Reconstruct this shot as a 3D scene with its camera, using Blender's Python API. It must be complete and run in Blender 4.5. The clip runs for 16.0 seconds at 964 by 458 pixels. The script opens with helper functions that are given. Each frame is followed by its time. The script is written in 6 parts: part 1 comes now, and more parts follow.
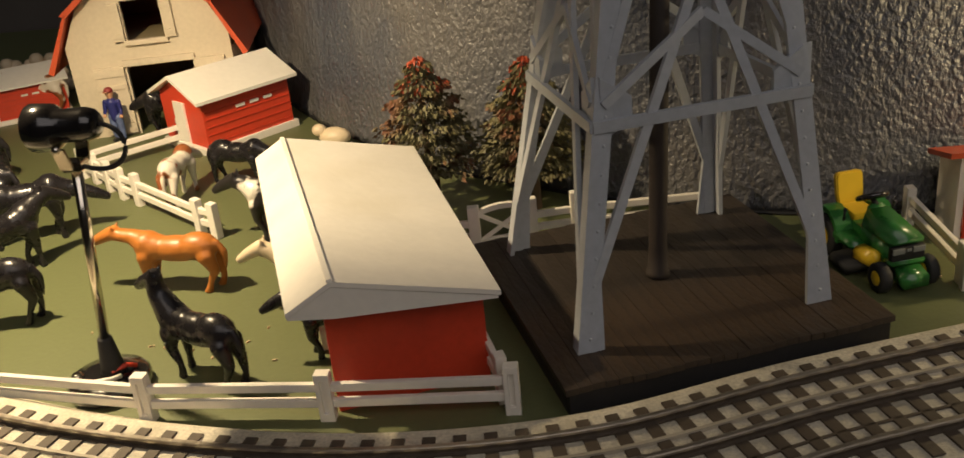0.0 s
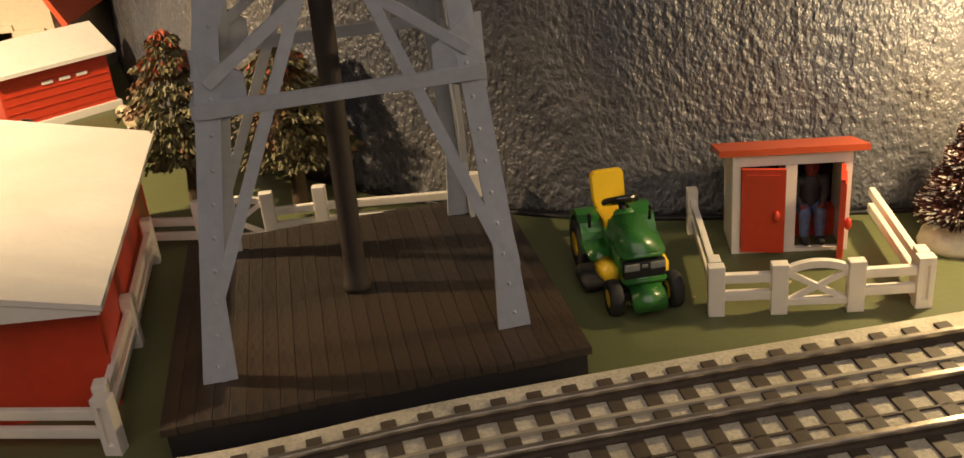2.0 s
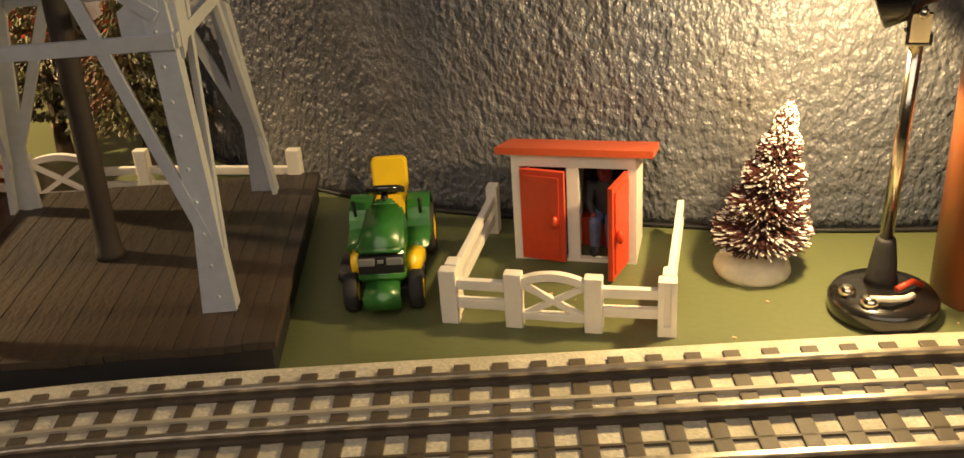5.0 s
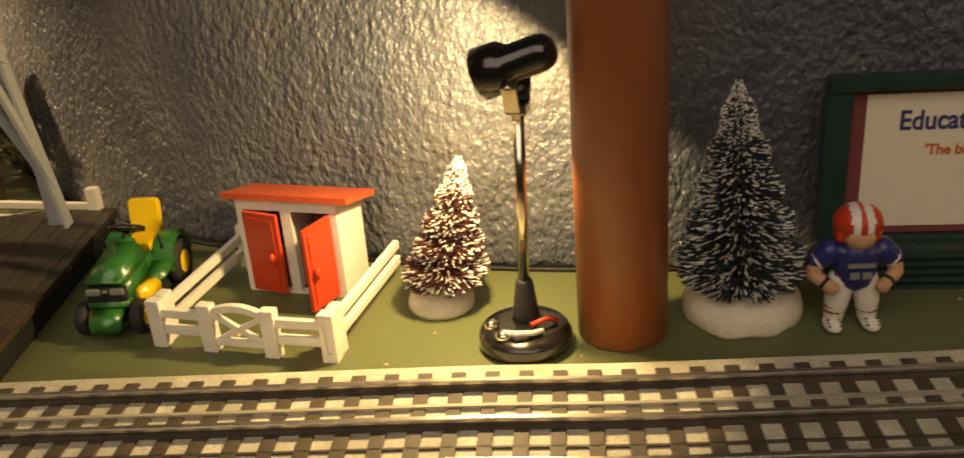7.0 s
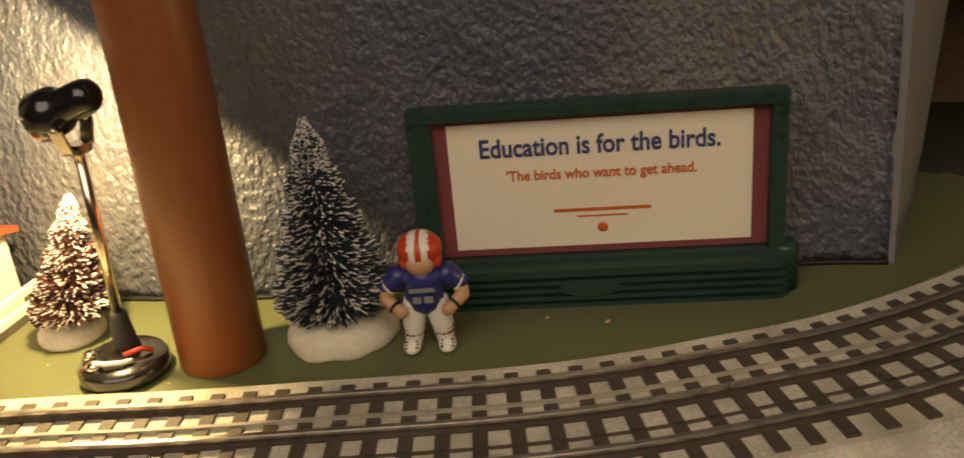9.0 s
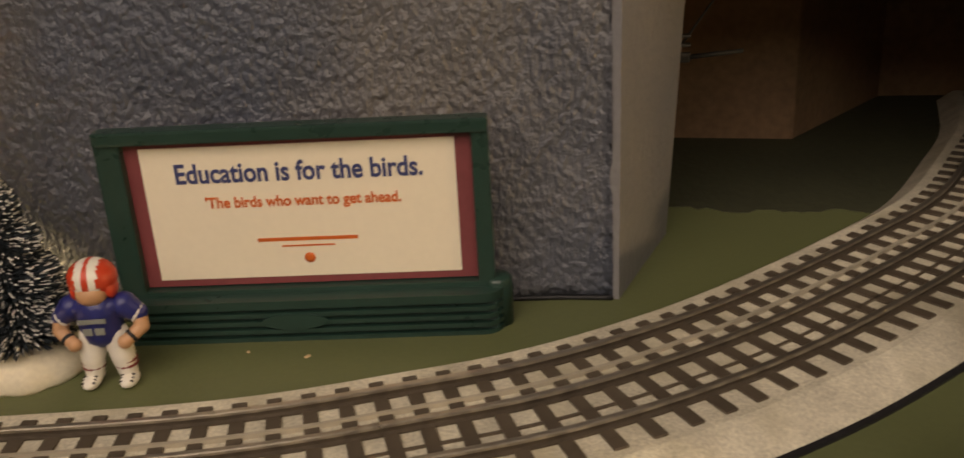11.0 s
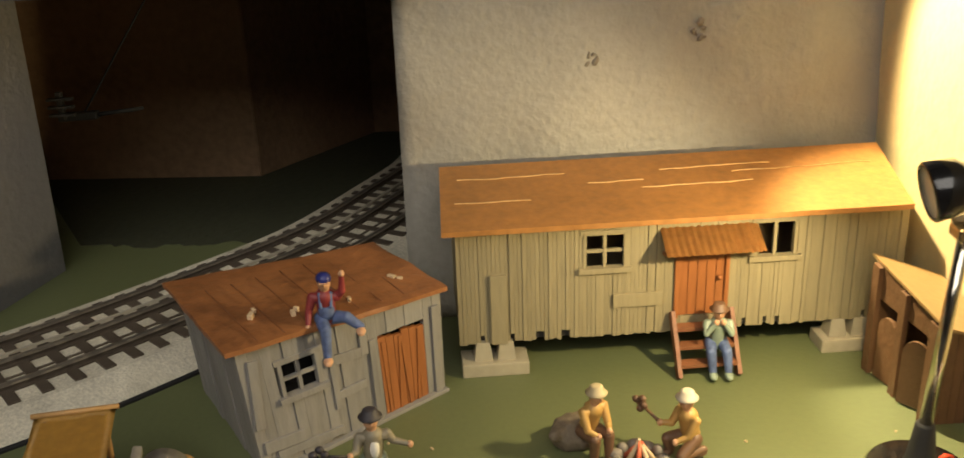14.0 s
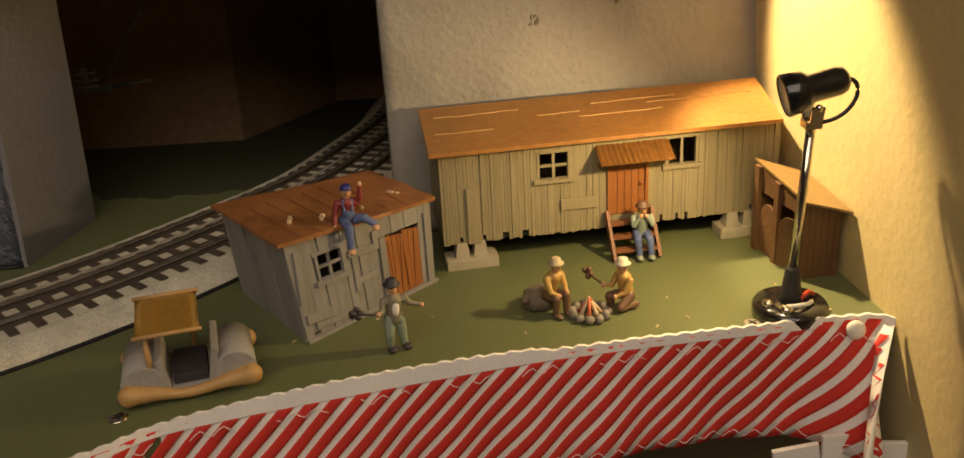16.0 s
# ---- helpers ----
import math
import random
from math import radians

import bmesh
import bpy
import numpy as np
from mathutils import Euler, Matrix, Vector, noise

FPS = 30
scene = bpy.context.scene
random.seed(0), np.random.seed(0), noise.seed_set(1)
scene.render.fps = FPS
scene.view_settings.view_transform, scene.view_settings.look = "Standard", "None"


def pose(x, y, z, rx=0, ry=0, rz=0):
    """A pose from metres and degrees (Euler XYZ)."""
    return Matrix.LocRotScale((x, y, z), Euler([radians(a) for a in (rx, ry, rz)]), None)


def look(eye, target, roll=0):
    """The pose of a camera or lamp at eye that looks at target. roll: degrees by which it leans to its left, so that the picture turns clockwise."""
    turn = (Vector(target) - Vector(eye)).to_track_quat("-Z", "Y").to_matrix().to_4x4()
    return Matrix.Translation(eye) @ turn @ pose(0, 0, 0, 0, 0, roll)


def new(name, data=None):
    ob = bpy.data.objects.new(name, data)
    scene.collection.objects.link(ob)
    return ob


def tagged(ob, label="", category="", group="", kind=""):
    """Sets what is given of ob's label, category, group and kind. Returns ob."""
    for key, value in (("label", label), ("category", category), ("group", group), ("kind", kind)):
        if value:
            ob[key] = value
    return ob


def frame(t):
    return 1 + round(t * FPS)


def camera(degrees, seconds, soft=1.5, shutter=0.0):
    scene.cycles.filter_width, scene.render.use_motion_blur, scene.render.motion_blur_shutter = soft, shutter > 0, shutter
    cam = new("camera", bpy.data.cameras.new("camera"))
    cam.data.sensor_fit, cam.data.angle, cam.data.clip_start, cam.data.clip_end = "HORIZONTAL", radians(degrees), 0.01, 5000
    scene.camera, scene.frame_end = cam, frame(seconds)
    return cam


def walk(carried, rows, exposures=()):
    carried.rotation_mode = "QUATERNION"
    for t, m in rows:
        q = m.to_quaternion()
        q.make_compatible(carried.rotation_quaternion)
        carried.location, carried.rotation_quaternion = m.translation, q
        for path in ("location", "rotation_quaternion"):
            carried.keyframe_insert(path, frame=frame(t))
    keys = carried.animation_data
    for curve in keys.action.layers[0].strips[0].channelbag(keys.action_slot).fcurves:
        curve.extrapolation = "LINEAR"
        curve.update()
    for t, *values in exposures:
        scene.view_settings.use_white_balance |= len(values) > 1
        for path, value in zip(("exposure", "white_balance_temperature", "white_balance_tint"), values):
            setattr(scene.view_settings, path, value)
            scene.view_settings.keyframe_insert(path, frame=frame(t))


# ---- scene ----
cam = camera(52.0, 16.0, soft=1.5, shutter=0.3)
# K: metres in one plan unit (the rails' gauge of 32 mm is 3.95 units)
K = 0.0081
# seconds; place in plan units; turn in degrees
ROWS = [
    (0.0, 0.102, 1.479, 20.732, 65.61, 5.34, 2.00),
    (0.5, 2.263, 1.446, 20.293, 65.99, 5.13, 1.98),
    (0.8, 4.621, 2.775, 19.808, 65.99, 5.10, 2.26),
    (1.0, 6.892, 3.532, 19.269, 66.07, 5.41, 2.95),
    (1.5, 11.389, 6.327, 18.147, 65.26, 5.22, 3.61),
    (2.0, 12.922, 8.126, 17.555, 65.04, 5.26, 4.80),
    (2.5, 14.231, 8.980, 17.108, 65.09, 5.19, 5.61),
    (3.0, 16.816, 10.360, 16.443, 64.87, 4.64, 6.14),
    (3.5, 19.397, 11.766, 16.028, 64.88, 4.14, 7.69),
    (3.7, 19.918, 12.026, 16.084, 64.85, 3.52, 7.67),
    (5.8, 28.801, 11.947, 16.334, 64.10, 4.07, 16.10),
    (6.0, 29.688, 11.903, 16.607, 64.17, 4.11, 16.00),
    (6.5, 34.165, 12.097, 16.962, 65.01, 4.44, 17.00),
    (7.0, 38.201, 11.748, 18.035, 65.39, 4.21, 16.54),
    (7.5, 41.700, 11.650, 18.508, 65.32, 4.36, 17.11),
    (8.0, 45.563, 12.224, 17.955, 65.88, 4.55, 17.20),
    (8.5, 48.522, 12.967, 18.103, 66.07, 4.83, 15.89),
    (8.7, 49.891, 13.462, 18.170, 66.06, 5.08, 15.07),
    (10.8, 58.727, 17.674, 16.621, 67.19, 3.14, 12.64),
    (11.0, 59.788, 17.523, 16.789, 67.86, 2.99, 12.02),
    (11.5, 64.335, 17.550, 17.423, 66.98, 2.33, 10.40),
    (12.0, 68.521, 17.454, 17.293, 68.27, 2.13, 7.41),
    (12.5, 73.708, 17.895, 18.006, 67.81, 2.38, 6.49),
    (13.0, 76.991, 17.492, 18.241, 67.80, 2.33, 5.35),
    (13.5, 79.455, 16.007, 18.384, 67.85, 1.73, 3.46),
    (14.0, 82.174, 14.026, 19.685, 67.99, 2.00, 2.83),
    (14.5, 83.286, 11.126, 20.546, 68.06, 2.56, 2.04),
    (15.0, 82.227, 6.771, 21.266, 67.76, 2.67, -0.06),
    (15.5, 80.174, 4.076, 20.945, 67.45, 2.70, -2.05),
    (16.0, 79.816, 2.878, 20.705, 67.33, 2.90, -2.63),
]
EXPOSURES = [(0, -0.55, 6000, 12), (0.6, -0.54, 6200, 13), (1.5, -0.3, 6500, 16), (2.5, 0.0, 6600, 18), (3.5, 0.2, 6900, 17), (6, 0.1, 7200, 12), (7.5, 0.1, 7600, 11), (8.7, 0.45, 7400, 12), (10.8, 1.15, 7100, 14), (11.5, 1.1, 7600, 13), (12.2, 0.65, 8200, 5),
             (13, 0.55, 8200, -4), (13.5, 0.75, 6900, 2), (14, 0.92, 6000, 4), (14.5, 0.65, 6400, 7), (15, 0.34, 7200, 9), (16, 0.5, 7200, 12)]
# the walk
walk(cam, [(t, pose(K * x, K * y, K * z, a, b, c)) for t, x, y, z, a, b, c in ROWS], EXPOSURES)
# ---- end of walk ----

# ---------------------------------------------------------------- light
world = bpy.data.worlds.new("room_dark")
world.use_nodes = True
scene.world = world
world.node_tree.nodes["Background"].inputs[0].default_value = (0.6, 0.65, 0.8, 1)
world.node_tree.nodes["Background"].inputs[1].default_value = 0.02


def spot(name, eye, target, watts, degrees, blend=0.3, size=0.35, col=(1.0, 0.74, 0.40)):
    d = bpy.data.lights.new(name, "SPOT")
    d.energy, d.spot_size, d.spot_blend, d.shadow_soft_size, d.color = watts, radians(degrees), blend, size * K, col
    ob = new(name, d)
    ob.matrix_basis = look(Vector(eye) * K, Vector(target) * K)
    return ob


spot("spotlight_bulb_farm", (-26, 40, 23.5), (-21, 48, 0), 5.8, 116, 0.55, 0.6)
spot("spotlight_bulb_outhouse", (28.35, 41.0, 9.25), (28.35 - 0.60, 41.14, 9.25 - 0.79), 0.66, 179, 0.07, 0.5, (1.0, 0.74, 0.36))
spot("spotlight_bulb_camp", (92.45, 41.0, 9.3), (83, 45, 1.0), 0.38, 138, 0.6, 0.35, (1.0, 0.74, 0.38))
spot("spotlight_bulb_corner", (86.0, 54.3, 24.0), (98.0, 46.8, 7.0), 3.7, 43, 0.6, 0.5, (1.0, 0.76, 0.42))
# added overhead area lamp for the room's soft fill; no fixture is seen
ceiling_light = bpy.data.lights.new("ceiling_light", "AREA")
ceiling_light.energy, ceiling_light.size, ceiling_light.color = 21.0, 2.0, (1.0, 0.865, 0.74)
new("ceiling_light", ceiling_light).matrix_basis = look((0.45, -0.6, 1.42), (0.4, 0.35, 0))


# ---------------------------------------------------------------- materials
def material(name, colour, rough=0.5, metal=0.0, vary=0.25, grain=0.6, coarse=5.0, bump=0.15, other=None, mix=(0.45, 0.6), stretch=(1, 1, 1), clear=0.0, piece=0.0, relief=0.0, island=0.0, depth=1.0):
    """A painted, moulded or natural surface. grain, coarse: sizes of the fine and the broad variation in plan units."""
    m = bpy.data.materials.new(name)
    m.use_nodes = True
    nt = m.node_tree
    b = nt.nodes["Principled BSDF"]
    co = nt.nodes.new("ShaderNodeTexCoord")
    mp = nt.nodes.new("ShaderNodeMapping")
    mp.inputs["Scale"].default_value = stretch
    nt.links.new(co.outputs["Object"], mp.inputs["Vector"])

    def tex(size, detail=4.0):
        n = nt.nodes.new("ShaderNodeTexNoise")
        n.inputs["Scale"].default_value, n.inputs["Detail"].default_value = 1 / (size * K), detail
        nt.links.new(mp.outputs["Vector"], n.inputs["Vector"])
        return n

    fine, broad = tex(grain), tex(coarse, 3.0)
    both = nt.nodes.new("ShaderNodeMix")
    both.inputs["Factor"].default_value = 0.5
    nt.links.new(fine.outputs["Fac"], both.inputs["A"])
    nt.links.new(broad.outputs["Fac"], both.inputs["B"])
    source = both.outputs["Result"]
    for on, socket in ((piece, "Random"), (island, "Random Per Island")):
        if on:
            info = nt.nodes.new("ShaderNodeObjectInfo" if socket == "Random" else "ShaderNodeNewGeometry")
            add = nt.nodes.new("ShaderNodeMath")
            add.operation = "MULTIPLY_ADD"
            add.inputs[1].default_value = on
            nt.links.new(info.outputs[socket], add.inputs[0])
            nt.links.new(source, add.inputs[2])
            source = add.outputs[0]
    ramp = nt.nodes.new("ShaderNodeValToRGB")
    c = Vector(colour)
    e = ramp.color_ramp.elements
    e[0].position, e[1].position = 0.3, 0.7 + piece + island
    e[0].color, e[1].color = (*(c * (1 - vary)), 1), (*[min(1, v * (1 + vary)) for v in c], 1)
    nt.links.new(source, ramp.inputs["Fac"])
    last = ramp.outputs["Color"]
    if other:
        patch = tex(coarse * 1.7, 5.0)
        r2 = nt.nodes.new("ShaderNodeValToRGB")
        r2.color_ramp.elements[0].position, r2.color_ramp.elements[1].position = mix
        nt.links.new(patch.outputs["Fac"], r2.inputs["Fac"])
        mx = nt.nodes.new("ShaderNodeMix")
        mx.data_type = "RGBA"
        nt.links.new(r2.outputs["Color"], mx.inputs["Factor"])
        nt.links.new(last, mx.inputs["A"])
        mx.inputs["B"].default_value = (*other, 1)
        last = mx.outputs["Result"]
    nt.links.new(last, b.inputs["Base Color"])
    rr = nt.nodes.new("ShaderNodeMapRange")
    rr.inputs["To Min"].default_value, rr.inputs["To Max"].default_value = max(0.05, rough - 0.12), min(1, rough + 0.12)
    nt.links.new(both.outputs["Result"], rr.inputs["Value"])
    nt.links.new(rr.outputs["Result"], b.inputs["Roughness"])
    b.inputs["Metallic"].default_value = metal
    b.inputs["Coat Weight"].default_value = clear
    if bump:
        bp = nt.nodes.new("ShaderNodeBump")
        bp.inputs["Strength"].default_value, bp.inputs["Distance"].default_value = bump, grain * K * 0.5
        nt.links.new(fine.outputs["Fac"], bp.inputs["Height"])
        if relief:
            big = tex(relief, 2.0)
            bp2 = nt.nodes.new("ShaderNodeBump")
            bp2.inputs["Strength"].default_value, bp2.inputs["Distance"].default_value = min(1.0, depth), relief * K * 0.75 * max(1.0, depth)
            nt.links.new(big.outputs["Fac"], bp2.inputs["Height"])
            nt.links.new(bp.outputs["Normal"], bp2.inputs["Normal"])
            bp = bp2
        nt.links.new(bp.outputs["Normal"], b.inputs["Normal"])
    return m


GREEN_BOARD = material("green_board_paint", (0.12, 0.136, 0.058), 0.5, vary=0.12, grain=0.25, coarse=14, bump=0.1)
STUCCO = material("grey_blue_stucco_paint", (0.128, 0.125, 0.127), 0.38, vary=0.28, grain=0.2, coarse=6, bump=0.55, other=(0.07, 0.08, 0.108), mix=(0.40, 0.64), stretch=(1, 1, 0.72), relief=0.28, depth=1.35)
PORTAL = material("grey_portal_paint", (0.185, 0.18, 0.185), 0.5, vary=0.13, grain=0.3, coarse=5, bump=0.15, other=(0.145, 0.145, 0.165), mix=(0.5, 0.75), relief=0.6, depth=0.12)
PLASTER = material("tan_plaster_paint", (0.275, 0.258, 0.225), 0.5, vary=0.12, grain=0.3, coarse=6, bump=0.3, other=(0.225, 0.205, 0.175), relief=0.42, depth=0.2)
YELLOW_WALL = material("cream_wall_paint", (0.62, 0.50, 0.26), 0.55, vary=0.1, grain=0.35, coarse=8, bump=0.14, relief=0.8, depth=0.07)
CAVE = material("brown_cave_paint", (0.25, 0.155, 0.085), 0.8, vary=0.3, grain=0.5, coarse=7, bump=0.3)
# dark green-brown that paints the shade on the tunnel's floor
TUNNEL_SHADE = material("painted_tunnel_shade", (0.046, 0.049, 0.025), 0.8, vary=0.3, grain=0.5, coarse=5, bump=0.2)
ROOM_WALL = material("dark_room_paint", (0.10, 0.09, 0.08), 0.8, vary=0.1, grain=4, coarse=60, bump=0.1)
DULL_METAL = material("dull_grey_metal", (0.045, 0.042, 0.038), 0.6, metal=0.2, vary=0.25, grain=0.4, coarse=2)
BLACK = material("black_strip", (0.012, 0.012, 0.014), 0.6, vary=0.2)
BALLAST = material("light_grey_ballast", (0.60, 0.555, 0.44), 0.75, vary=0.36, grain=0.12, coarse=1.6, bump=0.7, other=(0.44, 0.40, 0.29), mix=(0.5, 0.72))
TIE = material("dark_brown_tie", (0.085, 0.066, 0.047), 0.6, vary=0.3, grain=0.2, coarse=1, piece=0.25)
RAIL = material("dull_steel_rail", (0.46, 0.41, 0.34), 0.32, metal=0.85, vary=0.25, grain=0.3, coarse=6, bump=0.05)
RAIL_WEB = material("dark_rail_web", (0.10, 0.08, 0.06), 0.5, metal=0.4, vary=0.3, grain=0.3, coarse=3)
RIB = material("cream_rib_plastic", (0.40, 0.36, 0.28), 0.5, vary=0.2)
WHITE_PLASTIC = material("white_plastic", (0.80, 0.76, 0.68), 0.38, vary=0.06, grain=0.3, coarse=4, bump=0.05)
CREAM_PLASTIC = material("cream_barn_plastic", (0.56, 0.49, 0.37), 0.5, vary=0.1, grain=0.3, coarse=4, bump=0.08)
ROOF_WHITE = material("white_roof_plastic", (0.80, 0.77, 0.70), 0.42, vary=0.05, grain=0.4, coarse=6, bump=0.06, other=(0.66, 0.62, 0.52), mix=(0.6, 0.8))
RED_PLASTIC = material("red_plastic", (0.58, 0.055, 0.02), 0.4, vary=0.12, grain=0.3, coarse=3, bump=0.05)
ORANGE_ROOF = material("orange_red_roof", (0.52, 0.085, 0.03), 0.4, vary=0.15, grain=0.3, coarse=3, bump=0.05)
DARK = material("dark_inside", (0.02, 0.018, 0.016), 0.8, vary=0.2)
STEEL_GREY = material("grey_tower_plastic", (0.42, 0.45, 0.49), 0.45, vary=0.12, grain=0.3, coarse=3, bump=0.05)
DECK_WOOD = material("dark_deck_board", (0.032, 0.025, 0.020), 0.5, vary=0.5, grain=0.22, coarse=2.2, bump=0.45, stretch=(1, 0.35, 1), other=(0.065, 0.04, 0.022), mix=(0.5, 0.74), piece=0.3)
PIPE_BROWN = material("dark_brown_pipe", (0.03, 0.022, 0.018), 0.75, vary=0.2)
COLUMN = material("varnished_brown_column", (0.27, 0.085, 0.03), 0.38, vary=0.16, grain=0.35, coarse=5, bump=0.06, stretch=(1, 1, 0.25))
CHROME = material("chrome", (0.72, 0.66, 0.55), 0.16, metal=1.0, vary=0.05, bump=0)
GLOSS_BLACK = material("gloss_black", (0.012, 0.011, 0.011), 0.2, vary=0.2, bump=0.02, clear=0.6)
RUBBER = material("black_rubber", (0.02, 0.02, 0.02), 0.7, vary=0.2)
TRACTOR_GREEN = material("tractor_green", (0.028, 0.15, 0.03), 0.3, vary=0.12, bump=0.03, clear=0.3)
TRACTOR_YELLOW = material("tractor_yellow", (0.84, 0.56, 0.025), 0.35, vary=0.06, bump=0.03)
LENS_GREY = material("grey_lens", (0.24, 0.25, 0.23), 0.25, vary=0.1)
SNOW = material("snow_flock", (0.82, 0.80, 0.76), 0.85, vary=0.08, grain=0.1, coarse=1)
SNOW_BASE = material("cream_snow_mound", (0.70, 0.64, 0.50), 0.8, vary=0.12, grain=0.2, coarse=1.2, bump=0.4)
NEEDLE_RED = material("maroon_bristle", (0.075, 0.022, 0.018), 0.6, vary=0.3, island=0.4)
NEEDLE_GREEN = material("dark_green_bristle", (0.026, 0.036, 0.046), 0.6, vary=0.3, island=0.4)
LEAF = material("olive_autumn_leaf", (0.105, 0.095, 0.04), 0.6, vary=0.55, island=0.5, other=(0.16, 0.062, 0.025), mix=(0.52, 0.62), coarse=1.6)
LEAF_TOP = material("red_autumn_leaf", (0.34, 0.055, 0.015), 0.6, vary=0.4, island=0.5)
BARK = material("brown_bark", (0.07, 0.045, 0.025), 0.8, vary=0.3)
SIGN_GREEN = material("dark_green_sign_plastic", (0.018, 0.046, 0.036), 0.3, vary=0.2, bump=0.04)
MAROON = material("maroon_border", (0.22, 0.055, 0.06), 0.5, vary=0.1)
CARD = material("cream_card", (0.84, 0.76, 0.60), 0.5, vary=0.03, grain=0.3, coarse=5, bump=0.02)
INK_BLUE = material("dark_blue_ink", (0.045, 0.055, 0.16), 0.5, vary=0.1, bump=0)
INK_ORANGE = material("orange_ink", (0.62, 0.13, 0.02), 0.5, vary=0.1, bump=0)
GREY_WOOD = material("weathered_grey_plank", (0.215, 0.203, 0.19), 0.65, vary=0.25, grain=0.25, coarse=2, bump=0.35, stretch=(1, 1, 0.25), piece=0.25)
TAN_WOOD = material("weathered_tan_plank", (0.255, 0.212, 0.12), 0.65, vary=0.2, grain=0.25, coarse=3, bump=0.35, stretch=(1, 1, 0.25), piece=0.22)
RUST_ROOF = material("rust_orange_roof", (0.35, 0.158, 0.04), 0.5, vary=0.3, grain=0.35, coarse=4, bump=0.18)
SHACK_ROOF = material("rust_brown_shack_roof", (0.26, 0.105, 0.036), 0.5, vary=0.35, grain=0.35, coarse=2, bump=0.3, other=(0.33, 0.14, 0.05), mix=(0.5, 0.7))
WORN_EDGE = material("pale_worn_edge", (0.62, 0.46, 0.28), 0.6, vary=0.2)
SEAM = material("tan_worn_seam", (0.50, 0.31, 0.13), 0.55, vary=0.3, grain=0.3, coarse=1)
# the door's orange darkened for the steps' shade; also colours the shack's roof joints
SHADE_JOINT_BROWN = material("step_shade_joint_brown", (0.19, 0.075, 0.03), 0.55, vary=0.25, grain=0.25, coarse=1.5, bump=0.3)
DOOR_ORANGE = material("rust_orange_door", (0.28, 0.10, 0.027), 0.5, vary=0.25, grain=0.25, coarse=1.5, bump=0.3, stretch=(1, 1, 0.2))
HUT_BROWN = material("brown_hut_plank", (0.12, 0.06, 0.026), 0.55, vary=0.25, grain=0.25, coarse=2, bump=0.3, piece=0.2)
HUT_ROOF = material("tan_hut_roof", (0.27, 0.17, 0.065), 0.5, vary=0.15, grain=0.3, coarse=2, bump=0.15)
CONCRETE = material("tan_pier_plastic", (0.34, 0.30, 0.21), 0.6, vary=0.15)
FABRIC_RED = material("red_fabric", (0.62, 0.035, 0.022), 0.8, vary=0.12, grain=0.12, coarse=3, bump=0.3)
FABRIC_WHITE = material("white_fabric", (0.86, 0.82, 0.77), 0.8, vary=0.08, grain=0.12, coarse=3, bump=0.3)
STONE_GREY = material("grey_toy_stone", (0.32, 0.30, 0.27), 0.6, vary=0.2, grain=0.3, coarse=1.5, bump=0.3)
SOOTY_STONE = material("sooty_brown_stone", (0.19, 0.165, 0.135), 0.6, vary=0.35, grain=0.2, coarse=0.8, bump=0.3, piece=0.3)
SCUFF = material("grey_brown_scuff", (0.17, 0.145, 0.115), 0.7, vary=0.3, grain=0.15, coarse=0.5)
TAN_TOY = material("tan_toy_plastic", (0.46, 0.27, 0.10), 0.5, vary=0.15, grain=0.3, coarse=1.5, bump=0.1)
CANOPY = material("ochre_canopy_plastic", (0.50, 0.29, 0.06), 0.5, vary=0.15, grain=0.3, coarse=1.2, bump=0.15)
SKIN = material("flesh_paint", (0.55, 0.31, 0.17), 0.5, vary=0.1)
DENIM = material("blue_denim_paint", (0.10, 0.135, 0.27), 0.6, vary=0.45, grain=0.2, coarse=0.6)
NAVY = material("royal_blue_paint", (0.025, 0.03, 0.16), 0.35, vary=0.15)
SHIRT_RED = material("dark_red_shirt_paint", (0.22, 0.03, 0.03), 0.5, vary=0.2)
SHIRT_TAN = material("ochre_shirt_paint", (0.42, 0.25, 0.07), 0.5, vary=0.2)
SHIRT_GREEN = material("grey_green_cloth_paint", (0.24, 0.29, 0.22), 0.5, vary=0.25)
JACKET = material("faded_brown_jacket_paint", (0.22, 0.19, 0.13), 0.5, vary=0.25)
BROWN_CLOTH = material("brown_cloth_paint", (0.14, 0.075, 0.04), 0.5, vary=0.25)
SACK = material("grey_brown_sacking", (0.16, 0.125, 0.085), 0.85, vary=0.35, grain=0.12, coarse=0.6, bump=0.5)
STRAW = material("straw_hat_paint", (0.42, 0.34, 0.20), 0.6, vary=0.15)
DARK_CLOTH = material("dark_cloth_paint", (0.035, 0.03, 0.035), 0.6, vary=0.3)
FLAME = material("red_ember_paint", (0.62, 0.14, 0.06), 0.5, vary=0.4, grain=0.15, coarse=0.4)
HORSE_ORANGE = material("chestnut_toy_coat", (0.42, 0.15, 0.025), 0.42, vary=0.14, grain=0.3, coarse=1.6, bump=0.08)
HORSE_BLACK = material("black_toy_coat", (0.013, 0.012, 0.014), 0.28, vary=0.3, grain=0.3, coarse=2, bump=0.1)
HORSE_WHITE = material("cream_toy_coat", (0.68, 0.56, 0.38), 0.45, vary=0.12, bump=0.08)
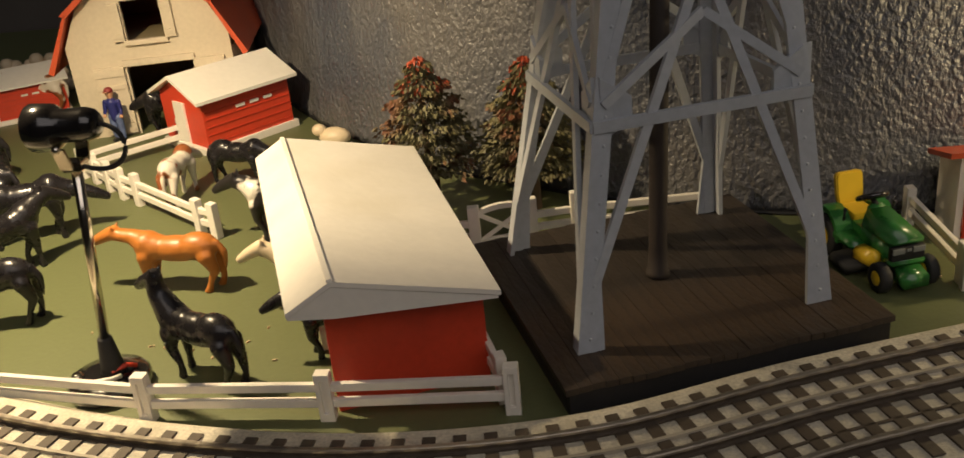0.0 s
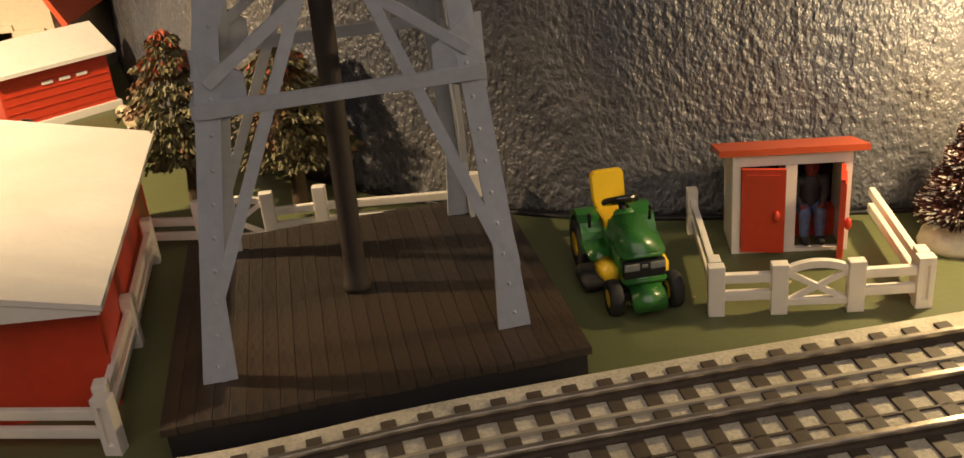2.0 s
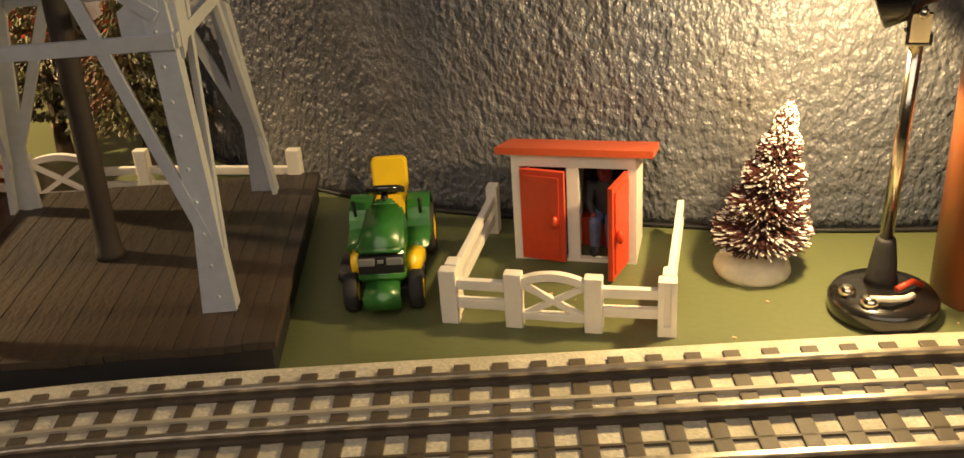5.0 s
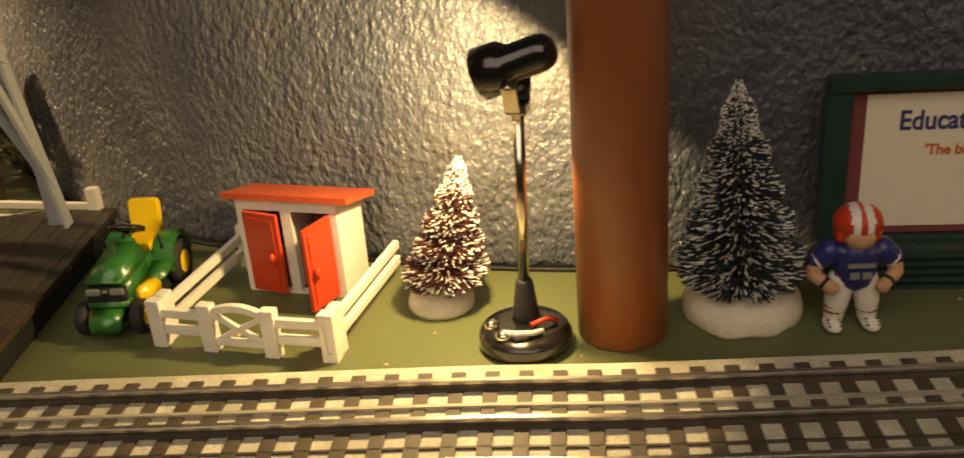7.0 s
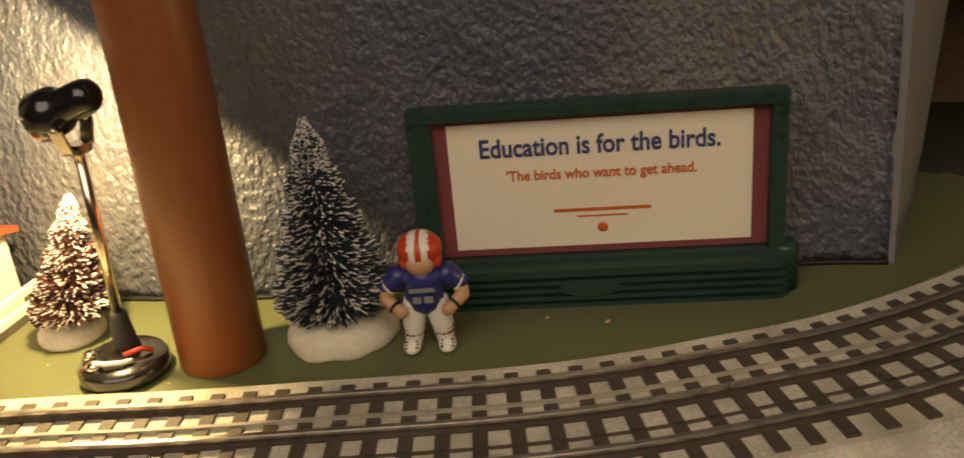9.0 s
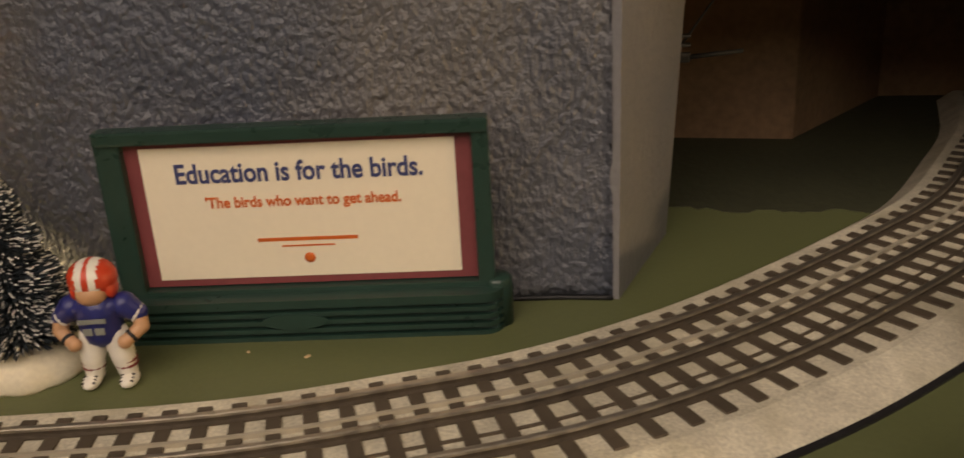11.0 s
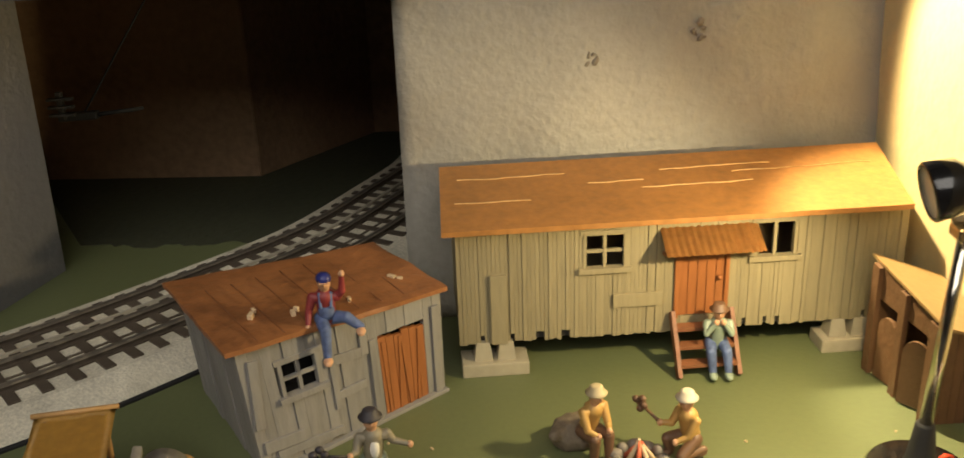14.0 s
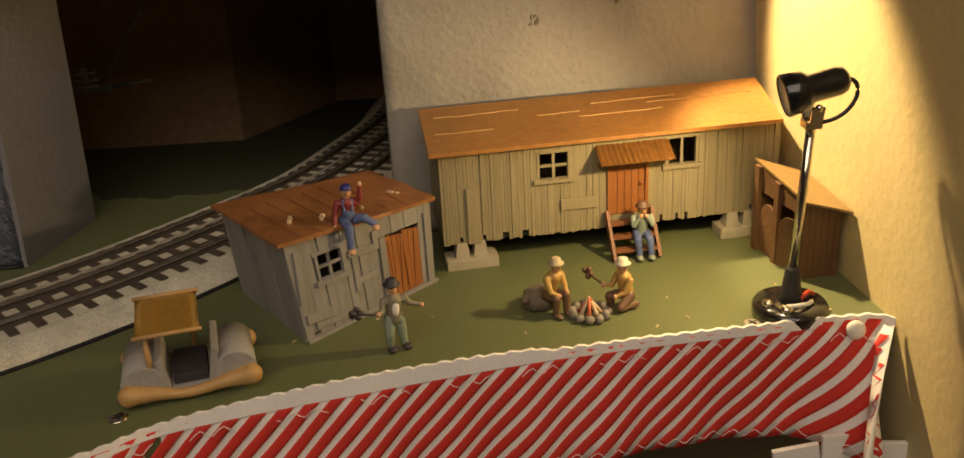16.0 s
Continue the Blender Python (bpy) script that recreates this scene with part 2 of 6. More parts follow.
COW_BROWN = material("brown_white_toy_coat", (0.70, 0.64, 0.54), 0.45, vary=0.06, coarse=1.0, other=(0.26, 0.085, 0.025), mix=(0.48, 0.52))
COW_BLACK = material("black_white_toy_coat", (0.02, 0.018, 0.018), 0.35, vary=0.06, coarse=1.2, other=(0.72, 0.68, 0.6), mix=(0.56, 0.6))


# ---------------------------------------------------------------- making
def bm_box(bm, c, s, turn=None, bevel=0.0, mat=0):
    m = Matrix.Translation(c) @ (turn.to_4x4() if turn else Matrix.Identity(4)) @ Matrix.Diagonal((*s, 1))
    vs = bmesh.ops.create_cube(bm, size=1, matrix=m)["verts"]
    fs = {f for v in vs for f in v.link_faces}
    for f in fs:
        f.material_index = mat
    if bevel:
        es = list({e for v in vs for e in v.link_edges})
        bmesh.ops.bevel(bm, geom=es, offset=bevel, segments=2, profile=0.7, affect="EDGES", clamp_overlap=True)


def bm_rod(bm, a, b, r0, r1=None, seg=12, mat=0, caps=True):
    a, b = Vector(a), Vector(b)
    d = b - a
    q = d.to_track_quat("Z", "Y").to_matrix().to_4x4()
    m = Matrix.Translation((a + b) / 2) @ q
    vs = bmesh.ops.create_cone(bm, cap_ends=caps, segments=seg, radius1=r0, radius2=r0 if r1 is None else r1, depth=d.length, matrix=m)["verts"]
    for f in {f for v in vs for f in v.link_faces}:
        f.material_index, f.smooth = mat, len(f.verts) == 4


def bm_ball(bm, c, s, turn=None, mat=0, seg=12):
    m = Matrix.Translation(c) @ (turn.to_4x4() if turn else Matrix.Identity(4)) @ Matrix.Diagonal((*s, 1))
    vs = bmesh.ops.create_uvsphere(bm, u_segments=seg, v_segments=max(6, seg * 2 // 3), radius=1, matrix=m)["verts"]
    for f in {f for v in vs for f in v.link_faces}:
        f.material_index, f.smooth = mat, True


def bm_limb(bm, pts, radii, mat=0, seg=10):
    """A chain of tapered rods with balls at the joints."""
    for (a, ra), (b, rb) in zip(zip(pts, radii), zip(pts[1:], radii[1:])):
        bm_rod(bm, a, b, ra, rb, seg, mat, caps=False)
    for p, r in zip(pts, radii):
        bm_ball(bm, p, (r, r, r), None, mat, seg)


def bm_tube(bm, pts, r, seg=8, mat=0):
    """A bent tube of even width through the points."""
    pts = [Vector(p) for p in pts]
    rings = []
    for i, p in enumerate(pts):
        d = (pts[min(i + 1, len(pts) - 1)] - pts[max(i - 1, 0)]).normalized()
        q = d.to_track_quat("Z", "Y")
        rings.append([bm.verts.new(p + q @ Vector((r * math.cos(a), r * math.sin(a), 0))) for a in (2 * math.pi * k / seg for k in range(seg))])
    for a, b in zip(rings, rings[1:]):
        for k in range(seg):
            f = bm.faces.new((a[k], a[(k + 1) % seg], b[(k + 1) % seg], b[k]))
            f.smooth, f.material_index = True, mat
    for ring in (rings[0][::-1], rings[-1]):
        bm.faces.new(ring).material_index = mat


def bm_lathe(bm, profile, seg=32, c=(0, 0, 0), turn=None, mat=0):
    """Turns a profile of (radius, height) round z."""
    c = Vector(c)
    rings = []
    for r, z in profile:
        ring = []
        for k in range(seg):
            a = 2 * math.pi * k / seg
            v = Vector((r * math.cos(a), r * math.sin(a), z))
            ring.append(bm.verts.new(c + (turn @ v if turn else v)))
        rings.append(ring)
    for a, b in zip(rings, rings[1:]):
        for k in range(seg):
            f = bm.faces.new((a[k], a[(k + 1) % seg], b[(k + 1) % seg], b[k]))
            f.smooth, f.material_index = True, mat
    bm.faces.new(rings[0][::-1]).material_index = mat
    bm.faces.new(rings[-1]).material_index = mat


def bm_prism(bm, outline, z0, z1, m=None, mat=0):
    """A flat outline of (x, y) drawn out from z0 to z1, then moved by m."""
    lo = [bm.verts.new((m or Matrix.Identity(4)) @ Vector((x, y, z0))) for x, y in outline]
    hi = [bm.verts.new((m or Matrix.Identity(4)) @ Vector((x, y, z1))) for x, y in outline]
    n = len(outline)
    fs = [bm.faces.new(lo[::-1]), bm.faces.new(hi)] + [bm.faces.new((lo[i], lo[(i + 1) % n], hi[(i + 1) % n], hi[i])) for i in range(n)]
    for f in fs:
        f.material_index = mat
    bmesh.ops.recalc_face_normals(bm, faces=fs)


def bm_hexa(bm, low, high, mat=0):
    """A solid between two rings of corner points."""
    lo, hi = [bm.verts.new(p) for p in low], [bm.verts.new(p) for p in high]
    n = len(lo)
    fs = [bm.faces.new(lo[::-1]), bm.faces.new(hi)] + [bm.faces.new((lo[i], lo[(i + 1) % n], hi[(i + 1) % n], hi[i])) for i in range(n)]
    for f in fs:
        f.material_index = mat
    bmesh.ops.recalc_face_normals(bm, faces=fs)


def mesh_of(name, bm, mats):
    bmesh.ops.scale(bm, vec=(K, K, K), verts=bm.verts)
    me = bpy.data.meshes.new(name)
    bm.to_mesh(me)
    bm.free()
    for m in mats if isinstance(mats, (list, tuple)) else [mats]:
        me.materials.append(m)
    return me


def part(name, bm, mats, parent, label=""):
    ob = new(name, mesh_of(name, bm, mats))
    ob.parent = parent
    return tagged(ob, label)


def at(x, y, z=0.0, rz=0.0, rx=0.0, ry=0.0):
    return pose(x * K, y * K, z * K, rx, ry, rz)


def thing(name, m, label, category, group=""):
    ob = new(name)
    ob.empty_display_size = 0.005
    ob.matrix_basis = m
    return tagged(ob, label, category, group)


def solid(name, bm, mats, m=None, label="", category="", group="", kind=""):
    ob = new(name, mesh_of(name, bm, mats))
    if m:
        ob.matrix_basis = m
    return tagged(ob, label, category, group, kind)


def B():
    return bmesh.new()


def curve_through(points, step):
    """Evenly spaced points on a smooth line through the given ones."""
    p = [Vector((*q, 0)) for q in points]
    p = [2 * p[0] - p[1]] + p + [2 * p[-1] - p[-2]]
    fine = []
    for a, b, c, d in zip(p, p[1:], p[2:], p[3:]):
        for k in range(40):
            t = k / 40
            fine.append(0.5 * (2 * b + (c - a) * t + (2 * a - 5 * b + 4 * c - d) * t * t + (3 * b - a - 3 * c + d) * t ** 3))
    fine.append(p[-2])
    out, need = [fine[0].copy()], step
    for a, b in zip(fine, fine[1:]):
        seg = (b - a).length
        pos = 0.0
        while seg - pos >= need:
            pos += need
            out.append(a.lerp(b, pos / seg))
            need = step
        need -= seg - pos
    return out


def tangents(pts):
    return [(pts[min(i + 1, len(pts) - 1)] - pts[max(i - 1, 0)]).normalized() for i in range(len(pts))]


# ---------------------------------------------------------------- the board, the walls, the room
EDGE = [(-90, 9), (-40, 12), (0, 15), (30, 18), (52, 24.5), (63, 31.5), (69.4, 35.1), (80.3, 37.7), (86, 38.6), (91.2, 39.1), (98.5, 39.3)]
bm = B()
bm_prism(bm, [(98.6, 110), (-90, 110)] + EDGE, -1.6, 0.0)
solid("ground", bm, GREEN_BOARD, label="olive green painted layout board", kind="structure")


def wall_sheet(name, base, height, thick, mat, label, lift=0.0, rough=0.0, step=0.5, lean=0.0):
    """An upright board along the base line, with a gently uneven face."""
    pts = curve_through(base, step)
    tan = tangents(pts)
    rows = max(2, int(height / step) + 1)
    bm = B()
    grid = []
    for p, t in zip(pts, tan):
        n = Vector((t.y, -t.x, 0))
        col = []
        for r in range(rows):
            z = lift + height * r / (rows - 1)
            q = Vector((p.x * 0.55, p.y * 0.55, z * 0.30))
            h = rough * (noise.noise(q) + 0.6 * noise.noise(q * 2.7))
            col.append(bm.verts.new(p + n * (h - lean * z) + Vector((0, 0, z))))
        grid.append(col)
    back = [[bm.verts.new(p - Vector((t.y, -t.x, 0)) * (thick + lean * z) + Vector((0, 0, z))) for z in (lift, lift + height)] for p, t in zip(pts, tan)]
    for i in range(len(grid) - 1):
        for r in range(rows - 1):
            f = bm.faces.new((grid[i][r], grid[i + 1][r], grid[i + 1][r + 1], grid[i][r + 1]))
            f.smooth = True
        bm.faces.new((back[i + 1][0], back[i][0], back[i][1], back[i + 1][1]))
        bm.faces.new((grid[i][-1], grid[i + 1][-1], back[i + 1][1], back[i][1]))
        bm.faces.new((back[i][0], back[i + 1][0], grid[i + 1][0], grid[i][0]))
    for i in (0, -1):
        bm.faces.new(grid[i] + [back[i][1], back[i][0]])
    return solid(name, bm, mat, label=label, kind="structure")


BACK = [(-30, 96), (-24, 82), (-15, 66.5), (-6.4, 56.6), (-2.9, 53.9), (2.5, 50.3), (7.7, 47.8), (13.9, 46.0), (23, 45.5), (28, 45.6), (34.4, 46.5), (42, 48.3), (53, 50.8), (56.9, 51.3)]
wall_sheet("wall_back", BACK, 26, 0.8, STUCCO, "blue-grey stucco-textured backdrop board, slightly glossy", lift=0.12, rough=0.16, step=0.42, lean=0.085)
# black strip stands in for the shadow gap under the backdrop
wall_sheet("baseboard", [(x, y - 0.12) for x, y in BACK], 0.17, 0.3, BLACK, "black strip painting the shadow gap at the foot of the backdrop")
bm = B()
bm_hexa(bm, [(56.6, 51.32, 0), (57.0, 51.28, 0), (58.5, 57.9, 0), (57.7, 58.0, 0)], [(56.65, 53.72, 26), (57.05, 53.68, 26), (59.95, 56.1, 26), (58.9, 56.2, 26)])
bmesh.ops.subdivide_edges(bm, edges=bm.edges[:], cuts=11, use_grid_fill=True)
solid("wall_portal_side", bm, PORTAL, label="grey painted side of the tunnel portal", kind="structure")
wall_sheet("wall_camp", [(76.55, 52.25), (84, 53.2), (91, 54.1), (97.6, 54.9)], 26, 1.0, PLASTER, "tan-grey plastered wall behind the bunkhouse", rough=0.1, step=0.6, lean=0.11)
bm = B()
bm_box(bm, (98.9, 39.9, -10), (1.8, 101, 90), Matrix.Rotation(radians(5.2), 3, "Z"))
solid("wall_right", bm, YELLOW_WALL, label="cream-yellow painted rough side wall", kind="structure")
bm = B()
bm_box(bm, (66.7, 52.6, 16.4), (20.6, 1.6, 4.4), Matrix.Rotation(radians(3), 3, "Z"), 0.15)
solid("trim_portal_header", bm, STUCCO, label="grey painted beam over the tunnel mouth", kind="structure")
for a, b in (((38, 72.2), (64.6, 72.2)), ((64.6, 72.2), (70.4, 81.5)), ((70.4, 81.5), (99, 83)), ((57.6, 58.2), (50.5, 72.2))):
    d = Vector((*b, 0)) - Vector((*a, 0))
    bm = B()
    bm_box(bm, ((a[0] + b[0]) / 2, (a[1] + b[1]) / 2, 9), (d.length + 0.4, 0.5, 18), Matrix.Rotation(math.atan2(d.y, d.x), 3, "Z"))
    solid("wall_tunnel", bm, CAVE, label="dark brown inner wall of the tunnel", kind="structure")
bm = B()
# dark sheet with a wavering edge: the tunnel's shade painted over the green board
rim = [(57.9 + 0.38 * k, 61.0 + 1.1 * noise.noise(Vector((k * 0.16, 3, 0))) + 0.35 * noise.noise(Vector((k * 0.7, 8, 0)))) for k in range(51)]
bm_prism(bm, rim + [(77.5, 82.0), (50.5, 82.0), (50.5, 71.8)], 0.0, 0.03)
solid("floor_tunnel", bm, TUNNEL_SHADE, label="dark sheet painting the tunnel's shade onto the board", kind="structure")
# unseen slab, added so that no light falls into the tunnel from above
bm = B()
bm_prism(bm, [(39, 52.5), (77.2, 52.5), (77.2, 54.9), (97.8, 57.6), (97.8, 95.5), (39, 95.5)], 18.5, 19.3)
solid("ceiling_tunnel", bm, CAVE, label="unseen brown slab added to darken the tunnel from above", kind="structure")
R = 260
for name, c, s in (("wall_room_far", (20, 112, 30), (2 * R, 3, 300)), ("wall_room_behind", (20, -210, 30), (2 * R, 3, 300)), ("wall_room_left", (-R + 20, -50, 30), (3, 330, 300)),
                   ("wall_room_right", (R + 20, -50, 30), (3, 330, 300)), ("ceiling", (20, -50, 190), (2 * R, 330, 3)), ("floor", (20, -50, -110), (2 * R, 330, 3))):
    bm = B()
    bm_box(bm, c, s)
    solid(name, bm, ROOM_WALL, label="plain painted room surface", kind="structure")

# ---------------------------------------------------------------- the railway
OUTER = [(-52, 60), (-46, 50), (-38, 41.5), (-29, 35.0), (-21, 31.4), (-14, 29.2), (-6.5, 28.0), (1, 28.5), (8.4, 30.9), (15.4, 32.8), (22.4, 34.5), (29.4, 36.2), (33.9, 37.15), (38.1, 38.2), (43.8, 39.65),
         (47.6, 40.95), (51.3, 42.7), (54.4, 44.3), (57.6, 46.6), (61.3, 50.0), (66.2, 55.7), (70, 60.9), (72.8, 67.4), (74.8, 73), (76, 80)]
track = thing("railway_track", at(0, 0), "three-rail toy train track on light grey ballast roadbed", "toy track")
fine_line = curve_through(OUTER, 0.5)
fine_tan = tangents(fine_line)


def sweep(profile, closed=True):
    """Drags a profile of (offset towards the viewer, height) along the track's outer rail."""
    bm = B()
    rings = [[bm.verts.new(p + Vector((t.y, -t.x, 0)) * o + Vector((0, 0, h))) for o, h in profile] for p, t in zip(fine_line, fine_tan)]
    n = len(profile)
    for a, b in zip(rings, rings[1:]):
        for k in range(n):
            bm.faces.new((a[k], b[k], b[(k + 1) % n], a[(k + 1) % n]))
    bm.faces.new(rings[0])
    bm.faces.new(rings[-1][::-1])
    bmesh.ops.recalc_face_normals(bm, faces=bm.faces[:])
    return bm


tagged(part("roadbed", sweep([(-2.3, 0.0), (-1.5, 0.62), (-1.35, 0.70), (5.3, 0.70), (5.5, 0.62), (6.8, 0.0)]), BALLAST, track, "speckled light grey moulded ballast"), kind="stuff")
part("roadbed_edge", sweep([(6.7, 0.0), (6.7, 0.1), (6.95, 0.1), (6.95, 0.0)]), BLACK, track, "thin black strip along the roadbed foot")
for off in (0.0, 1.98, 3.96):
    o = off
    rail = part("rail", sweep([(o - 0.15, 0.72), (o - 0.15, 0.79), (o - 0.06, 0.83), (o - 0.06, 0.99), (o + 0.06, 0.99), (o + 0.06, 0.83), (o + 0.15, 0.79), (o + 0.15, 0.72)]), RAIL_WEB, track, "dark brown rail web")
    part("railhead", sweep([(o - 0.12, 0.99), (o - 0.12, 1.07), (o - 0.08, 1.1), (o + 0.08, 1.1), (o + 0.12, 1.07), (o + 0.12, 0.99)]), RAIL, rail, "dull polished steel running surface")
part("rib", sweep([(0.95, 0.70), (0.95, 0.86), (1.09, 0.86), (1.09, 0.70)]), RIB, track, "thin cream rib between the rails")
part("rib", sweep([(2.93, 0.70), (2.93, 0.78), (3.02, 0.78), (3.02, 0.70)]), TIE, track, "thin dark rib between the rails")

# ---------------------------------------------------------------- fences


def fence(points, label, group, height=1.9, gates=(), rails=((0.72, 0.34), (1.38, 0.34)), loose_end=False, slots=()):
    """White posts at the points with two boards between; gates: bays with an arched crossed panel."""
    x0, y0 = points[0]
    f = thing("picket_fence", at(x0, y0), label, "fence", group)
    local = [Vector((x - x0, y - y0, 0)) for x, y in points]
    for i, p in enumerate(local):
        q = local[min(i + 1, len(local) - 1)] - local[max(i - 1, 0)]
        turn = Matrix.Rotation(math.atan2(q.y, q.x), 3, "Z")
        if loose_end and i == len(local) - 1:
            continue
        bm = B()
        if i in slots:
            for x, z, w, h, t in ((-0.19, height / 2, 0.18, height, 0.46), (0.19, height / 2, 0.18, height, 0.46), (0, height - 0.14, 0.24, 0.28, 0.45), (0, 0.17, 0.24, 0.34, 0.45), (0, height / 2, 0.22, height - 0.4, 0.16)):
                bm_box(bm, p + turn @ Vector((x, 0, z)), (w, t, h), turn, 0.03)
        else:
            bm_box(bm, p + Vector((0, 0, height / 2)), (0.56, 0.42, height), turn, 0.06)
        part("post", bm, WHITE_PLASTIC, f)
    for i, (a, b) in enumerate(zip(local, local[1:])):
        d = b - a
        turn = Matrix.Rotation(math.atan2(d.y, d.x), 3, "Z")
        mid = (a + b) / 2
        if i in gates:
            m4 = Matrix.Translation(mid) @ turn.to_4x4()
            n, w = 12, d.length / 2 - 0.26
            for k in range(n):
                x, x2 = -w + 2 * w * k / n, -w + 2 * w * (k + 1) / n
                arch = [0.22 * (1 - (v / w) ** 2) for v in (x, x2)]
                bm = B() if k == 0 else bm
                z = height * 0.78
                bm_hexa(bm, [m4 @ Vector(v) for v in ((x, -0.12, z + arch[0]), (x2, -0.12, z + arch[1]), (x2, 0.12, z + arch[1]), (x, 0.12, z + arch[0]))],
                        [m4 @ Vector(v) for v in ((x, -0.12, z + 0.26 + arch[0]), (x2, -0.12, z + 0.26 + arch[1]), (x2, 0.12, z + 0.26 + arch[1]), (x, 0.12, z + 0.26 + arch[0]))])
            bmesh.ops.remove_doubles(bm, verts=bm.verts, dist=0.001)
            part("gate_arch", bm, WHITE_PLASTIC, f)
            bm = B()
            bm_box(bm, mid + Vector((0, 0, 0.42)), (2 * w, 0.24, 0.26), turn, 0.04)
            part("gate_board", bm, WHITE_PLASTIC, f)
            for s in (1, -1):
                bm = B()
                L = math.hypot(2 * w, height * 0.78 - 0.4)
                bm_box(bm, mid + Vector((0, 0, (height * 0.78 + 0.45) / 2)), (L, 0.16 + 0.02 * s, 0.2), turn @ Matrix.Rotation(s * math.atan2(height * 0.78 - 0.4, 2 * w), 3, "Y"), 0.03)
                part("gate_brace", bm, WHITE_PLASTIC, f)
        else:
            for z, h in rails:
                bm = B()
                bm_box(bm, mid + Vector((0, 0, z)), (d.length - 0.3, 0.24, h), turn, 0.05)
                part("rail_board", bm, WHITE_PLASTIC, f)
    return f


fence([(-1.7, 31.15), (-8.5, 31.4), (-15.5, 32.0), (-22.4, 33.6), (-29.0, 36.8), (-35, 41)], "white plastic ranch fence along the farm's track side", "farm fences", 2.0, slots=range(6))
fence([(-2.1, 31.9), (-3.6, 37.3), (-5.6, 44.0)], "white plastic ranch fence beside the red shed", "farm fences", 2.0)
fence([(-9.0, 45.2), (-3.6, 44.9), (-0.85, 45.5), (1.35, 45.9), (8.0, 46.45)], "white plastic ranch fence with crossed gate behind the tower", "farm fences", 2.3, gates=(1,))
fence([(-17.6, 48.6), (-18.7, 49.4), (-23.8, 54.1), (-25.2, 55.3), (-26.6, 56.8), (-28.1, 58.4), (-29.4, 59.6)], "white plastic ranch fence dividing the paddocks", "farm fences", 2.0)
fence([(-29.4, 60.0), (-24.4, 64.6)], "white plastic ranch fence in front of the barn", "farm fences", 2.0)
fence([(16.85, 37.95), (18.92, 37.95), (21.4, 37.95), (23.6, 38.05)], "white plastic fence with an arched crossed gate before the outhouse", "outhouse fences", 1.88, gates=(1,), slots=(3,))
fence([(16.85, 38.5), (16.75, 44.5)], "white plastic fence beside the outhouse, near the tractor", "outhouse fences", 1.88)
fence([(23.62, 38.6), (23.6, 44.7)], "white plastic fence beside the outhouse, near the frosted tree", "outhouse fences", 1.88, loose_end=True)


# ---------------------------------------------------------------- the farm
def shed():
    m = at(-8.66, 30.55, 0, 18.0)
    o = thing("animal_shed", m, "red plastic run-in shed with a broad white roof", "shed", "farm buildings")
    H = 4.15
    for nm, y in (("front_wall", 1.05), ("back_wall", 15.25)):
        bm = B(); bm_prism(bm, [(0.85, 0.0), (6.7, 0.0), (6.7, 4.02), (1.35, 5.5), (0.85, 5.2)], -y - 0.3, -y, Matrix.Rotation(radians(90), 4, "X")); part(nm, bm, RED_PLASTIC, o)
    bm = B(); bm_box(bm, (6.52, 8.3, 1.95), (0.3, 13.8, 3.9), None, 0.03); part("side_wall", bm, RED_PLASTIC, o)
    for y in (5.9, 10.6):
        bm = B(); bm_box(bm, (1.0, y, 2.4), (0.35, 0.35, 4.8), None, 0.03); part("post", bm, WHITE_PLASTIC, o)
    ridge, t = ((1.2, 0, 5.85), (1.2, 16.7, 5.85)), Vector((0, 0, -0.2))
    for near, far in (((-0.45, 0, 4.98), (-0.25, 16.7, 5.05)), ((7.15, 0, 4.14), (7.6, 16.7, 4.2))):
        bm = B()
        top = [Vector(p) for p in (near, ridge[0], ridge[1], far)]
        bm_hexa(bm, [p + t for p in top], top)
        part("roof_slope", bm, ROOF_WHITE, o)
    bm = B()
    bm_prism(bm, [(-0.4, 4.78), (1.2, 5.62), (7.05, 3.92), (7.05, 3.82), (1.2, 4.4), (-0.4, 4.7)], -0.26, -0.04, Matrix.Rotation(radians(90), 4, "X"))
    part("gable_board", bm, ROOF_WHITE, o)
    bm = B(); bm_box(bm, (1.2, 8.35, 5.87), (0.22, 16.6, 0.1), None, 0.04); part("ridge_cap", bm, ROOF_WHITE, o)


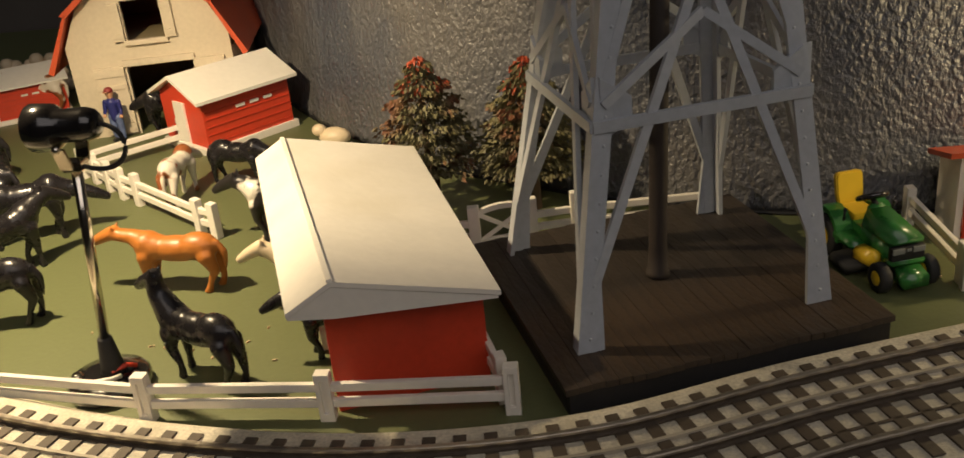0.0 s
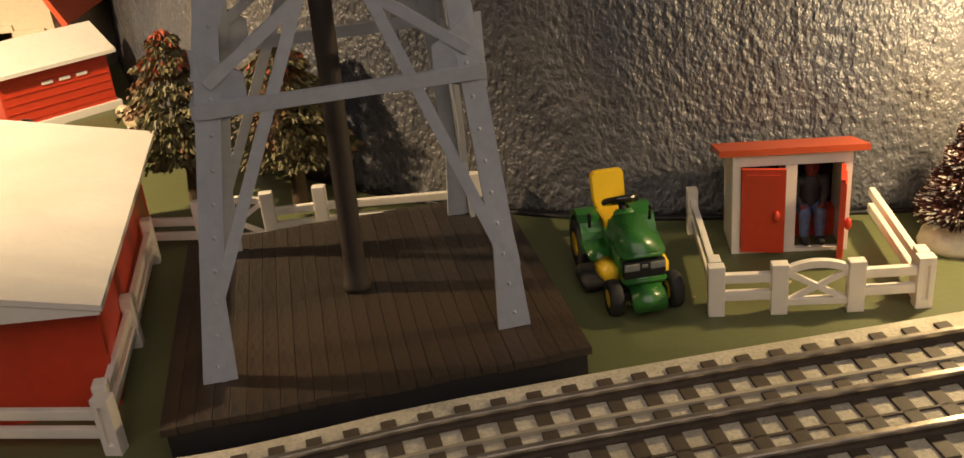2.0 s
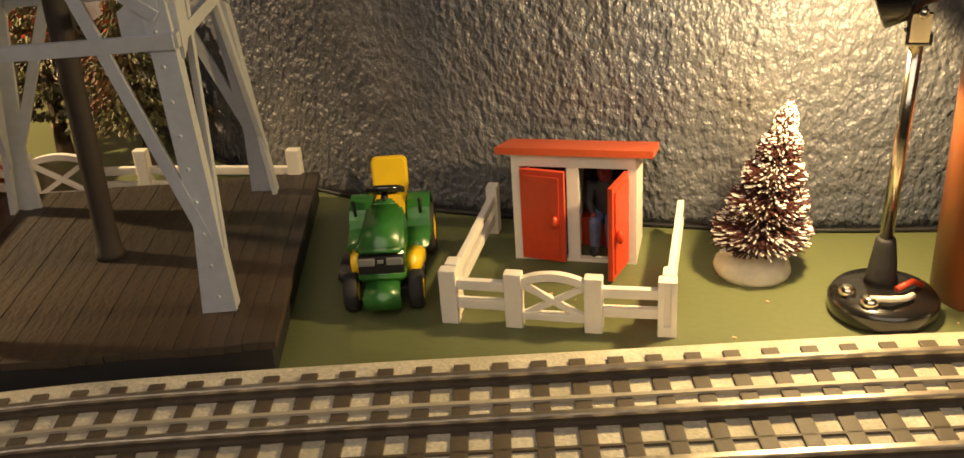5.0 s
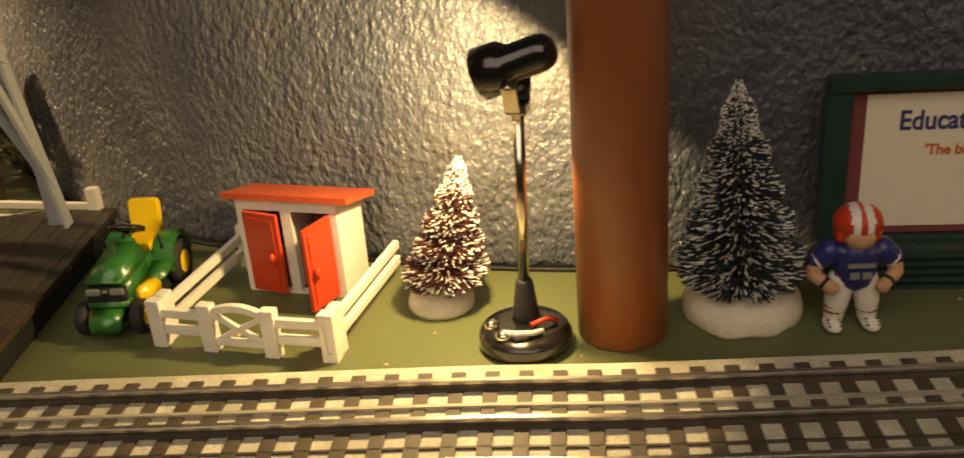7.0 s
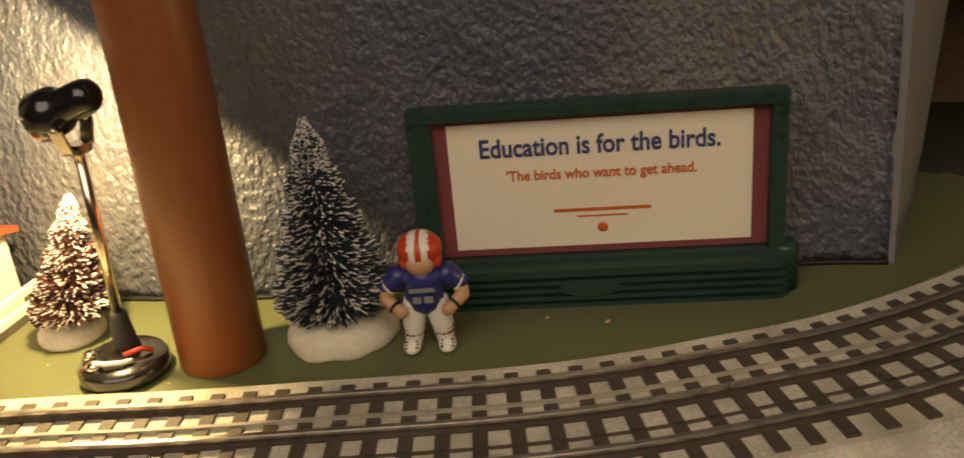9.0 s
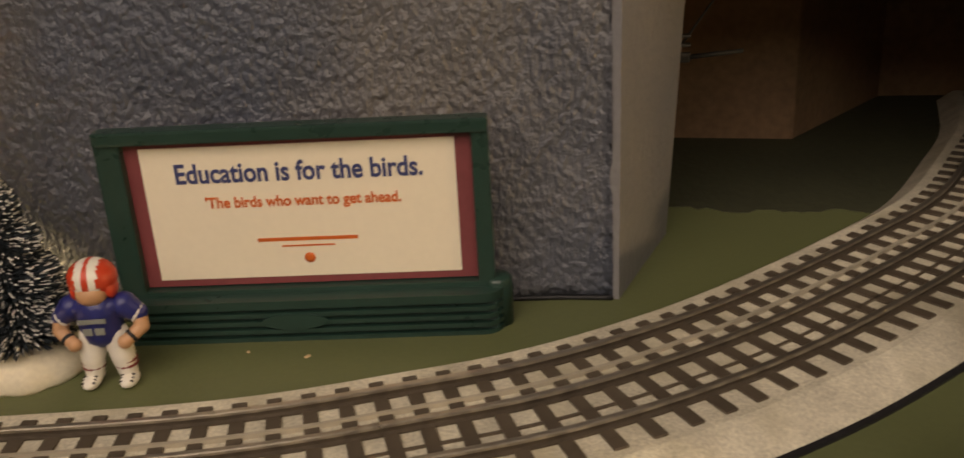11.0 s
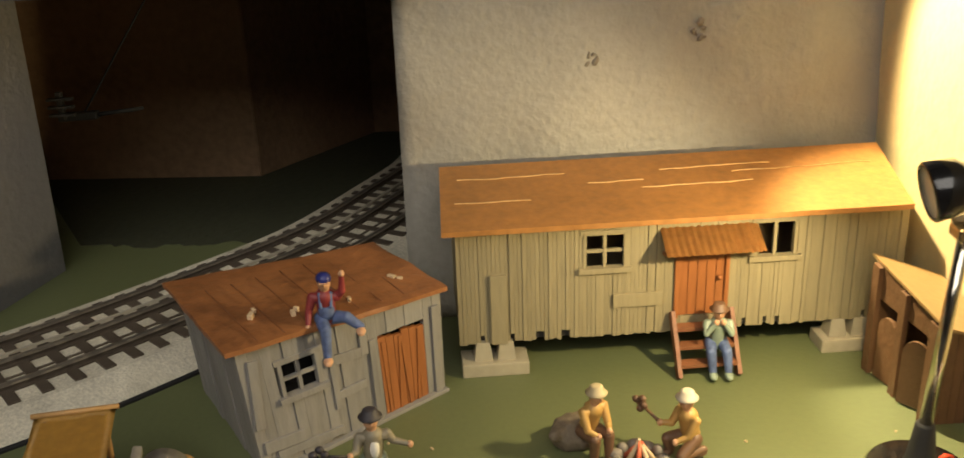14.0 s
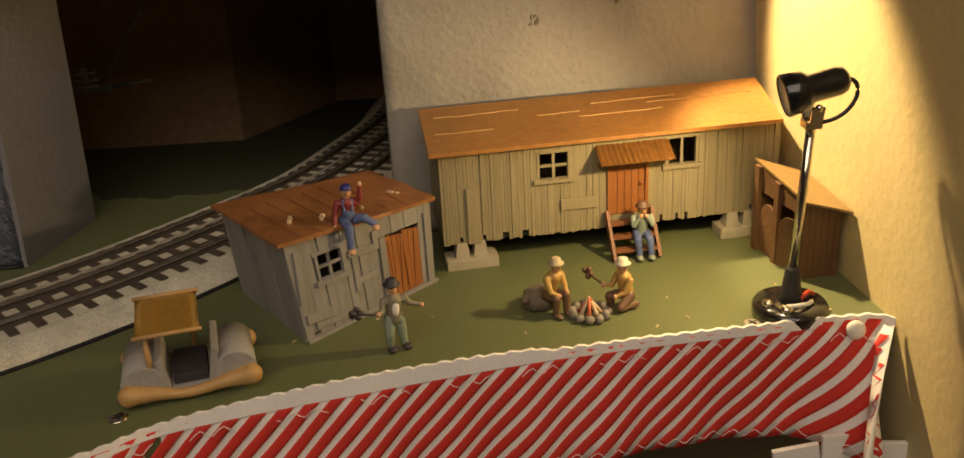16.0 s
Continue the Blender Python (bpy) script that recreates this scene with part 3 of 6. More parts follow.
def coop(m, label, s=1.0):
    o = thing("chicken_coop", m, label, "coop", "farm buildings")
    L, W, H, top = 6.8 * s, 5.2 * s, 3.75 * s, 5.0 * s
    bm = B()
    gable = [(-W / 2, 0.5 * s), (W / 2, 0.5 * s), (W / 2, H), (0, top), (-W / 2, H)]
    bm_prism(bm, gable, -0.25 * s, 0, Matrix.Rotation(radians(90), 4, "X"))
    part("end_wall", bm, RED_PLASTIC, o)
    bm = B()
    bm_prism(bm, gable, -L, -L + 0.25 * s, Matrix.Rotation(radians(90), 4, "X"))
    part("end_wall", bm, RED_PLASTIC, o)
    for sgn in (-1, 1):
        bm = B()
        bm_box(bm, (sgn * (W / 2 - 0.12 * s), L / 2, (H + 0.5 * s) / 2), (0.24 * s, L - 0.5 * s, H - 0.5 * s))
        side = part("side_wall", bm, RED_PLASTIC, o)
        for k in range(6):
            bm = B(); bm_box(bm, (sgn * (W / 2 + 0.02), L / 2, 0.8 * s + k * (H - 0.6 * s) / 6), (0.06, L - 0.3 * s, 0.06)); part("siding_strip", bm, RED_PLASTIC, side)
        for k in range(3):
            bm = B(); bm_box(bm, (sgn * (W / 2 + 0.04), L * (0.42 + 0.16 * k), H * 0.72), (0.08, L * 0.1, 0.2 * s), None, 0.02); part("vent", bm, WHITE_PLASTIC, side)
        bm = B()
        e = W / 2 + 0.55 * s
        zl = H - (top - H) * 0.55 / (W / 2) * s + 0.1
        bm_hexa(bm, [(0, -0.6 * s, top), (sgn * e, -0.6 * s, zl), (sgn * e, L + 0.5 * s, zl), (0, L + 0.5 * s, top)],
                [(0, -0.6 * s, top + 0.22 * s), (sgn * e, -0.6 * s, zl + 0.22 * s), (sgn * e, L + 0.5 * s, zl + 0.22 * s), (0, L + 0.5 * s, top + 0.22 * s)])
        part("roof_slope", bm, ROOF_WHITE, o)
    bm = B(); bm_box(bm, (-0.2 * s, -0.05, 1.9 * s), (1.3 * s, 0.2, 2.8 * s), None, 0.03); part("door", bm, WHITE_PLASTIC, o, "white plank door")
    bm = B(); bm_box(bm, (0, L / 2, 0.25 * s), (W + 0.5 * s, L + 0.5 * s, 0.5 * s), None, 0.05); part("base", bm, WHITE_PLASTIC, o)


def barn():
    o = thing("barn", at(-26.95, 68.5, 0, 8), "cream plastic toy barn with an orange-red gambrel roof", "barn", "farm buildings")
    W, D = 5.6, 12
    gable = [(-W, 0), (W, 0), (W, 5.4), (4.6, 8.6), (0, 12.2), (-4.6, 8.6), (-W, 5.4)]
    up = Matrix.Rotation(radians(90), 4, "X")
    for x0, x1, z0, z1 in ((-W, -1.8, 0, 4.95), (2.8, W, 0, 4.95)):
        bm = B(); bm_box(bm, ((x0 + x1) / 2, 0.2, (z0 + z1) / 2), (x1 - x0, 0.4, z1 - z0)); part("front_wall", bm, CREAM_PLASTIC, o)
    bm = B()
    bm_hexa(bm, [(-W, 0, 4.95), (W, 0, 4.95), (W, 0.4, 4.95), (-W, 0.4, 4.95)], [(-5.6, 0, 6.6), (5.6, 0, 6.6), (5.6, 0.4, 6.6), (-5.6, 0.4, 6.6)])
    part("front_wall", bm, CREAM_PLASTIC, o)
    for sgn in (-1, 1):
        bm = B()
        bm_hexa(bm, [(sgn * 1.3, 0, 6.6), (sgn * 5.6, 0, 6.6), (sgn * 5.6, 0.4, 6.6), (sgn * 1.3, 0.4, 6.6)], [(sgn * 1.3, 0, 9.4), (sgn * 4.2, 0, 9.4), (sgn * 4.2, 0.4, 9.4), (sgn * 1.3, 0.4, 9.4)])
        part("front_wall", bm, CREAM_PLASTIC, o)
    bm = B()
    bm_prism(bm, [(-4.25, 9.4), (4.25, 9.4), (0, 12.4)], -0.4, 0, up)
    part("gable_wall", bm, CREAM_PLASTIC, o)
    for sgn in (-1, 1):
        bm = B(); bm_box(bm, (sgn * (W - 0.2), D / 2, 2.7), (0.4, D - 0.8, 5.4)); part("side_wall", bm, CREAM_PLASTIC, o)
        for (xa, za), (xb, zb) in (((0, 12.6), (4.8, 8.8)), ((4.8, 8.8), (6.5, 5.0))):
            bm = B()
            bm_hexa(bm, [(sgn * xa, -0.9, za), (sgn * xb, -0.9, zb), (sgn * xb, D + 0.6, zb), (sgn * xa, D + 0.6, za)],
                    [(sgn * xa, -0.9, za + 0.4), (sgn * (xb + 0.35), -0.9, zb + 0.2), (sgn * (xb + 0.35), D + 0.6, zb + 0.2), (sgn * xa, D + 0.6, za + 0.4)])
            part("roof_slope", bm, ORANGE_ROOF, o)
        dc = -3.0 if sgn < 0 else 4.0
        bm = B(); bm_box(bm, (dc, -0.18, 2.6), (2.1, 0.3, 4.8), None, 0.04); bm_box(bm, (dc, -0.36, 4.6), (2.1, 0.12, 0.5)); bm_box(bm, (dc, -0.36, 0.7), (2.1, 0.12, 0.5)); bm_box(bm, (dc, -0.36, 3.6), (2.1, 0.12, 0.3)); bm_box(bm, (dc, -0.36, 2.1), (0.35, 0.12, 2.6), Matrix.Rotation(radians(32 * sgn), 3, "Y"))
        part("barn_door", bm, CREAM_PLASTIC, o)
        bm = B(); bm_box(bm, (sgn * 1.75, -0.15, 8.0), (0.75, 0.3, 2.6), None, 0.04); bm_box(bm, (sgn * 1.75, -0.33, 8.9), (0.75, 0.1, 0.3)); bm_box(bm, (sgn * 1.75, -0.33, 7.1), (0.75, 0.1, 0.3)); part("shutter", bm, CREAM_PLASTIC, o)
    bm = B(); bm_box(bm, (0, D, 5), (2 * W, 0.4, 10)); part("back_wall", bm, CAVE, o)
    bm = B(); bm_box(bm, (0, -0.1, 6.55), (3.0, 0.45, 0.35), None, 0.05); part("window_sill", bm, CREAM_PLASTIC, o)
    bm = B(); bm_box(bm, (0, 7, 6.3), (10.8, 13, 0.3)); part("loft_floor", bm, TAN_WOOD, o)
    bm = B(); bm_box(bm, (0.5, -0.12, 5.15), (5.0, 0.3, 0.45), None, 0.05); part("door_rail", bm, CREAM_PLASTIC, o)


shed()
coop(at(-23.8, 63.75, 0, -42), "red plastic chicken coop with white gable roof")
coop(at(-42.5, 74.5, 0, -60), "small red plastic coop with white roof, beside the barn", 0.75)
barn()


def animal(name, m, coat, label, s=1.0, head="level", neck=1.0, tall=1.0):
    """A moulded toy animal that faces -x, one plain shape; about 8 long at scale 1."""
    bm = B()
    bm_ball(bm, (-1.7, 0, 3.6), (1.35, 0.98, 1.12))
    bm_ball(bm, (1.5, 0, 3.7), (1.45, 1.0, 1.15))
    bm_ball(bm, (0, 0, 3.5), (2.3, 0.95, 1.05))
    hz = {"level": 4.9, "straight": 4.75, "up": 6.3, "low": 3.2}[head]
    hx = {"level": -4.4, "straight": -5.0, "up": -3.6, "low": -4.7}[head]
    bm_limb(bm, [(-2.1, 0, 4.0), (-3.0, 0, (4.3 + hz) / 2), (hx + 0.5, 0, hz)], [1.0, 0.68 * neck, 0.55 * neck])
    bm_limb(bm, [(hx + 0.6, 0, hz + 0.1), (hx - 0.35, 0, hz - 0.35), (hx - 1.05, 0, hz - 0.75)], [0.56, 0.46, 0.33])
    for y in (-0.3, 0.3):
        bm_rod(bm, (hx + 0.75, y, hz + 0.35), (hx + 0.85, y * 1.5, hz + 0.95), 0.17, 0.05, 8)
    for x, y, k in ((-2.0, 0.55, -0.2), (-2.1, -0.55, 0.35), (2.1, 0.55, 0.3), (2.2, -0.55, -0.25)):
        hind = x > 0
        bm_limb(bm, [(x, y, 3.1), (x + (0.45 if hind else -0.15), y, 1.9), (x + k + (0.25 if hind else 0), y, 0.95), (x + k, y, 0.16)], [0.62, 0.36, 0.22, 0.27])
        bm_box(bm, (x + k - 0.05, y, 0.13), (0.55, 0.46, 0.26), None, 0.05)
    bm_limb(bm, [(2.85, 0, 4.1), (3.25, 0, 3.2), (3.2, 0, 1.9)], [0.2, 0.27, 0.12])
    bmesh.ops.scale(bm, vec=(s, s, s * tall), verts=bm.verts)
    ob = solid(name, bm, [coat], m, label, "toy animal", "farm animals")
    r = ob.modifiers.new("blend", "REMESH")
    r.mode, r.voxel_size, r.use_smooth_shade = "VOXEL", 0.13 * s * K, True
    sm = ob.modifiers.new("soften", "SMOOTH")
    sm.factor, sm.iterations = 0.5, 4
    return ob


animal("toy_horse", at(-17.5, 42.9, 0, -9), HORSE_ORANGE, "chestnut orange plastic toy horse standing on the green board", 0.72, "straight", 0.9, 0.84)
animal("toy_horse", at(-13.9, 34.6, 0, -30), HORSE_BLACK, "glossy black plastic toy horse with raised head", 0.66, "up")
animal("toy_horse", at(-10.3, 40.2, 0, 0), HORSE_WHITE, "cream white plastic toy horse looking out of the shed", 0.62, "level")
animal("toy_horse", at(-13.4, 47.8, 0, -8), COW_BLACK, "black and white plastic toy horse behind the shed", 0.68, "level")
animal("toy_calf", at(-8.6, 36.0, 0, 4), HORSE_BLACK, "small black plastic toy calf beside the shed", 0.56, "level")
animal("toy_horse", at(-25.4, 40.4, 0, 8), HORSE_BLACK, "black plastic toy horse near the lamp", 0.68, "low")
animal("toy_cow", at(-27.6, 45.6, 0, -130), HORSE_BLACK, "black plastic toy cow in the paddock", 0.72, "level")
animal("toy_horse", at(-28.3, 49.9, 0, -160), HORSE_BLACK, "black plastic toy horse grazing by the fence", 0.74, "low")
animal("toy_cow", at(-32.5, 53.8, 0, -15), HORSE_BLACK, "black plastic toy cow with head down", 0.72, "low")
animal("toy_cow", at(-36.5, 59.5, 0, 10), HORSE_BLACK, "black plastic toy cow beside the white fence", 0.74, "level")
animal("toy_cow", at(-21.4, 54.6, 0, -95), COW_BROWN, "brown and white plastic toy cow seen from behind", 0.6, "low")
animal("toy_cow", at(-18.2, 56.2, 0, 165), HORSE_BLACK, "black plastic toy cow by the coop", 0.6, "low")
animal("toy_cow", at(-39.0, 75.0, 0, 5), COW_BROWN, "brown and white plastic toy cow beside the barn", 0.66, "level")
animal("toy_cow", at(-26.0, 67.5, 0, -12), HORSE_BLACK, "black plastic toy cow in the barn doorway", 0.66, "low")
animal("toy_cow", at(-46.5, 73.5, 0, 15), COW_BROWN, "brown and white plastic toy cow at the layout's edge", 0.7, "level")
animal("toy_cow", at(-41, 64.5, 0, 20), HORSE_ORANGE, "brown plastic toy cow in the paddock", 0.68, "level")
bm = B()
bm_ball(bm, (0, 0, 0.8), (1.1, 0.7, 0.65)); bm_ball(bm, (-1.0, 0, 1.25), (0.5, 0.42, 0.42))
for x in (-0.6, 0.6):
    for y in (-0.3, 0.3):
        bm_rod(bm, (x, y, 0), (x, y, 0.6), 0.16, 0.18, 8)
solid("toy_sheep", bm, HORSE_WHITE, at(-13.4, 61.6, 0, -10), "white plastic toy sheep near the backdrop", "toy animal", "farm animals")
for k in range(9):
    bm = B()
    rnd = random.Random(k)
    for j in range(9):
        bm_ball(bm, (rnd.uniform(-1.1, 1.1), rnd.uniform(-0.8, 0.8), rnd.uniform(0.4, 1.9)), (rnd.uniform(0.4, 0.7),) * 3, None, 0, 8)
    bm_rod(bm, (0, 0, 0), (0, 0, 1), 0.3, 0.2, 8)
    solid("white_shrub", bm, HORSE_WHITE, at(-58 + 2.9 * k + rnd.uniform(-.6, .6), 84 + 3.5 * math.sin(k * 1.7)), "cream white model shrub of small round clumps", "shrub", "white shrubs")


def autumn_tree(m, s, label, seed):
    rnd = random.Random(seed)
    o = thing("autumn_tree", m, label, "tree", "autumn trees")
    bm = B()
    bm_limb(bm, [(0, 0, 0), (0.1, 0, 1.5), (0, 0.05, 4.5), (0, 0, 7.0)], [0.42, 0.34, 0.22, 0.06])
    for k in range(14):
        a, z = k * 2.4, 2.4 + 0.33 * k
        L = 2.4 * (1 - (z - 1.5) / 7.2)
        bm_rod(bm, (0, 0, z), (L * math.cos(a), L * math.sin(a), z - 0.15), 0.12, 0.04, 6)
    part("trunk", bm, BARK, o)
    for name, mat, lo, hi, count in (("crown", LEAF, 2.4, 8.0, 4200), ("crown_top", LEAF_TOP, 6.9, 8.3, 200)):
        bm = B()
        for k in range(count):
            z = lo + (hi - lo) * rnd.random() ** 1.25
            layer = 0.78 + 0.22 * math.cos(z * 6.3)
            rmax = 3.05 * max(0.04, 1 - ((z - 1.6) / 6.8) ** 2.0) ** 0.8 * layer * min(1, 0.7 + 0.25 * (z - 1.8))
            a = rnd.uniform(0, 2 * math.pi)
            lobe = 1 + 0.16 * math.sin(5 * a + z * 2)
            r = rmax * lobe * rnd.uniform(0.72, 1.04)
            c = Vector((r * math.cos(a), r * math.sin(a), z - 0.12 * r))
            u = Vector((math.cos(a), math.sin(a), rnd.uniform(-1.3, -0.2))).normalized()
            v = u.cross(Vector((rnd.uniform(-1, 1), rnd.uniform(-1, 1), rnd.uniform(-1, 1)))).normalized()
            L, w = rnd.uniform(0.22, 0.42), rnd.uniform(0.08, 0.14)
            n = u.cross(v) * 0.05
            pts = [c - u * L * 0.5, c + v * w + n, c + u * L * 0.6, c - v * w + n]
            bm.faces.new([bm.verts.new(p) for p in pts])
        tagged(part(name, bm, mat, o), kind="stuff")
    o.scale = (s, s, s)


autumn_tree(at(-6.1, 50.6), 1.0, "olive and red autumn model tree with a shaggy conical crown", 3)
autumn_tree(at(-0.7, 49.6, 0, 60), 0.98, "olive and orange autumn model tree behind the tower", 4)


# ---------------------------------------------------------------- the tower on its deck
deck = thing("tower_platform", at(0.17, 30.3, 0, 16.5), "dark brown plank platform carrying the tower", "platform")
bm = B(); bm_box(bm, (6.55, 6.65, 0.5), (12.7, 12.9, 1.0), None, 0.04); part("base", bm, BLACK, deck, "black platform skirt")

tower = thing("lattice_tower", at(0.17, 30.3, 1.27, 16.5), "grey plastic four-legged lattice tower with rivets", "tower")
TX0, TX1, TY0, TY1, TOP = 1.22, 11.6, 2.1, 11.75, 26.0


def tower_point(ix, iy, z):
    return Vector((TX0 + 0.17 * z if ix == 0 else TX1 - 0.07 * z, TY0 + 0.14 * z if iy == 0 else TY1 - 0.10 * z, z))


def strut(bm, a, b, w, t, n):
    """A flat bar of width w and thickness t between two points; n: the way its flat side looks."""
    a, b, n = Vector(a), Vector(b), Vector(n)
    d = (b - a).normalized()
    s = d.cross(n).normalized() * w / 2
    n = s.cross(d).normalized() * t / 2
    bm_hexa(bm, [a - s - n, a + s - n, a + s + n, a - s + n], [b - s - n, b + s - n, b + s + n, b - s + n])


for ix in (0, 1):
    for iy in (0, 1):
        a, b = tower_point(ix, iy, 0), tower_point(ix, iy, TOP)
        sx, sy = (1 if ix == 0 else -1), (1 if iy == 0 else -1)
        bm = B()
        strut(bm, a + Vector((sx * 0.36, sy * 0.09, 0)), b + Vector((sx * 0.36, sy * 0.09, 0)), 0.72, 0.18, (0, 1, 0))
        strut(bm, a + Vector((sx * 0.09, sy * 0.39, 0)), b + Vector((sx * 0.09, sy * 0.39, 0)), 0.42, 0.18, (1, 0, 0))
        for k in range(26):
            p = a.lerp(b, (k + 0.5) / 26)
            bm_ball(bm, p + Vector((sx * 0.45, 0, 0)), (0.07, 0.05, 0.07), None, 0, 6)
        part("leg", bm, STEEL_GREY, tower)
        bm = B()
        n = Vector((0, sy * 0.17, 0))
        low, high = [a + Vector((sx * x, -sy * 0.01, 0.0)) for x in (0.0, 1.05)], [tower_point(ix, iy, 3.6) + Vector((sx * x, -sy * 0.01, 0.0)) for x in (0.0, 0.6)]
        bm_hexa(bm, [low[0], low[1], low[1] + n, low[0] + n], [high[0], high[1], high[1] + n, high[0] + n])
        part("base_gusset", bm, STEEL_GREY, tower)
for face in range(4):
    c0, c1 = (((0, 0), (1, 0)), ((1, 0), (1, 1)), ((1, 1), (0, 1)), ((0, 1), (0, 0)))[face]
    n = ((0, 1, 0), (1, 0, 0), (0, 1, 0), (1, 0, 0))[face]
    for z in (8.2, 16.5):
        bm = B()
        strut(bm, tower_point(*c0, z), tower_point(*c1, z), 0.42, 0.22, n)
        part("girt", bm, STEEL_GREY, tower)
    for z0, z1 in ((1.9, 13.3), (9.2, 20.5)):
        mid = (tower_point(*c0, z1) + tower_point(*c1, z1)) / 2
        for c in (c0, c1):
            bm = B()
            q = tower_point(*c, z0)
            p = q.lerp(Vector((mid.x, mid.y, z0)), 0.06)
            strut(bm, p, mid, 0.36, 0.2, n)
            part("brace", bm, STEEL_GREY, tower)
    for c, o in ((c0, c1), (c1, c0)):
        bm = B()
        p, q = tower_point(*c, 8.9), tower_point(*o, 8.9)
        strut(bm, p.lerp(q, 0.04), tower_point(*c, 11.6).lerp(tower_point(*o, 11.6), 0.5), 0.34, 0.2, n)
        part("knee_brace", bm, STEEL_GREY, tower)
        bm = B()
        bm_hexa(bm, [p.lerp(q, 0.03) + Vector((0, 0, -1.3)), p.lerp(q, 0.17) + Vector((0, 0, -0.7)), p.lerp(q, 0.17) + Vector((0, 0, 0.2)), p.lerp(q, 0.03) + Vector((0, 0, 1.0))],
                [v + Vector(n) * 0.2 for v in (p.lerp(q, 0.03) + Vector((0, 0, -1.3)), p.lerp(q, 0.17) + Vector((0, 0, -0.7)), p.lerp(q, 0.17) + Vector((0, 0, 0.2)), p.lerp(q, 0.03) + Vector((0, 0, 1.0)))])
        part("gusset", bm, STEEL_GREY, tower)
bm = B()
bm_lathe(bm, [(0.50, 0), (0.50, 0.2), (0.44, 0.3), (0.38, 1.3), (0.36, 25.5)], 20, (6.4, 6.75, 0), Matrix.Rotation(radians(1.6), 3, "Y"))
part("riser_pipe", bm, PIPE_BROWN, tower, "dark brown riser pipe")


# ---------------------------------------------------------------- the lawn tractor
def wheel(parent, c, r, w, rim):
    rot = Matrix.Rotation(radians(90), 3, "Y")
    bm = B()
    prof = [(r * 0.55, -w / 2), (r * 0.9, -w / 2), (r, -w * 0.3), (r, w * 0.3), (r * 0.9, w / 2), (r * 0.55, w / 2)]
    bm_lathe(bm, prof, 20, c, rot)
    t = part("tyre", bm, RUBBER, parent)
    bm = B()
    bm_lathe(bm, [(0.12 * r, -w * 0.56), (r * 0.5, -w * 0.5), (r * 0.58, -w * 0.4), (r * 0.58, w * 0.4), (r * 0.5, w * 0.5), (0.12 * r, w * 0.56)], 16, c, rot)
    part("rim", bm, rim, t, "yellow wheel rim")


def smooth_box(bm, low, high, round_by, seg=3):
    """A rounded solid between two rings of corners."""
    bm_hexa(bm, low, high)
    bmesh.ops.bevel(bm, geom=bm.edges[:], offset=round_by, segments=seg, affect="EDGES", clamp_overlap=True)
    for f in bm.faces:
        f.smooth = True
    return bm


tr = thing("lawn_tractor", at(14.5, 38.35, 0, 13.5), "green and yellow toy lawn tractor on the green board", "toy tractor")
for x in (-1.22, 1.22):
    wheel(tr, (x, 0.15, 0.66), 0.66, 0.52, TRACTOR_YELLOW)
    wheel(tr, (x * 1.14, 4.25, 0.98), 0.98, 0.66, TRACTOR_YELLOW)
hood = part("hood", smooth_box(B(), [(-0.92, 0.1, 1.95), (0.92, 0.1, 1.95), (0.86, 2.55, 1.9), (-0.86, 2.55, 1.9)], [(-0.9, -0.08, 2.32), (0.9, -0.08, 2.32), (0.66, 2.5, 2.85), (-0.66, 2.5, 2.85)], 0.14), TRACTOR_GREEN, tr)
part("hood_side", smooth_box(B(), [(-0.8, 0.15, 1.0), (0.8, 0.15, 1.0), (0.8, 2.5, 1.0), (-0.8, 2.5, 1.0)], [(-0.84, 0.15, 2.05), (0.84, 0.15, 2.05), (0.8, 2.5, 2.1), (-0.8, 2.5, 2.1)], 0.08), TRACTOR_GREEN, hood)
bm = B(); bm_box(bm, (0, 0.08, 1.68), (1.72, 0.3, 0.62), None, 0.1); part("grille", bm, BLACK, tr, "black grille")
for x in (-0.52, 0.52):
    bm = B(); bm_box(bm, (x, -0.06, 1.83), (0.62, 0.12, 0.26), None, 0.05); part("headlight", bm, LENS_GREY, tr)
bm = B(); bm_box(bm, (0, -0.07, 1.84), (0.24, 0.1, 0.12), None, 0.03); part("badge", bm, LENS_GREY, tr)
part("chin", smooth_box(B(), [(-0.8, -0.12, 1.08), (0.8, -0.12, 1.08), (0.85, 0.6, 1.08), (-0.85, 0.6, 1.08)], [(-0.94, -0.16, 1.38), (0.94, -0.16, 1.38), (0.9, 0.6, 1.38), (-0.9, 0.6, 1.38)], 0.08), TRACTOR_GREEN, tr)
part("front_weight", smooth_box(B(), [(-0.68, -0.85, 0.4), (0.68, -0.85, 0.4), (0.62, 0.1, 0.45), (-0.62, 0.1, 0.45)], [(-0.7, -0.78, 0.92), (0.7, -0.78, 0.92), (0.62, 0.05, 1.22), (-0.62, 0.05, 1.22)], 0.07), TRACTOR_GREEN, tr)
bm = B(); bm_box(bm, (0, 0.2, 0.62), (2.2, 0.3, 0.34), None, 0.06); part("front_axle", bm, BLACK, tr)
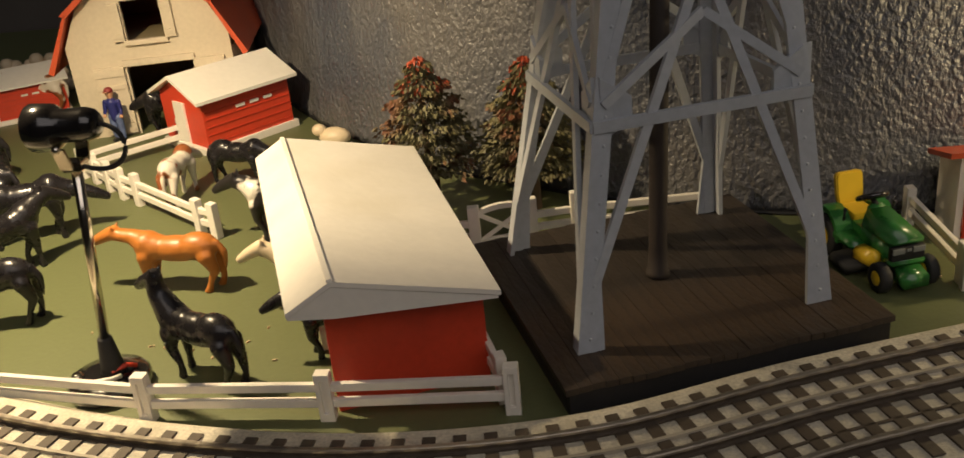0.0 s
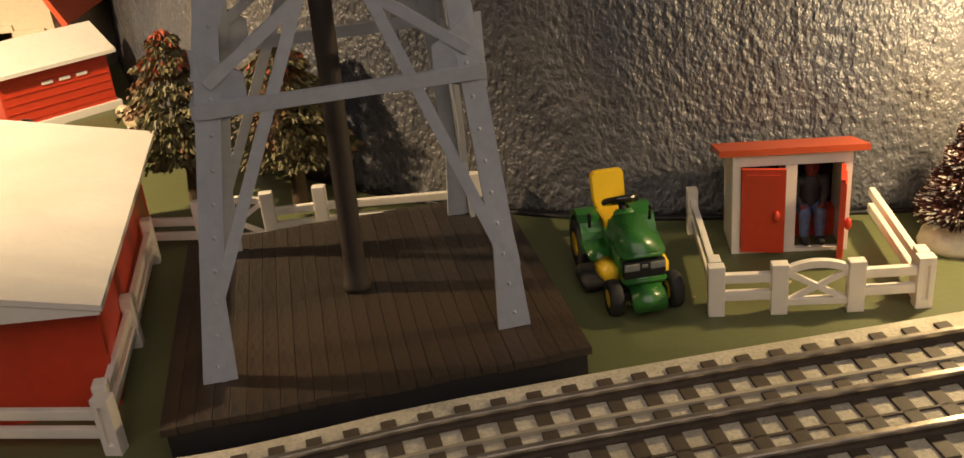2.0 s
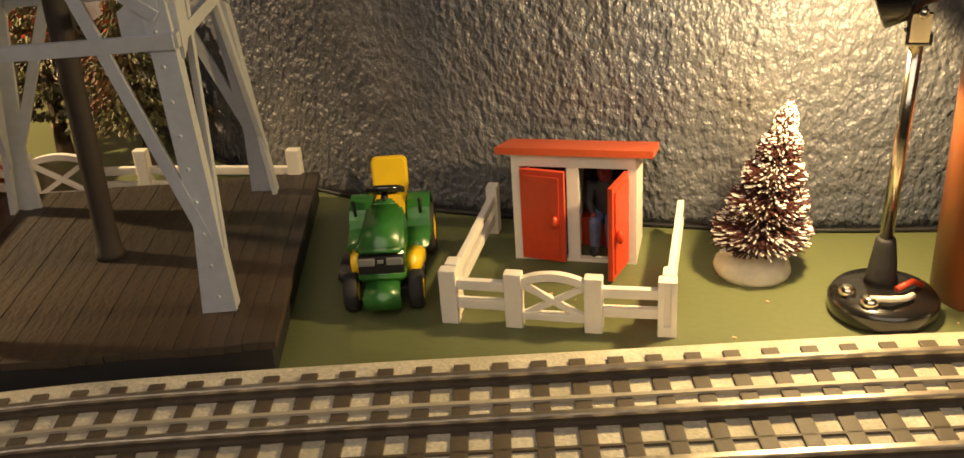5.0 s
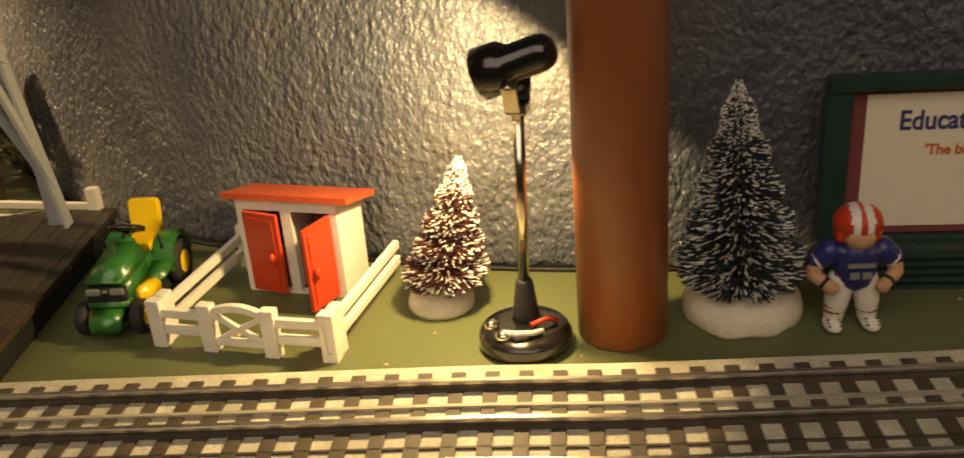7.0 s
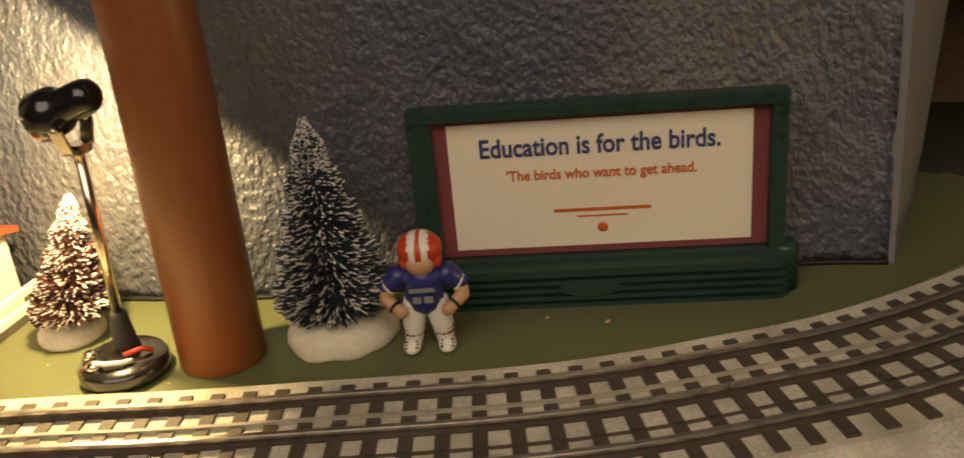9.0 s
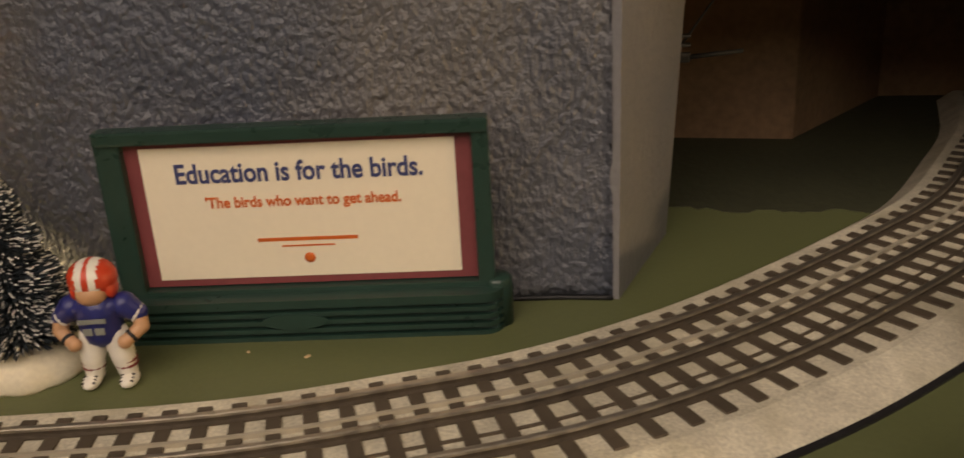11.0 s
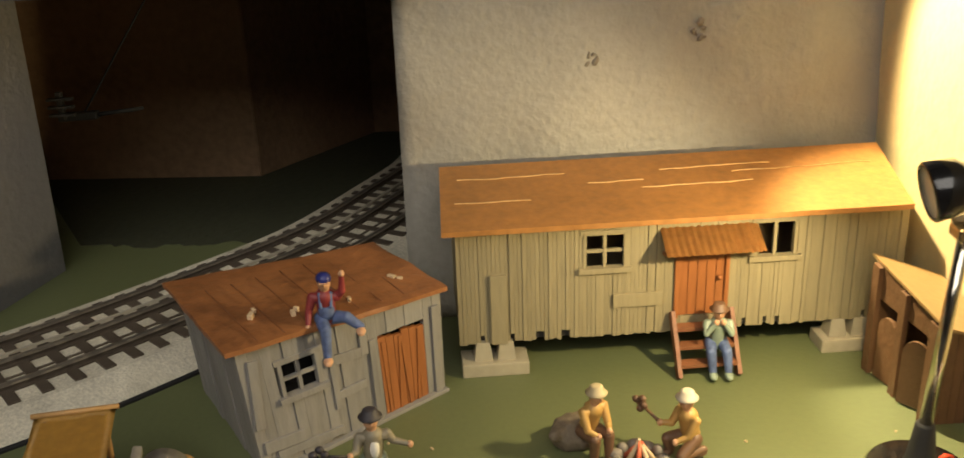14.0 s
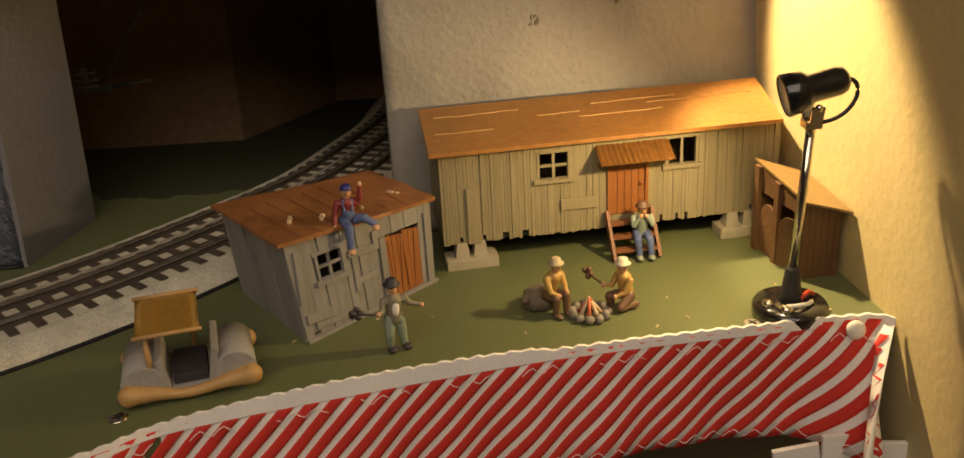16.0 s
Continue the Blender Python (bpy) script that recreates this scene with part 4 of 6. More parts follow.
for s in (-1, 1):
    part("side_frame", smooth_box(B(), [(s * 0.7, 0.75, 0.75), (s * 1.25, 0.75, 0.75), (s * 1.45, 2.1, 0.7), (s * 0.7, 2.1, 0.7)], [(s * 0.8, 0.7, 1.55), (s * 1.3, 0.8, 1.5), (s * 1.5, 2.1, 1.3), (s * 0.8, 2.1, 1.4)], 0.1), TRACTOR_YELLOW, tr, "yellow side frame")
    part("footboard", smooth_box(B(), [(s * 0.6, 2.0, 1.15), (s * 1.6, 2.0, 1.15), (s * 1.68, 3.5, 1.15), (s * 0.6, 3.5, 1.15)], [(s * 0.6, 2.0, 1.38), (s * 1.6, 2.0, 1.38), (s * 1.68, 3.5, 1.6), (s * 0.6, 3.5, 1.6)], 0.09), TRACTOR_GREEN, tr)
    bm = B()
    arc = [(4.3 + 1.22 * math.cos(q), 1.05 + 1.30 * math.sin(q)) for q in [math.pi * k / 10 for k in range(11)]]
    outline = arc + [(4.3 - 1.0, 1.05)] + [(4.3 + 1.02 * math.cos(q), 1.05 + 1.06 * math.sin(q)) for q in [math.pi * (10 - k) / 10 for k in range(11)]][1:]
    bm_prism(bm, outline, min(s * 0.72, s * 1.62), max(s * 0.72, s * 1.62), Matrix(((0, 0, 1, 0), (1, 0, 0, 0), (0, 1, 0, 0), (0, 0, 0, 1))))
    part("fender", bm, TRACTOR_GREEN, tr)
    bm = B(); bm_rod(bm, (s * 1.3, 3.15, 2.1), (s * 1.32, 3.05, 2.6), 0.07, 0.07, 8); bm_ball(bm, (s * 1.32, 3.05, 2.62), (0.1, 0.1, 0.1), None, 0, 8); part("lever", bm, BLACK, tr)
part("mower_deck", smooth_box(B(), [(-2.05, 1.6, 0.2), (1.45, 1.6, 0.2), (1.45, 3.2, 0.2), (-2.05, 3.2, 0.2)], [(-2.0, 1.65, 0.72), (1.35, 1.65, 0.75), (1.35, 3.1, 0.75), (-2.0, 3.1, 0.72)], 0.1), RUBBER, tr)
bm = B(); bm_box(bm, (0, 3.6, 1.35), (1.4, 2.6, 1.1), None, 0.12); part("chassis", bm, TRACTOR_GREEN, tr)
bm = B(); bm_box(bm, (0, 3.95, 2.05), (1.3, 1.3, 0.36), None, 0.14); seat = part("seat", bm, TRACTOR_YELLOW, tr, "yellow moulded seat")
bm = B()
curve = [(0.74 - 0.24 * (1 - math.cos(q)), 1.26 + 0.24 * math.sin(q)) for q in [math.pi / 2 * k / 6 for k in range(7)]]
bm_prism(bm, [(-0.5, -0.35), (0.5, -0.35), (0.74, 0.35)] + curve + [(-x, y) for x, y in curve[::-1]] + [(-0.72, 0.35)], -0.2, 0.12, Matrix.Translation((0, 4.7, 2.12)) @ Matrix.Rotation(radians(80), 4, "X"))
bmesh.ops.bevel(bm, geom=bm.edges[:], offset=0.07, segments=2, affect="EDGES"); part("seat_back", bm, TRACTOR_YELLOW, tr, "yellow seat back")
part("dashboard", smooth_box(B(), [(-0.55, 2.3, 2.0), (0.55, 2.3, 2.0), (0.5, 2.8, 2.0), (-0.5, 2.8, 2.0)], [(-0.42, 2.4, 2.95), (0.42, 2.4, 2.95), (0.36, 2.72, 2.9), (-0.36, 2.72, 2.9)], 0.08), TRACTOR_GREEN, tr)
bm = B(); bm_rod(bm, (0, 2.55, 2.8), (0, 2.9, 3.1), 0.16, 0.13); part("steering_column", bm, BLACK, tr)
bm = B()
tilt = Matrix.Rotation(radians(-28), 3, "X")
hub = Vector((0, 2.92, 3.12))
bm_tube(bm, [hub + tilt @ Vector((0.68 * math.cos(a), 0.6 * math.sin(a), 0)) for a in [2 * math.pi * k / 24 for k in range(25)]], 0.13)
bm_lathe(bm, [(0.05, -0.08), (0.5, -0.06), (0.5, 0.02), (0.05, 0.06)], 20, hub, tilt)
part("steering_wheel", bm, GLOSS_BLACK, tr)
tr.scale = (0.87, 0.96, 0.98)


# ---------------------------------------------------------------- moulded figures
def figure(name, m, joints, mats, label, category="figurine", group="", extra=None, s=1.0):
    """A painted figure as one plain shape. joints: points of hips, chest, head, elbows, wrists, knees, feet; mats: skin, top, trousers, shoes, hat."""
    bm = B()
    j = {k: Vector(v) for k, v in joints.items()}
    hip, chest, head = j["hip"], j["chest"], j["head"]
    side = Vector(j.get("side", (1, 0, 0))).normalized()
    up = (chest - hip).normalized()
    bm_limb(bm, [hip, hip.lerp(chest, 0.5), chest], [0.37, 0.37, 0.40], 1)
    bm_limb(bm, [chest - side * 0.42, chest + side * 0.42], [0.22, 0.22], 1)
    bm_limb(bm, [hip - side * 0.22, hip + side * 0.22], [0.32, 0.32], 2)
    bm_rod(bm, chest, head, 0.2, 0.18, 8, 0)
    bm_ball(bm, head, (0.27, 0.29, 0.36), None, 0)
    bm_ball(bm, head + Vector(j.get("face", (0, -1, 0))) * 0.28, (0.07, 0.08, 0.09), None, 0, 6)
    for k in ("l", "r"):
        sg = -1 if k == "l" else 1
        sh = chest + side * sg * 0.5 + up * 0.05
        bm_limb(bm, [sh, j["elbow_" + k]], [0.19, 0.15], 1)
        bm_limb(bm, [j["elbow_" + k], j["hand_" + k]], [0.14, 0.10], j.get("bare") is not None and 0 or 1)
        bm_ball(bm, j["hand_" + k], (0.13, 0.13, 0.15), None, 0, 8)
        bm_limb(bm, [hip + side * sg * 0.25, j["knee_" + k], j["foot_" + k] + Vector((0, 0, 0.25))], [0.29, 0.23, 0.17], 2)
        f = Vector(j.get("toe", (0, -1, 0)))
        bm_ball(bm, j["foot_" + k] + f * 0.18 + Vector((0, 0, 0.14)), (0.2 + abs(f.x) * 0.16, 0.2 + abs(f.y) * 0.16, 0.15), None, 3, 8)
    if extra:
        extra(bm, j)
    bmesh.ops.scale(bm, vec=(s, s, s), verts=bm.verts)
    return solid(name, bm, mats, m, label, category, group)


def brim_hat(bm, j, mat=4):
    h = j["head"]
    bm_lathe(bm, [(0.02, 0.14), (0.42, 0.13), (0.45, 0.18), (0.30, 0.23), (0.27, 0.44), (0.16, 0.50), (0.02, 0.48)], 16, h, None, mat)


def cap(bm, j, mat=4):
    h = j["head"]
    bm_ball(bm, h + Vector((0, 0, 0.18)), (0.31, 0.33, 0.25), None, mat)
    f = Vector(j.get("face", (0, -1, 0)))
    bm_box(bm, h + f * 0.34 + Vector((0, 0, 0.16)), (0.38, 0.32, 0.07), None, 0.03, mat)


# ---------------------------------------------------------------- the outhouse
oh = thing("outhouse", at(18.0, 42.4), "white plastic two-door outhouse with a red roof and red doors", "outhouse")
OW, OD, OH = 4.25, 2.2, 3.95
bm = B()
for x, w in ((0.15, 0.3), (2.1, 0.42), (OW - 0.15, 0.3)):
    bm_box(bm, (x, 0.12, OH / 2 - 0.145), (w, 0.24, OH - 0.55))
bm_box(bm, (OW / 2, 0.12, OH - 0.2), (OW, 0.24, 0.42)); bm_box(bm, (OW / 2, 0.12, 0.06), (OW, 0.24, 0.14))
part("front_frame", bm, WHITE_PLASTIC, oh)
for x in (0.1, OW - 0.1):
    bm = B()
    bm_prism(bm, [(0.25, 0.0), (OD, 0.0), (OD, OH - 0.57), (0.25, OH)], -0.1, 0.1, Matrix.Translation((x, 0, 0)) @ Matrix(((0, 0, 1, 0), (1, 0, 0, 0), (0, 1, 0, 0), (0, 0, 0, 1))))
    part("side_wall", bm, WHITE_PLASTIC, oh)
# near-black back wall: the shade inside is put into its colour
bm = B(); bm_box(bm, (OW / 2, OD - 0.1, (OH - 0.57) / 2), (OW - 0.2, 0.2, OH - 0.57)); part("back_wall", bm, DARK, oh)
bm = B(); bm_box(bm, (2.1, 1.15, 1.8), (0.15, 1.8, 3.4)); part("partition", bm, WHITE_PLASTIC, oh)
bm = B(); bm_box(bm, (OW / 2, 1.7, 0.55), (OW - 0.4, 0.8, 1.1)); part("bench", bm, RED_PLASTIC, oh)
bm = B()
bm_hexa(bm, [(-0.5, -0.15, OH + 0.06), (OW + 0.55, -0.15, OH + 0.06), (OW + 0.55, OD + 0.25, OH - 0.6), (-0.5, OD + 0.25, OH - 0.6)], [(-0.5, -0.13, OH + 0.3), (OW + 0.55, -0.13, OH + 0.3), (OW + 0.55, OD + 0.27, OH - 0.36), (-0.5, OD + 0.27, OH - 0.36)])
part("roof", bm, ORANGE_ROOF, oh, "orange-red slab roof")
for x, ang in ((0.32, -9), (OW - 0.32, 76)):
    bm = B()
    w, rot = 1.56, Matrix.Rotation(radians(ang), 4, "Z")
    m4 = Matrix.Translation((x + (w * math.cos(radians(ang)) if ang < 0 else 0), -0.06 + (w * math.sin(radians(ang)) if ang < 0 else 0), 0.15)) @ rot
    bm_prism(bm, [(-w, 0), (0, 0), (0, 3.35), (-w, 3.35)], -0.08, 0.08, m4 @ Matrix.Rotation(radians(90), 4, "X"))
    bm_prism(bm, [(-w + 0.18, 0.2), (-0.18, 0.2), (-0.18, 3.15), (-w + 0.18, 3.15)], 0.06, 0.13, m4 @ Matrix.Rotation(radians(90), 4, "X"))
    d = part("door", bm, RED_PLASTIC, oh, "glossy red door")
    bm = B(); bm_ball(bm, m4 @ Vector((-w + 0.3 if ang > 45 else -0.3, -0.24, 1.55)), (0.13, 0.15, 0.24)); part("latch", bm, RED_PLASTIC, d)
figure("seated_figure", at(21.05, 43.55, 0.15), dict(hip=(0, 0.1, 1.15), chest=(0, 0.05, 2.2), head=(0, -0.1, 2.85), elbow_l=(-0.55, -0.15, 1.7), hand_l=(-0.35, -0.55, 1.35), elbow_r=(0.5, -0.15, 1.7), hand_r=(0.3, -0.55, 1.35),
       knee_l=(-0.28, -0.6, 1.15), knee_r=(0.28, -0.6, 1.15), foot_l=(-0.28, -0.65, 0.0), foot_r=(0.28, -0.65, 0.0)), [SHIRT_RED, DARK_CLOTH, DENIM, BLACK], "small painted figure in dark shirt and jeans seated in the outhouse")


# ---------------------------------------------------------------- frosted bottle-brush trees
def brush_tree(m, label, top, lean, height0, rbase, rmound, needle, count, seed, frost):
    rnd = random.Random(seed)
    o = thing("frosted_tree", m, label, "tree", "frosted trees")
    bm = B()
    prof = [(rmound, 0.0), (rmound * 1.03, 0.12), (rmound * 0.97, 0.3 * rmound), (rmound * 0.78, 0.52 * rmound), (rmound * 0.45, 0.66 * rmound), (rmound * 0.1, 0.72 * rmound)]
    bm_lathe(bm, prof, 28)
    for v in bm.verts:
        v.co += Vector((v.co.x, v.co.y, 0)) * 0.10 * noise.noise(v.co * 1.1) + Vector((0, 0, 0.12 * noise.noise(v.co * 1.4) if v.co.z > 0.1 else 0))
    part("snow_mound", bm, SNOW_BASE, o, "cream plaster snow mound")
    axis = lambda z: Vector((lean[0] * z / top, lean[1] * z / top, z))
    bm = B(); bm_rod(bm, (0, 0, 0.3), axis(top), 0.12, 0.05, 8); part("stem", bm, PIPE_BROWN, o)
    sets = [(needle, "bristles", count, 0.0), (SNOW, "frost", int(count * frost), 1.0)]
    for mat, name, n, tip in sets:
        verts, faces = [], []
        for k in range(n):
            z = height0 + (top - height0) * (rnd.random() ** 1.35 if not tip or k % 5 else 0.72 + 0.28 * rnd.random())
            rmax = rbase * (1 - (z - height0) / (top - height0)) ** 0.85 + 0.10
            rmax *= 1 + 0.10 * math.sin(z * 9 / rbase)
            a = rnd.uniform(0, 2 * math.pi)
            u = Vector((math.cos(a), math.sin(a), rnd.uniform(0.0, 0.35))).normalized()
            t0, t1 = (0.05, rnd.uniform(0.85, 1.06)) if not tip else (rnd.uniform(0.72, 0.9), rnd.uniform(0.98, 1.08))
            w = 0.035 if not tip else rnd.uniform(0.022, 0.045)
            c = axis(z)
            s = u.cross(Vector((0, 0, 1))).normalized() * w
            p = u.cross(s).normalized() * w
            i = len(verts)
            A, Bv = c + u * rmax * t0, c + u * rmax * t1
            verts += [A + s, A - s * 0.5 + p, A - s * 0.5 - p, Bv + s * 0.7, Bv - s * 0.35 + p * 0.7, Bv - s * 0.35 - p * 0.7]
            faces += [(i, i + 1, i + 4, i + 3), (i + 1, i + 2, i + 5, i + 4), (i + 2, i, i + 3, i + 5), (i + 3, i + 4, i + 5)]
        me = bpy.data.meshes.new(name)
        me.from_pydata([v * K for v in verts], [], faces)
        me.materials.append(mat)
        ob = new(name, me)
        ob.parent = o
        tagged(ob, kind="stuff")


brush_tree(at(26.15, 42.5), "small maroon bottle-brush tree tipped with snow on a plaster mound", 5.7, (0.85, 0.75), 1.0, 1.42, 1.25, NEEDLE_RED, 8000, 11, 0.24)
brush_tree(at(37.0, 43.75), "tall dark green bottle-brush tree dusted with snow on a plaster mound", 8.4, (-0.35, 0.3), 1.25, 2.0, 2.05, NEEDLE_GREEN, 12500, 12, 0.24)


# ---------------------------------------------------------------- the spot lamps on round bases
def spot_lamp(m, label, head_at, aim, pole_foot=(0, 0), loop=1.0):
    """A black round-based lamp with a chrome pole; head_at: the fork's pivot; aim: the way the head looks."""
    o = thing("spot_lamp", m, label, "lamp", "spot lamps")
    bm = B(); bm_lathe(bm, [(1.5, 0.0), (1.62, 0.1), (1.62, 0.5), (1.5, 0.66), (0.9, 0.74), (0.2, 0.78)], 36); part("base", bm, GLOSS_BLACK, o, "glossy black disc base")
    bm = B(); bm_lathe(bm, [(0.52, 0.7), (0.46, 1.0), (0.3, 2.2), (0.26, 2.3), (0.1, 2.32)], 20, (pole_foot[0], pole_foot[1], 0)); part("socket", bm, RUBBER, o)
    for x, y, r in ((-1.1, -0.35, 0.26), (-0.5, -0.95, 0.3)):
        bm = B(); bm_lathe(bm, [(r, 0.62), (r, 0.86), (r * 0.6, 0.98), (r * 0.2, 0.98)], 14, (x, y, 0)); part("terminal", bm, CHROME, o, "chrome terminal nut")
    for pts, mat, nm in (([(-0.5, -0.95, 0.9), (0.0, -1.1, 1.0), (0.5, -0.8, 0.9), (0.75, -0.5, 0.85)], WHITE_PLASTIC, "white wire"), ([(0.3, -0.3, 0.9), (0.8, 0.1, 1.0), (1.1, 0.3, 0.8)], RED_PLASTIC, "red wire")):
        bm = B(); bm_tube(bm, pts, 0.1); part("wire", bm, mat, o, nm)
    top = Vector(head_at)
    bm = B(); bm_rod(bm, (pole_foot[0], pole_foot[1], 2.2), top - Vector((0, 0, 0.9)), 0.2, 0.2, 16); part("pole", bm, CHROME, o, "polished chrome pole")
    aim = Vector(aim).normalized()
    sidev = aim.cross(Vector((0, 0, 1))).normalized()
    bm = B()
    bm_box(bm, top - Vector((0, 0, 0.85)), (0.7, 0.7, 0.35), None, 0.06)
    for s in (-0.62, 0.62):
        strut(bm, top - Vector((0, 0, 0.85)) + sidev * s * 0.8, top + sidev * s * 1.25, 0.5, 0.1, sidev)
        bm_ball(bm, top + sidev * s * 1.32, (0.16, 0.16, 0.16), None, 0, 8)
    part("fork", bm, CHROME, o)
    q = aim.to_track_quat("Z", "Y").to_matrix()
    bm = B()
    c = top + Vector((0, 0, 0.62)) + aim * 0.12
    bm_lathe(bm, [(0.08, -1.5), (0.34, -1.46), (0.52, -1.3), (0.6, -1.02), (0.6, 0.0), (0.7, 0.14), (0.82, 0.3), (0.88, 1.08), (0.82, 1.14), (0.78, 1.0), (0.56, 0.4), (0.1, 0.34)], 28, c, q)
    h = part("head", bm, GLOSS_BLACK, o, "glossy black lamp head")
    bm = B(); bm_lathe(bm, [(0.77, 1.02), (0.75, 1.10), (0.5, 0.5), (0.1, 0.4)], 24, c, q); part("reflector", bm, WHITE_PLASTIC, h, "white reflector rim")
    if loop > 0:
        bm = B()
        back = c - aim * 1.45
        dn = Vector((0, 0, -1))
        ends = (back + aim * 0.1, back - aim * 1.5 * loop + dn * 0.2, back - aim * 0.9 * loop + dn * (1.3 + loop), top + dn * 0.9 - aim * 0.25)
        bm_tube(bm, [ends[0] * (1 - u) ** 3 + ends[1] * 3 * u * (1 - u) ** 2 + ends[2] * 3 * u * u * (1 - u) + ends[3] * u ** 3 for u in [k / 16 for k in range(17)]], 0.09)
        part("cord", bm, RUBBER, o)
    return o


spot_lamp(at(29.95, 40.3), "black spot lamp with chrome pole beside the brown column", (0.1, 0.4, 9.3), (-0.93, 0.06, -0.34), (-0.05, 0.4), 0.0)
spot_lamp(at(93.93, 40.6), "black spot lamp with chrome pole in the camp corner", (0.3, 0.0, 9.5), (-0.95, 0.05, -0.24), (0.0, 0.0), 0.6)
spot_lamp(at(-17.9, 34.4), "black spot lamp with chrome pole in the paddock", (1.25, -0.4, 10.5), (-0.97, 0.15, -0.05), (0.2, 0.1))

bm = B()
bm_lathe(bm, [(1.5, 0.0), (1.56, 0.05), (1.56, 34), (1.4, 34)], 48)
solid("round_column", bm, COLUMN, at(33.1, 41.75), "varnished reddish-brown round column standing on the board", "column")


# ---------------------------------------------------------------- the billboard
def lettering(text, size, depth=0.012):
    c = bpy.data.curves.new("letters", "FONT")
    c.body, c.size, c.extrude, c.align_x, c.align_y = text, size * K, depth * K, "CENTER", "CENTER"
    c.offset = 0.022 * size * K
    ob = bpy.data.objects.new("letters", c)
    scene.collection.objects.link(ob)
    me = bpy.data.meshes.new_from_object(ob.evaluated_get(bpy.context.evaluated_depsgraph_get()))
    bpy.data.objects.remove(ob)
    bpy.data.curves.remove(c)
    return me


def letters(name, text, size, mat, parent, x, z, y, wide):
    me = lettering(text, size)
    me.materials.clear()
    me.materials.append(mat)
    ob = new(name, me)
    ob.parent = parent
    xs = [v.co.x for v in me.vertices]
    k = wide * K / (max(xs) - min(xs))
    ob.matrix_basis = at(x, y, z, 0, 90) @ Matrix.Diagonal((k, 1, 1, 1))
    return ob


bb = thing("billboard", at(39.85, 46.35, 0, 10.4), "dark green framed billboard with cream card about education and birds", "billboard")
W, Z0, Z1 = 13.2, 1.65, 7.82
for c, s, nm in (((W / 2 - 0.15, 0.2, Z1 - 0.22), (W + 0.3, 0.75, 0.5), "frame_top"), ((0.1, 0.25, (Z0 + Z1) / 2), (0.9, 0.6, Z1 - Z0), "frame_side"), ((W - 0.3, 0.25, (Z0 + Z1) / 2), (0.6, 0.6, Z1 - Z0), "frame_side"), ((W / 2, 0.25, Z0), (W, 0.6, 0.3), "frame_bottom")):
    bm = B(); bm_box(bm, c, s, None, 0.1); part(nm, bm, SIGN_GREEN, bb)
bm = B(); bm_box(bm, (W / 2, 0.42, (Z0 + Z1) / 2), (W - 0.8, 0.2, Z1 - Z0 - 0.4)); part("border_card", bm, MAROON, bb, "maroon border card")
bm = B(); bm_box(bm, (6.55, 0.30, 4.62), (10.95, 0.05, 4.98)); card = part("card", bm, CARD, bb, "cream printed card")
letters("headline", "Education is for the birds.", 1.0, INK_BLUE, card, 6.55, 6.11, 0.26, 8.65)
letters("subline", "'The birds who want to get ahead.", 0.56, INK_ORANGE, card, 6.6, 5.03, 0.26, 6.9)
bm = B(); bm_box(bm, (6.6, 0.265, 3.58), (3.6, 0.02, 0.13)); part("fine_print", bm, INK_ORANGE, card)
bm = B(); bm_box(bm, (6.6, 0.265, 3.32), (1.9, 0.02, 0.06)); part("fine_print", bm, INK_ORANGE, card)
bm = B(); bm_lathe(bm, [(0.2, -0.02), (0.2, 0.0), (0.05, 0.0)], 20, (6.6, 0.262, 2.84), Matrix.Rotation(radians(90), 3, "X")); part("emblem", bm, INK_ORANGE, card)
outline = [(-0.1, 0.6)] + [(0.0, -0.7)] + [(12.7 + 0.8 * math.sin(a), -0.7 + 0.8 - 0.8 * math.cos(a)) for a in [k * math.pi / 2 / 8 for k in range(9)]] + [(13.5, 0.9), (-0.1, 0.9)]
bm = B()
z = 0.0
for k in range(9):
    inset = 0.24 if k % 2 else 0.0
    bm_prism(bm, [(min(max(x, -0.1 + inset), 13.5 - inset), max(y, -0.7 + inset)) for x, y in outline], z, z + 0.16)
    part("plinth_rib", bm, SIGN_GREEN, bb)
    bm = B()
    z += 0.16
bm_prism(bm, outline, z, z + 0.16)
part("plinth_top", bm, SIGN_GREEN, bb)
bm = B(); bm_lathe(bm, [(0.55, 0), (0.55, 1.75), (0.45, 1.87), (0.1, 1.9)], 20, (13.25, 0.35, 0)); part("end_cap", bm, SIGN_GREEN, bb)
bm = B(); bm_prism(bm, [(1.2 * math.cos(2 * math.pi * k / 24), 0.3 * math.sin(2 * math.pi * k / 24)) for k in range(24)], 0.0, 0.1, Matrix.Translation((6.0, -0.68, 0.8)) @ Matrix.Rotation(radians(90), 4, "X")); part("plaque", bm, SIGN_GREEN, bb, "plain oval plaque")


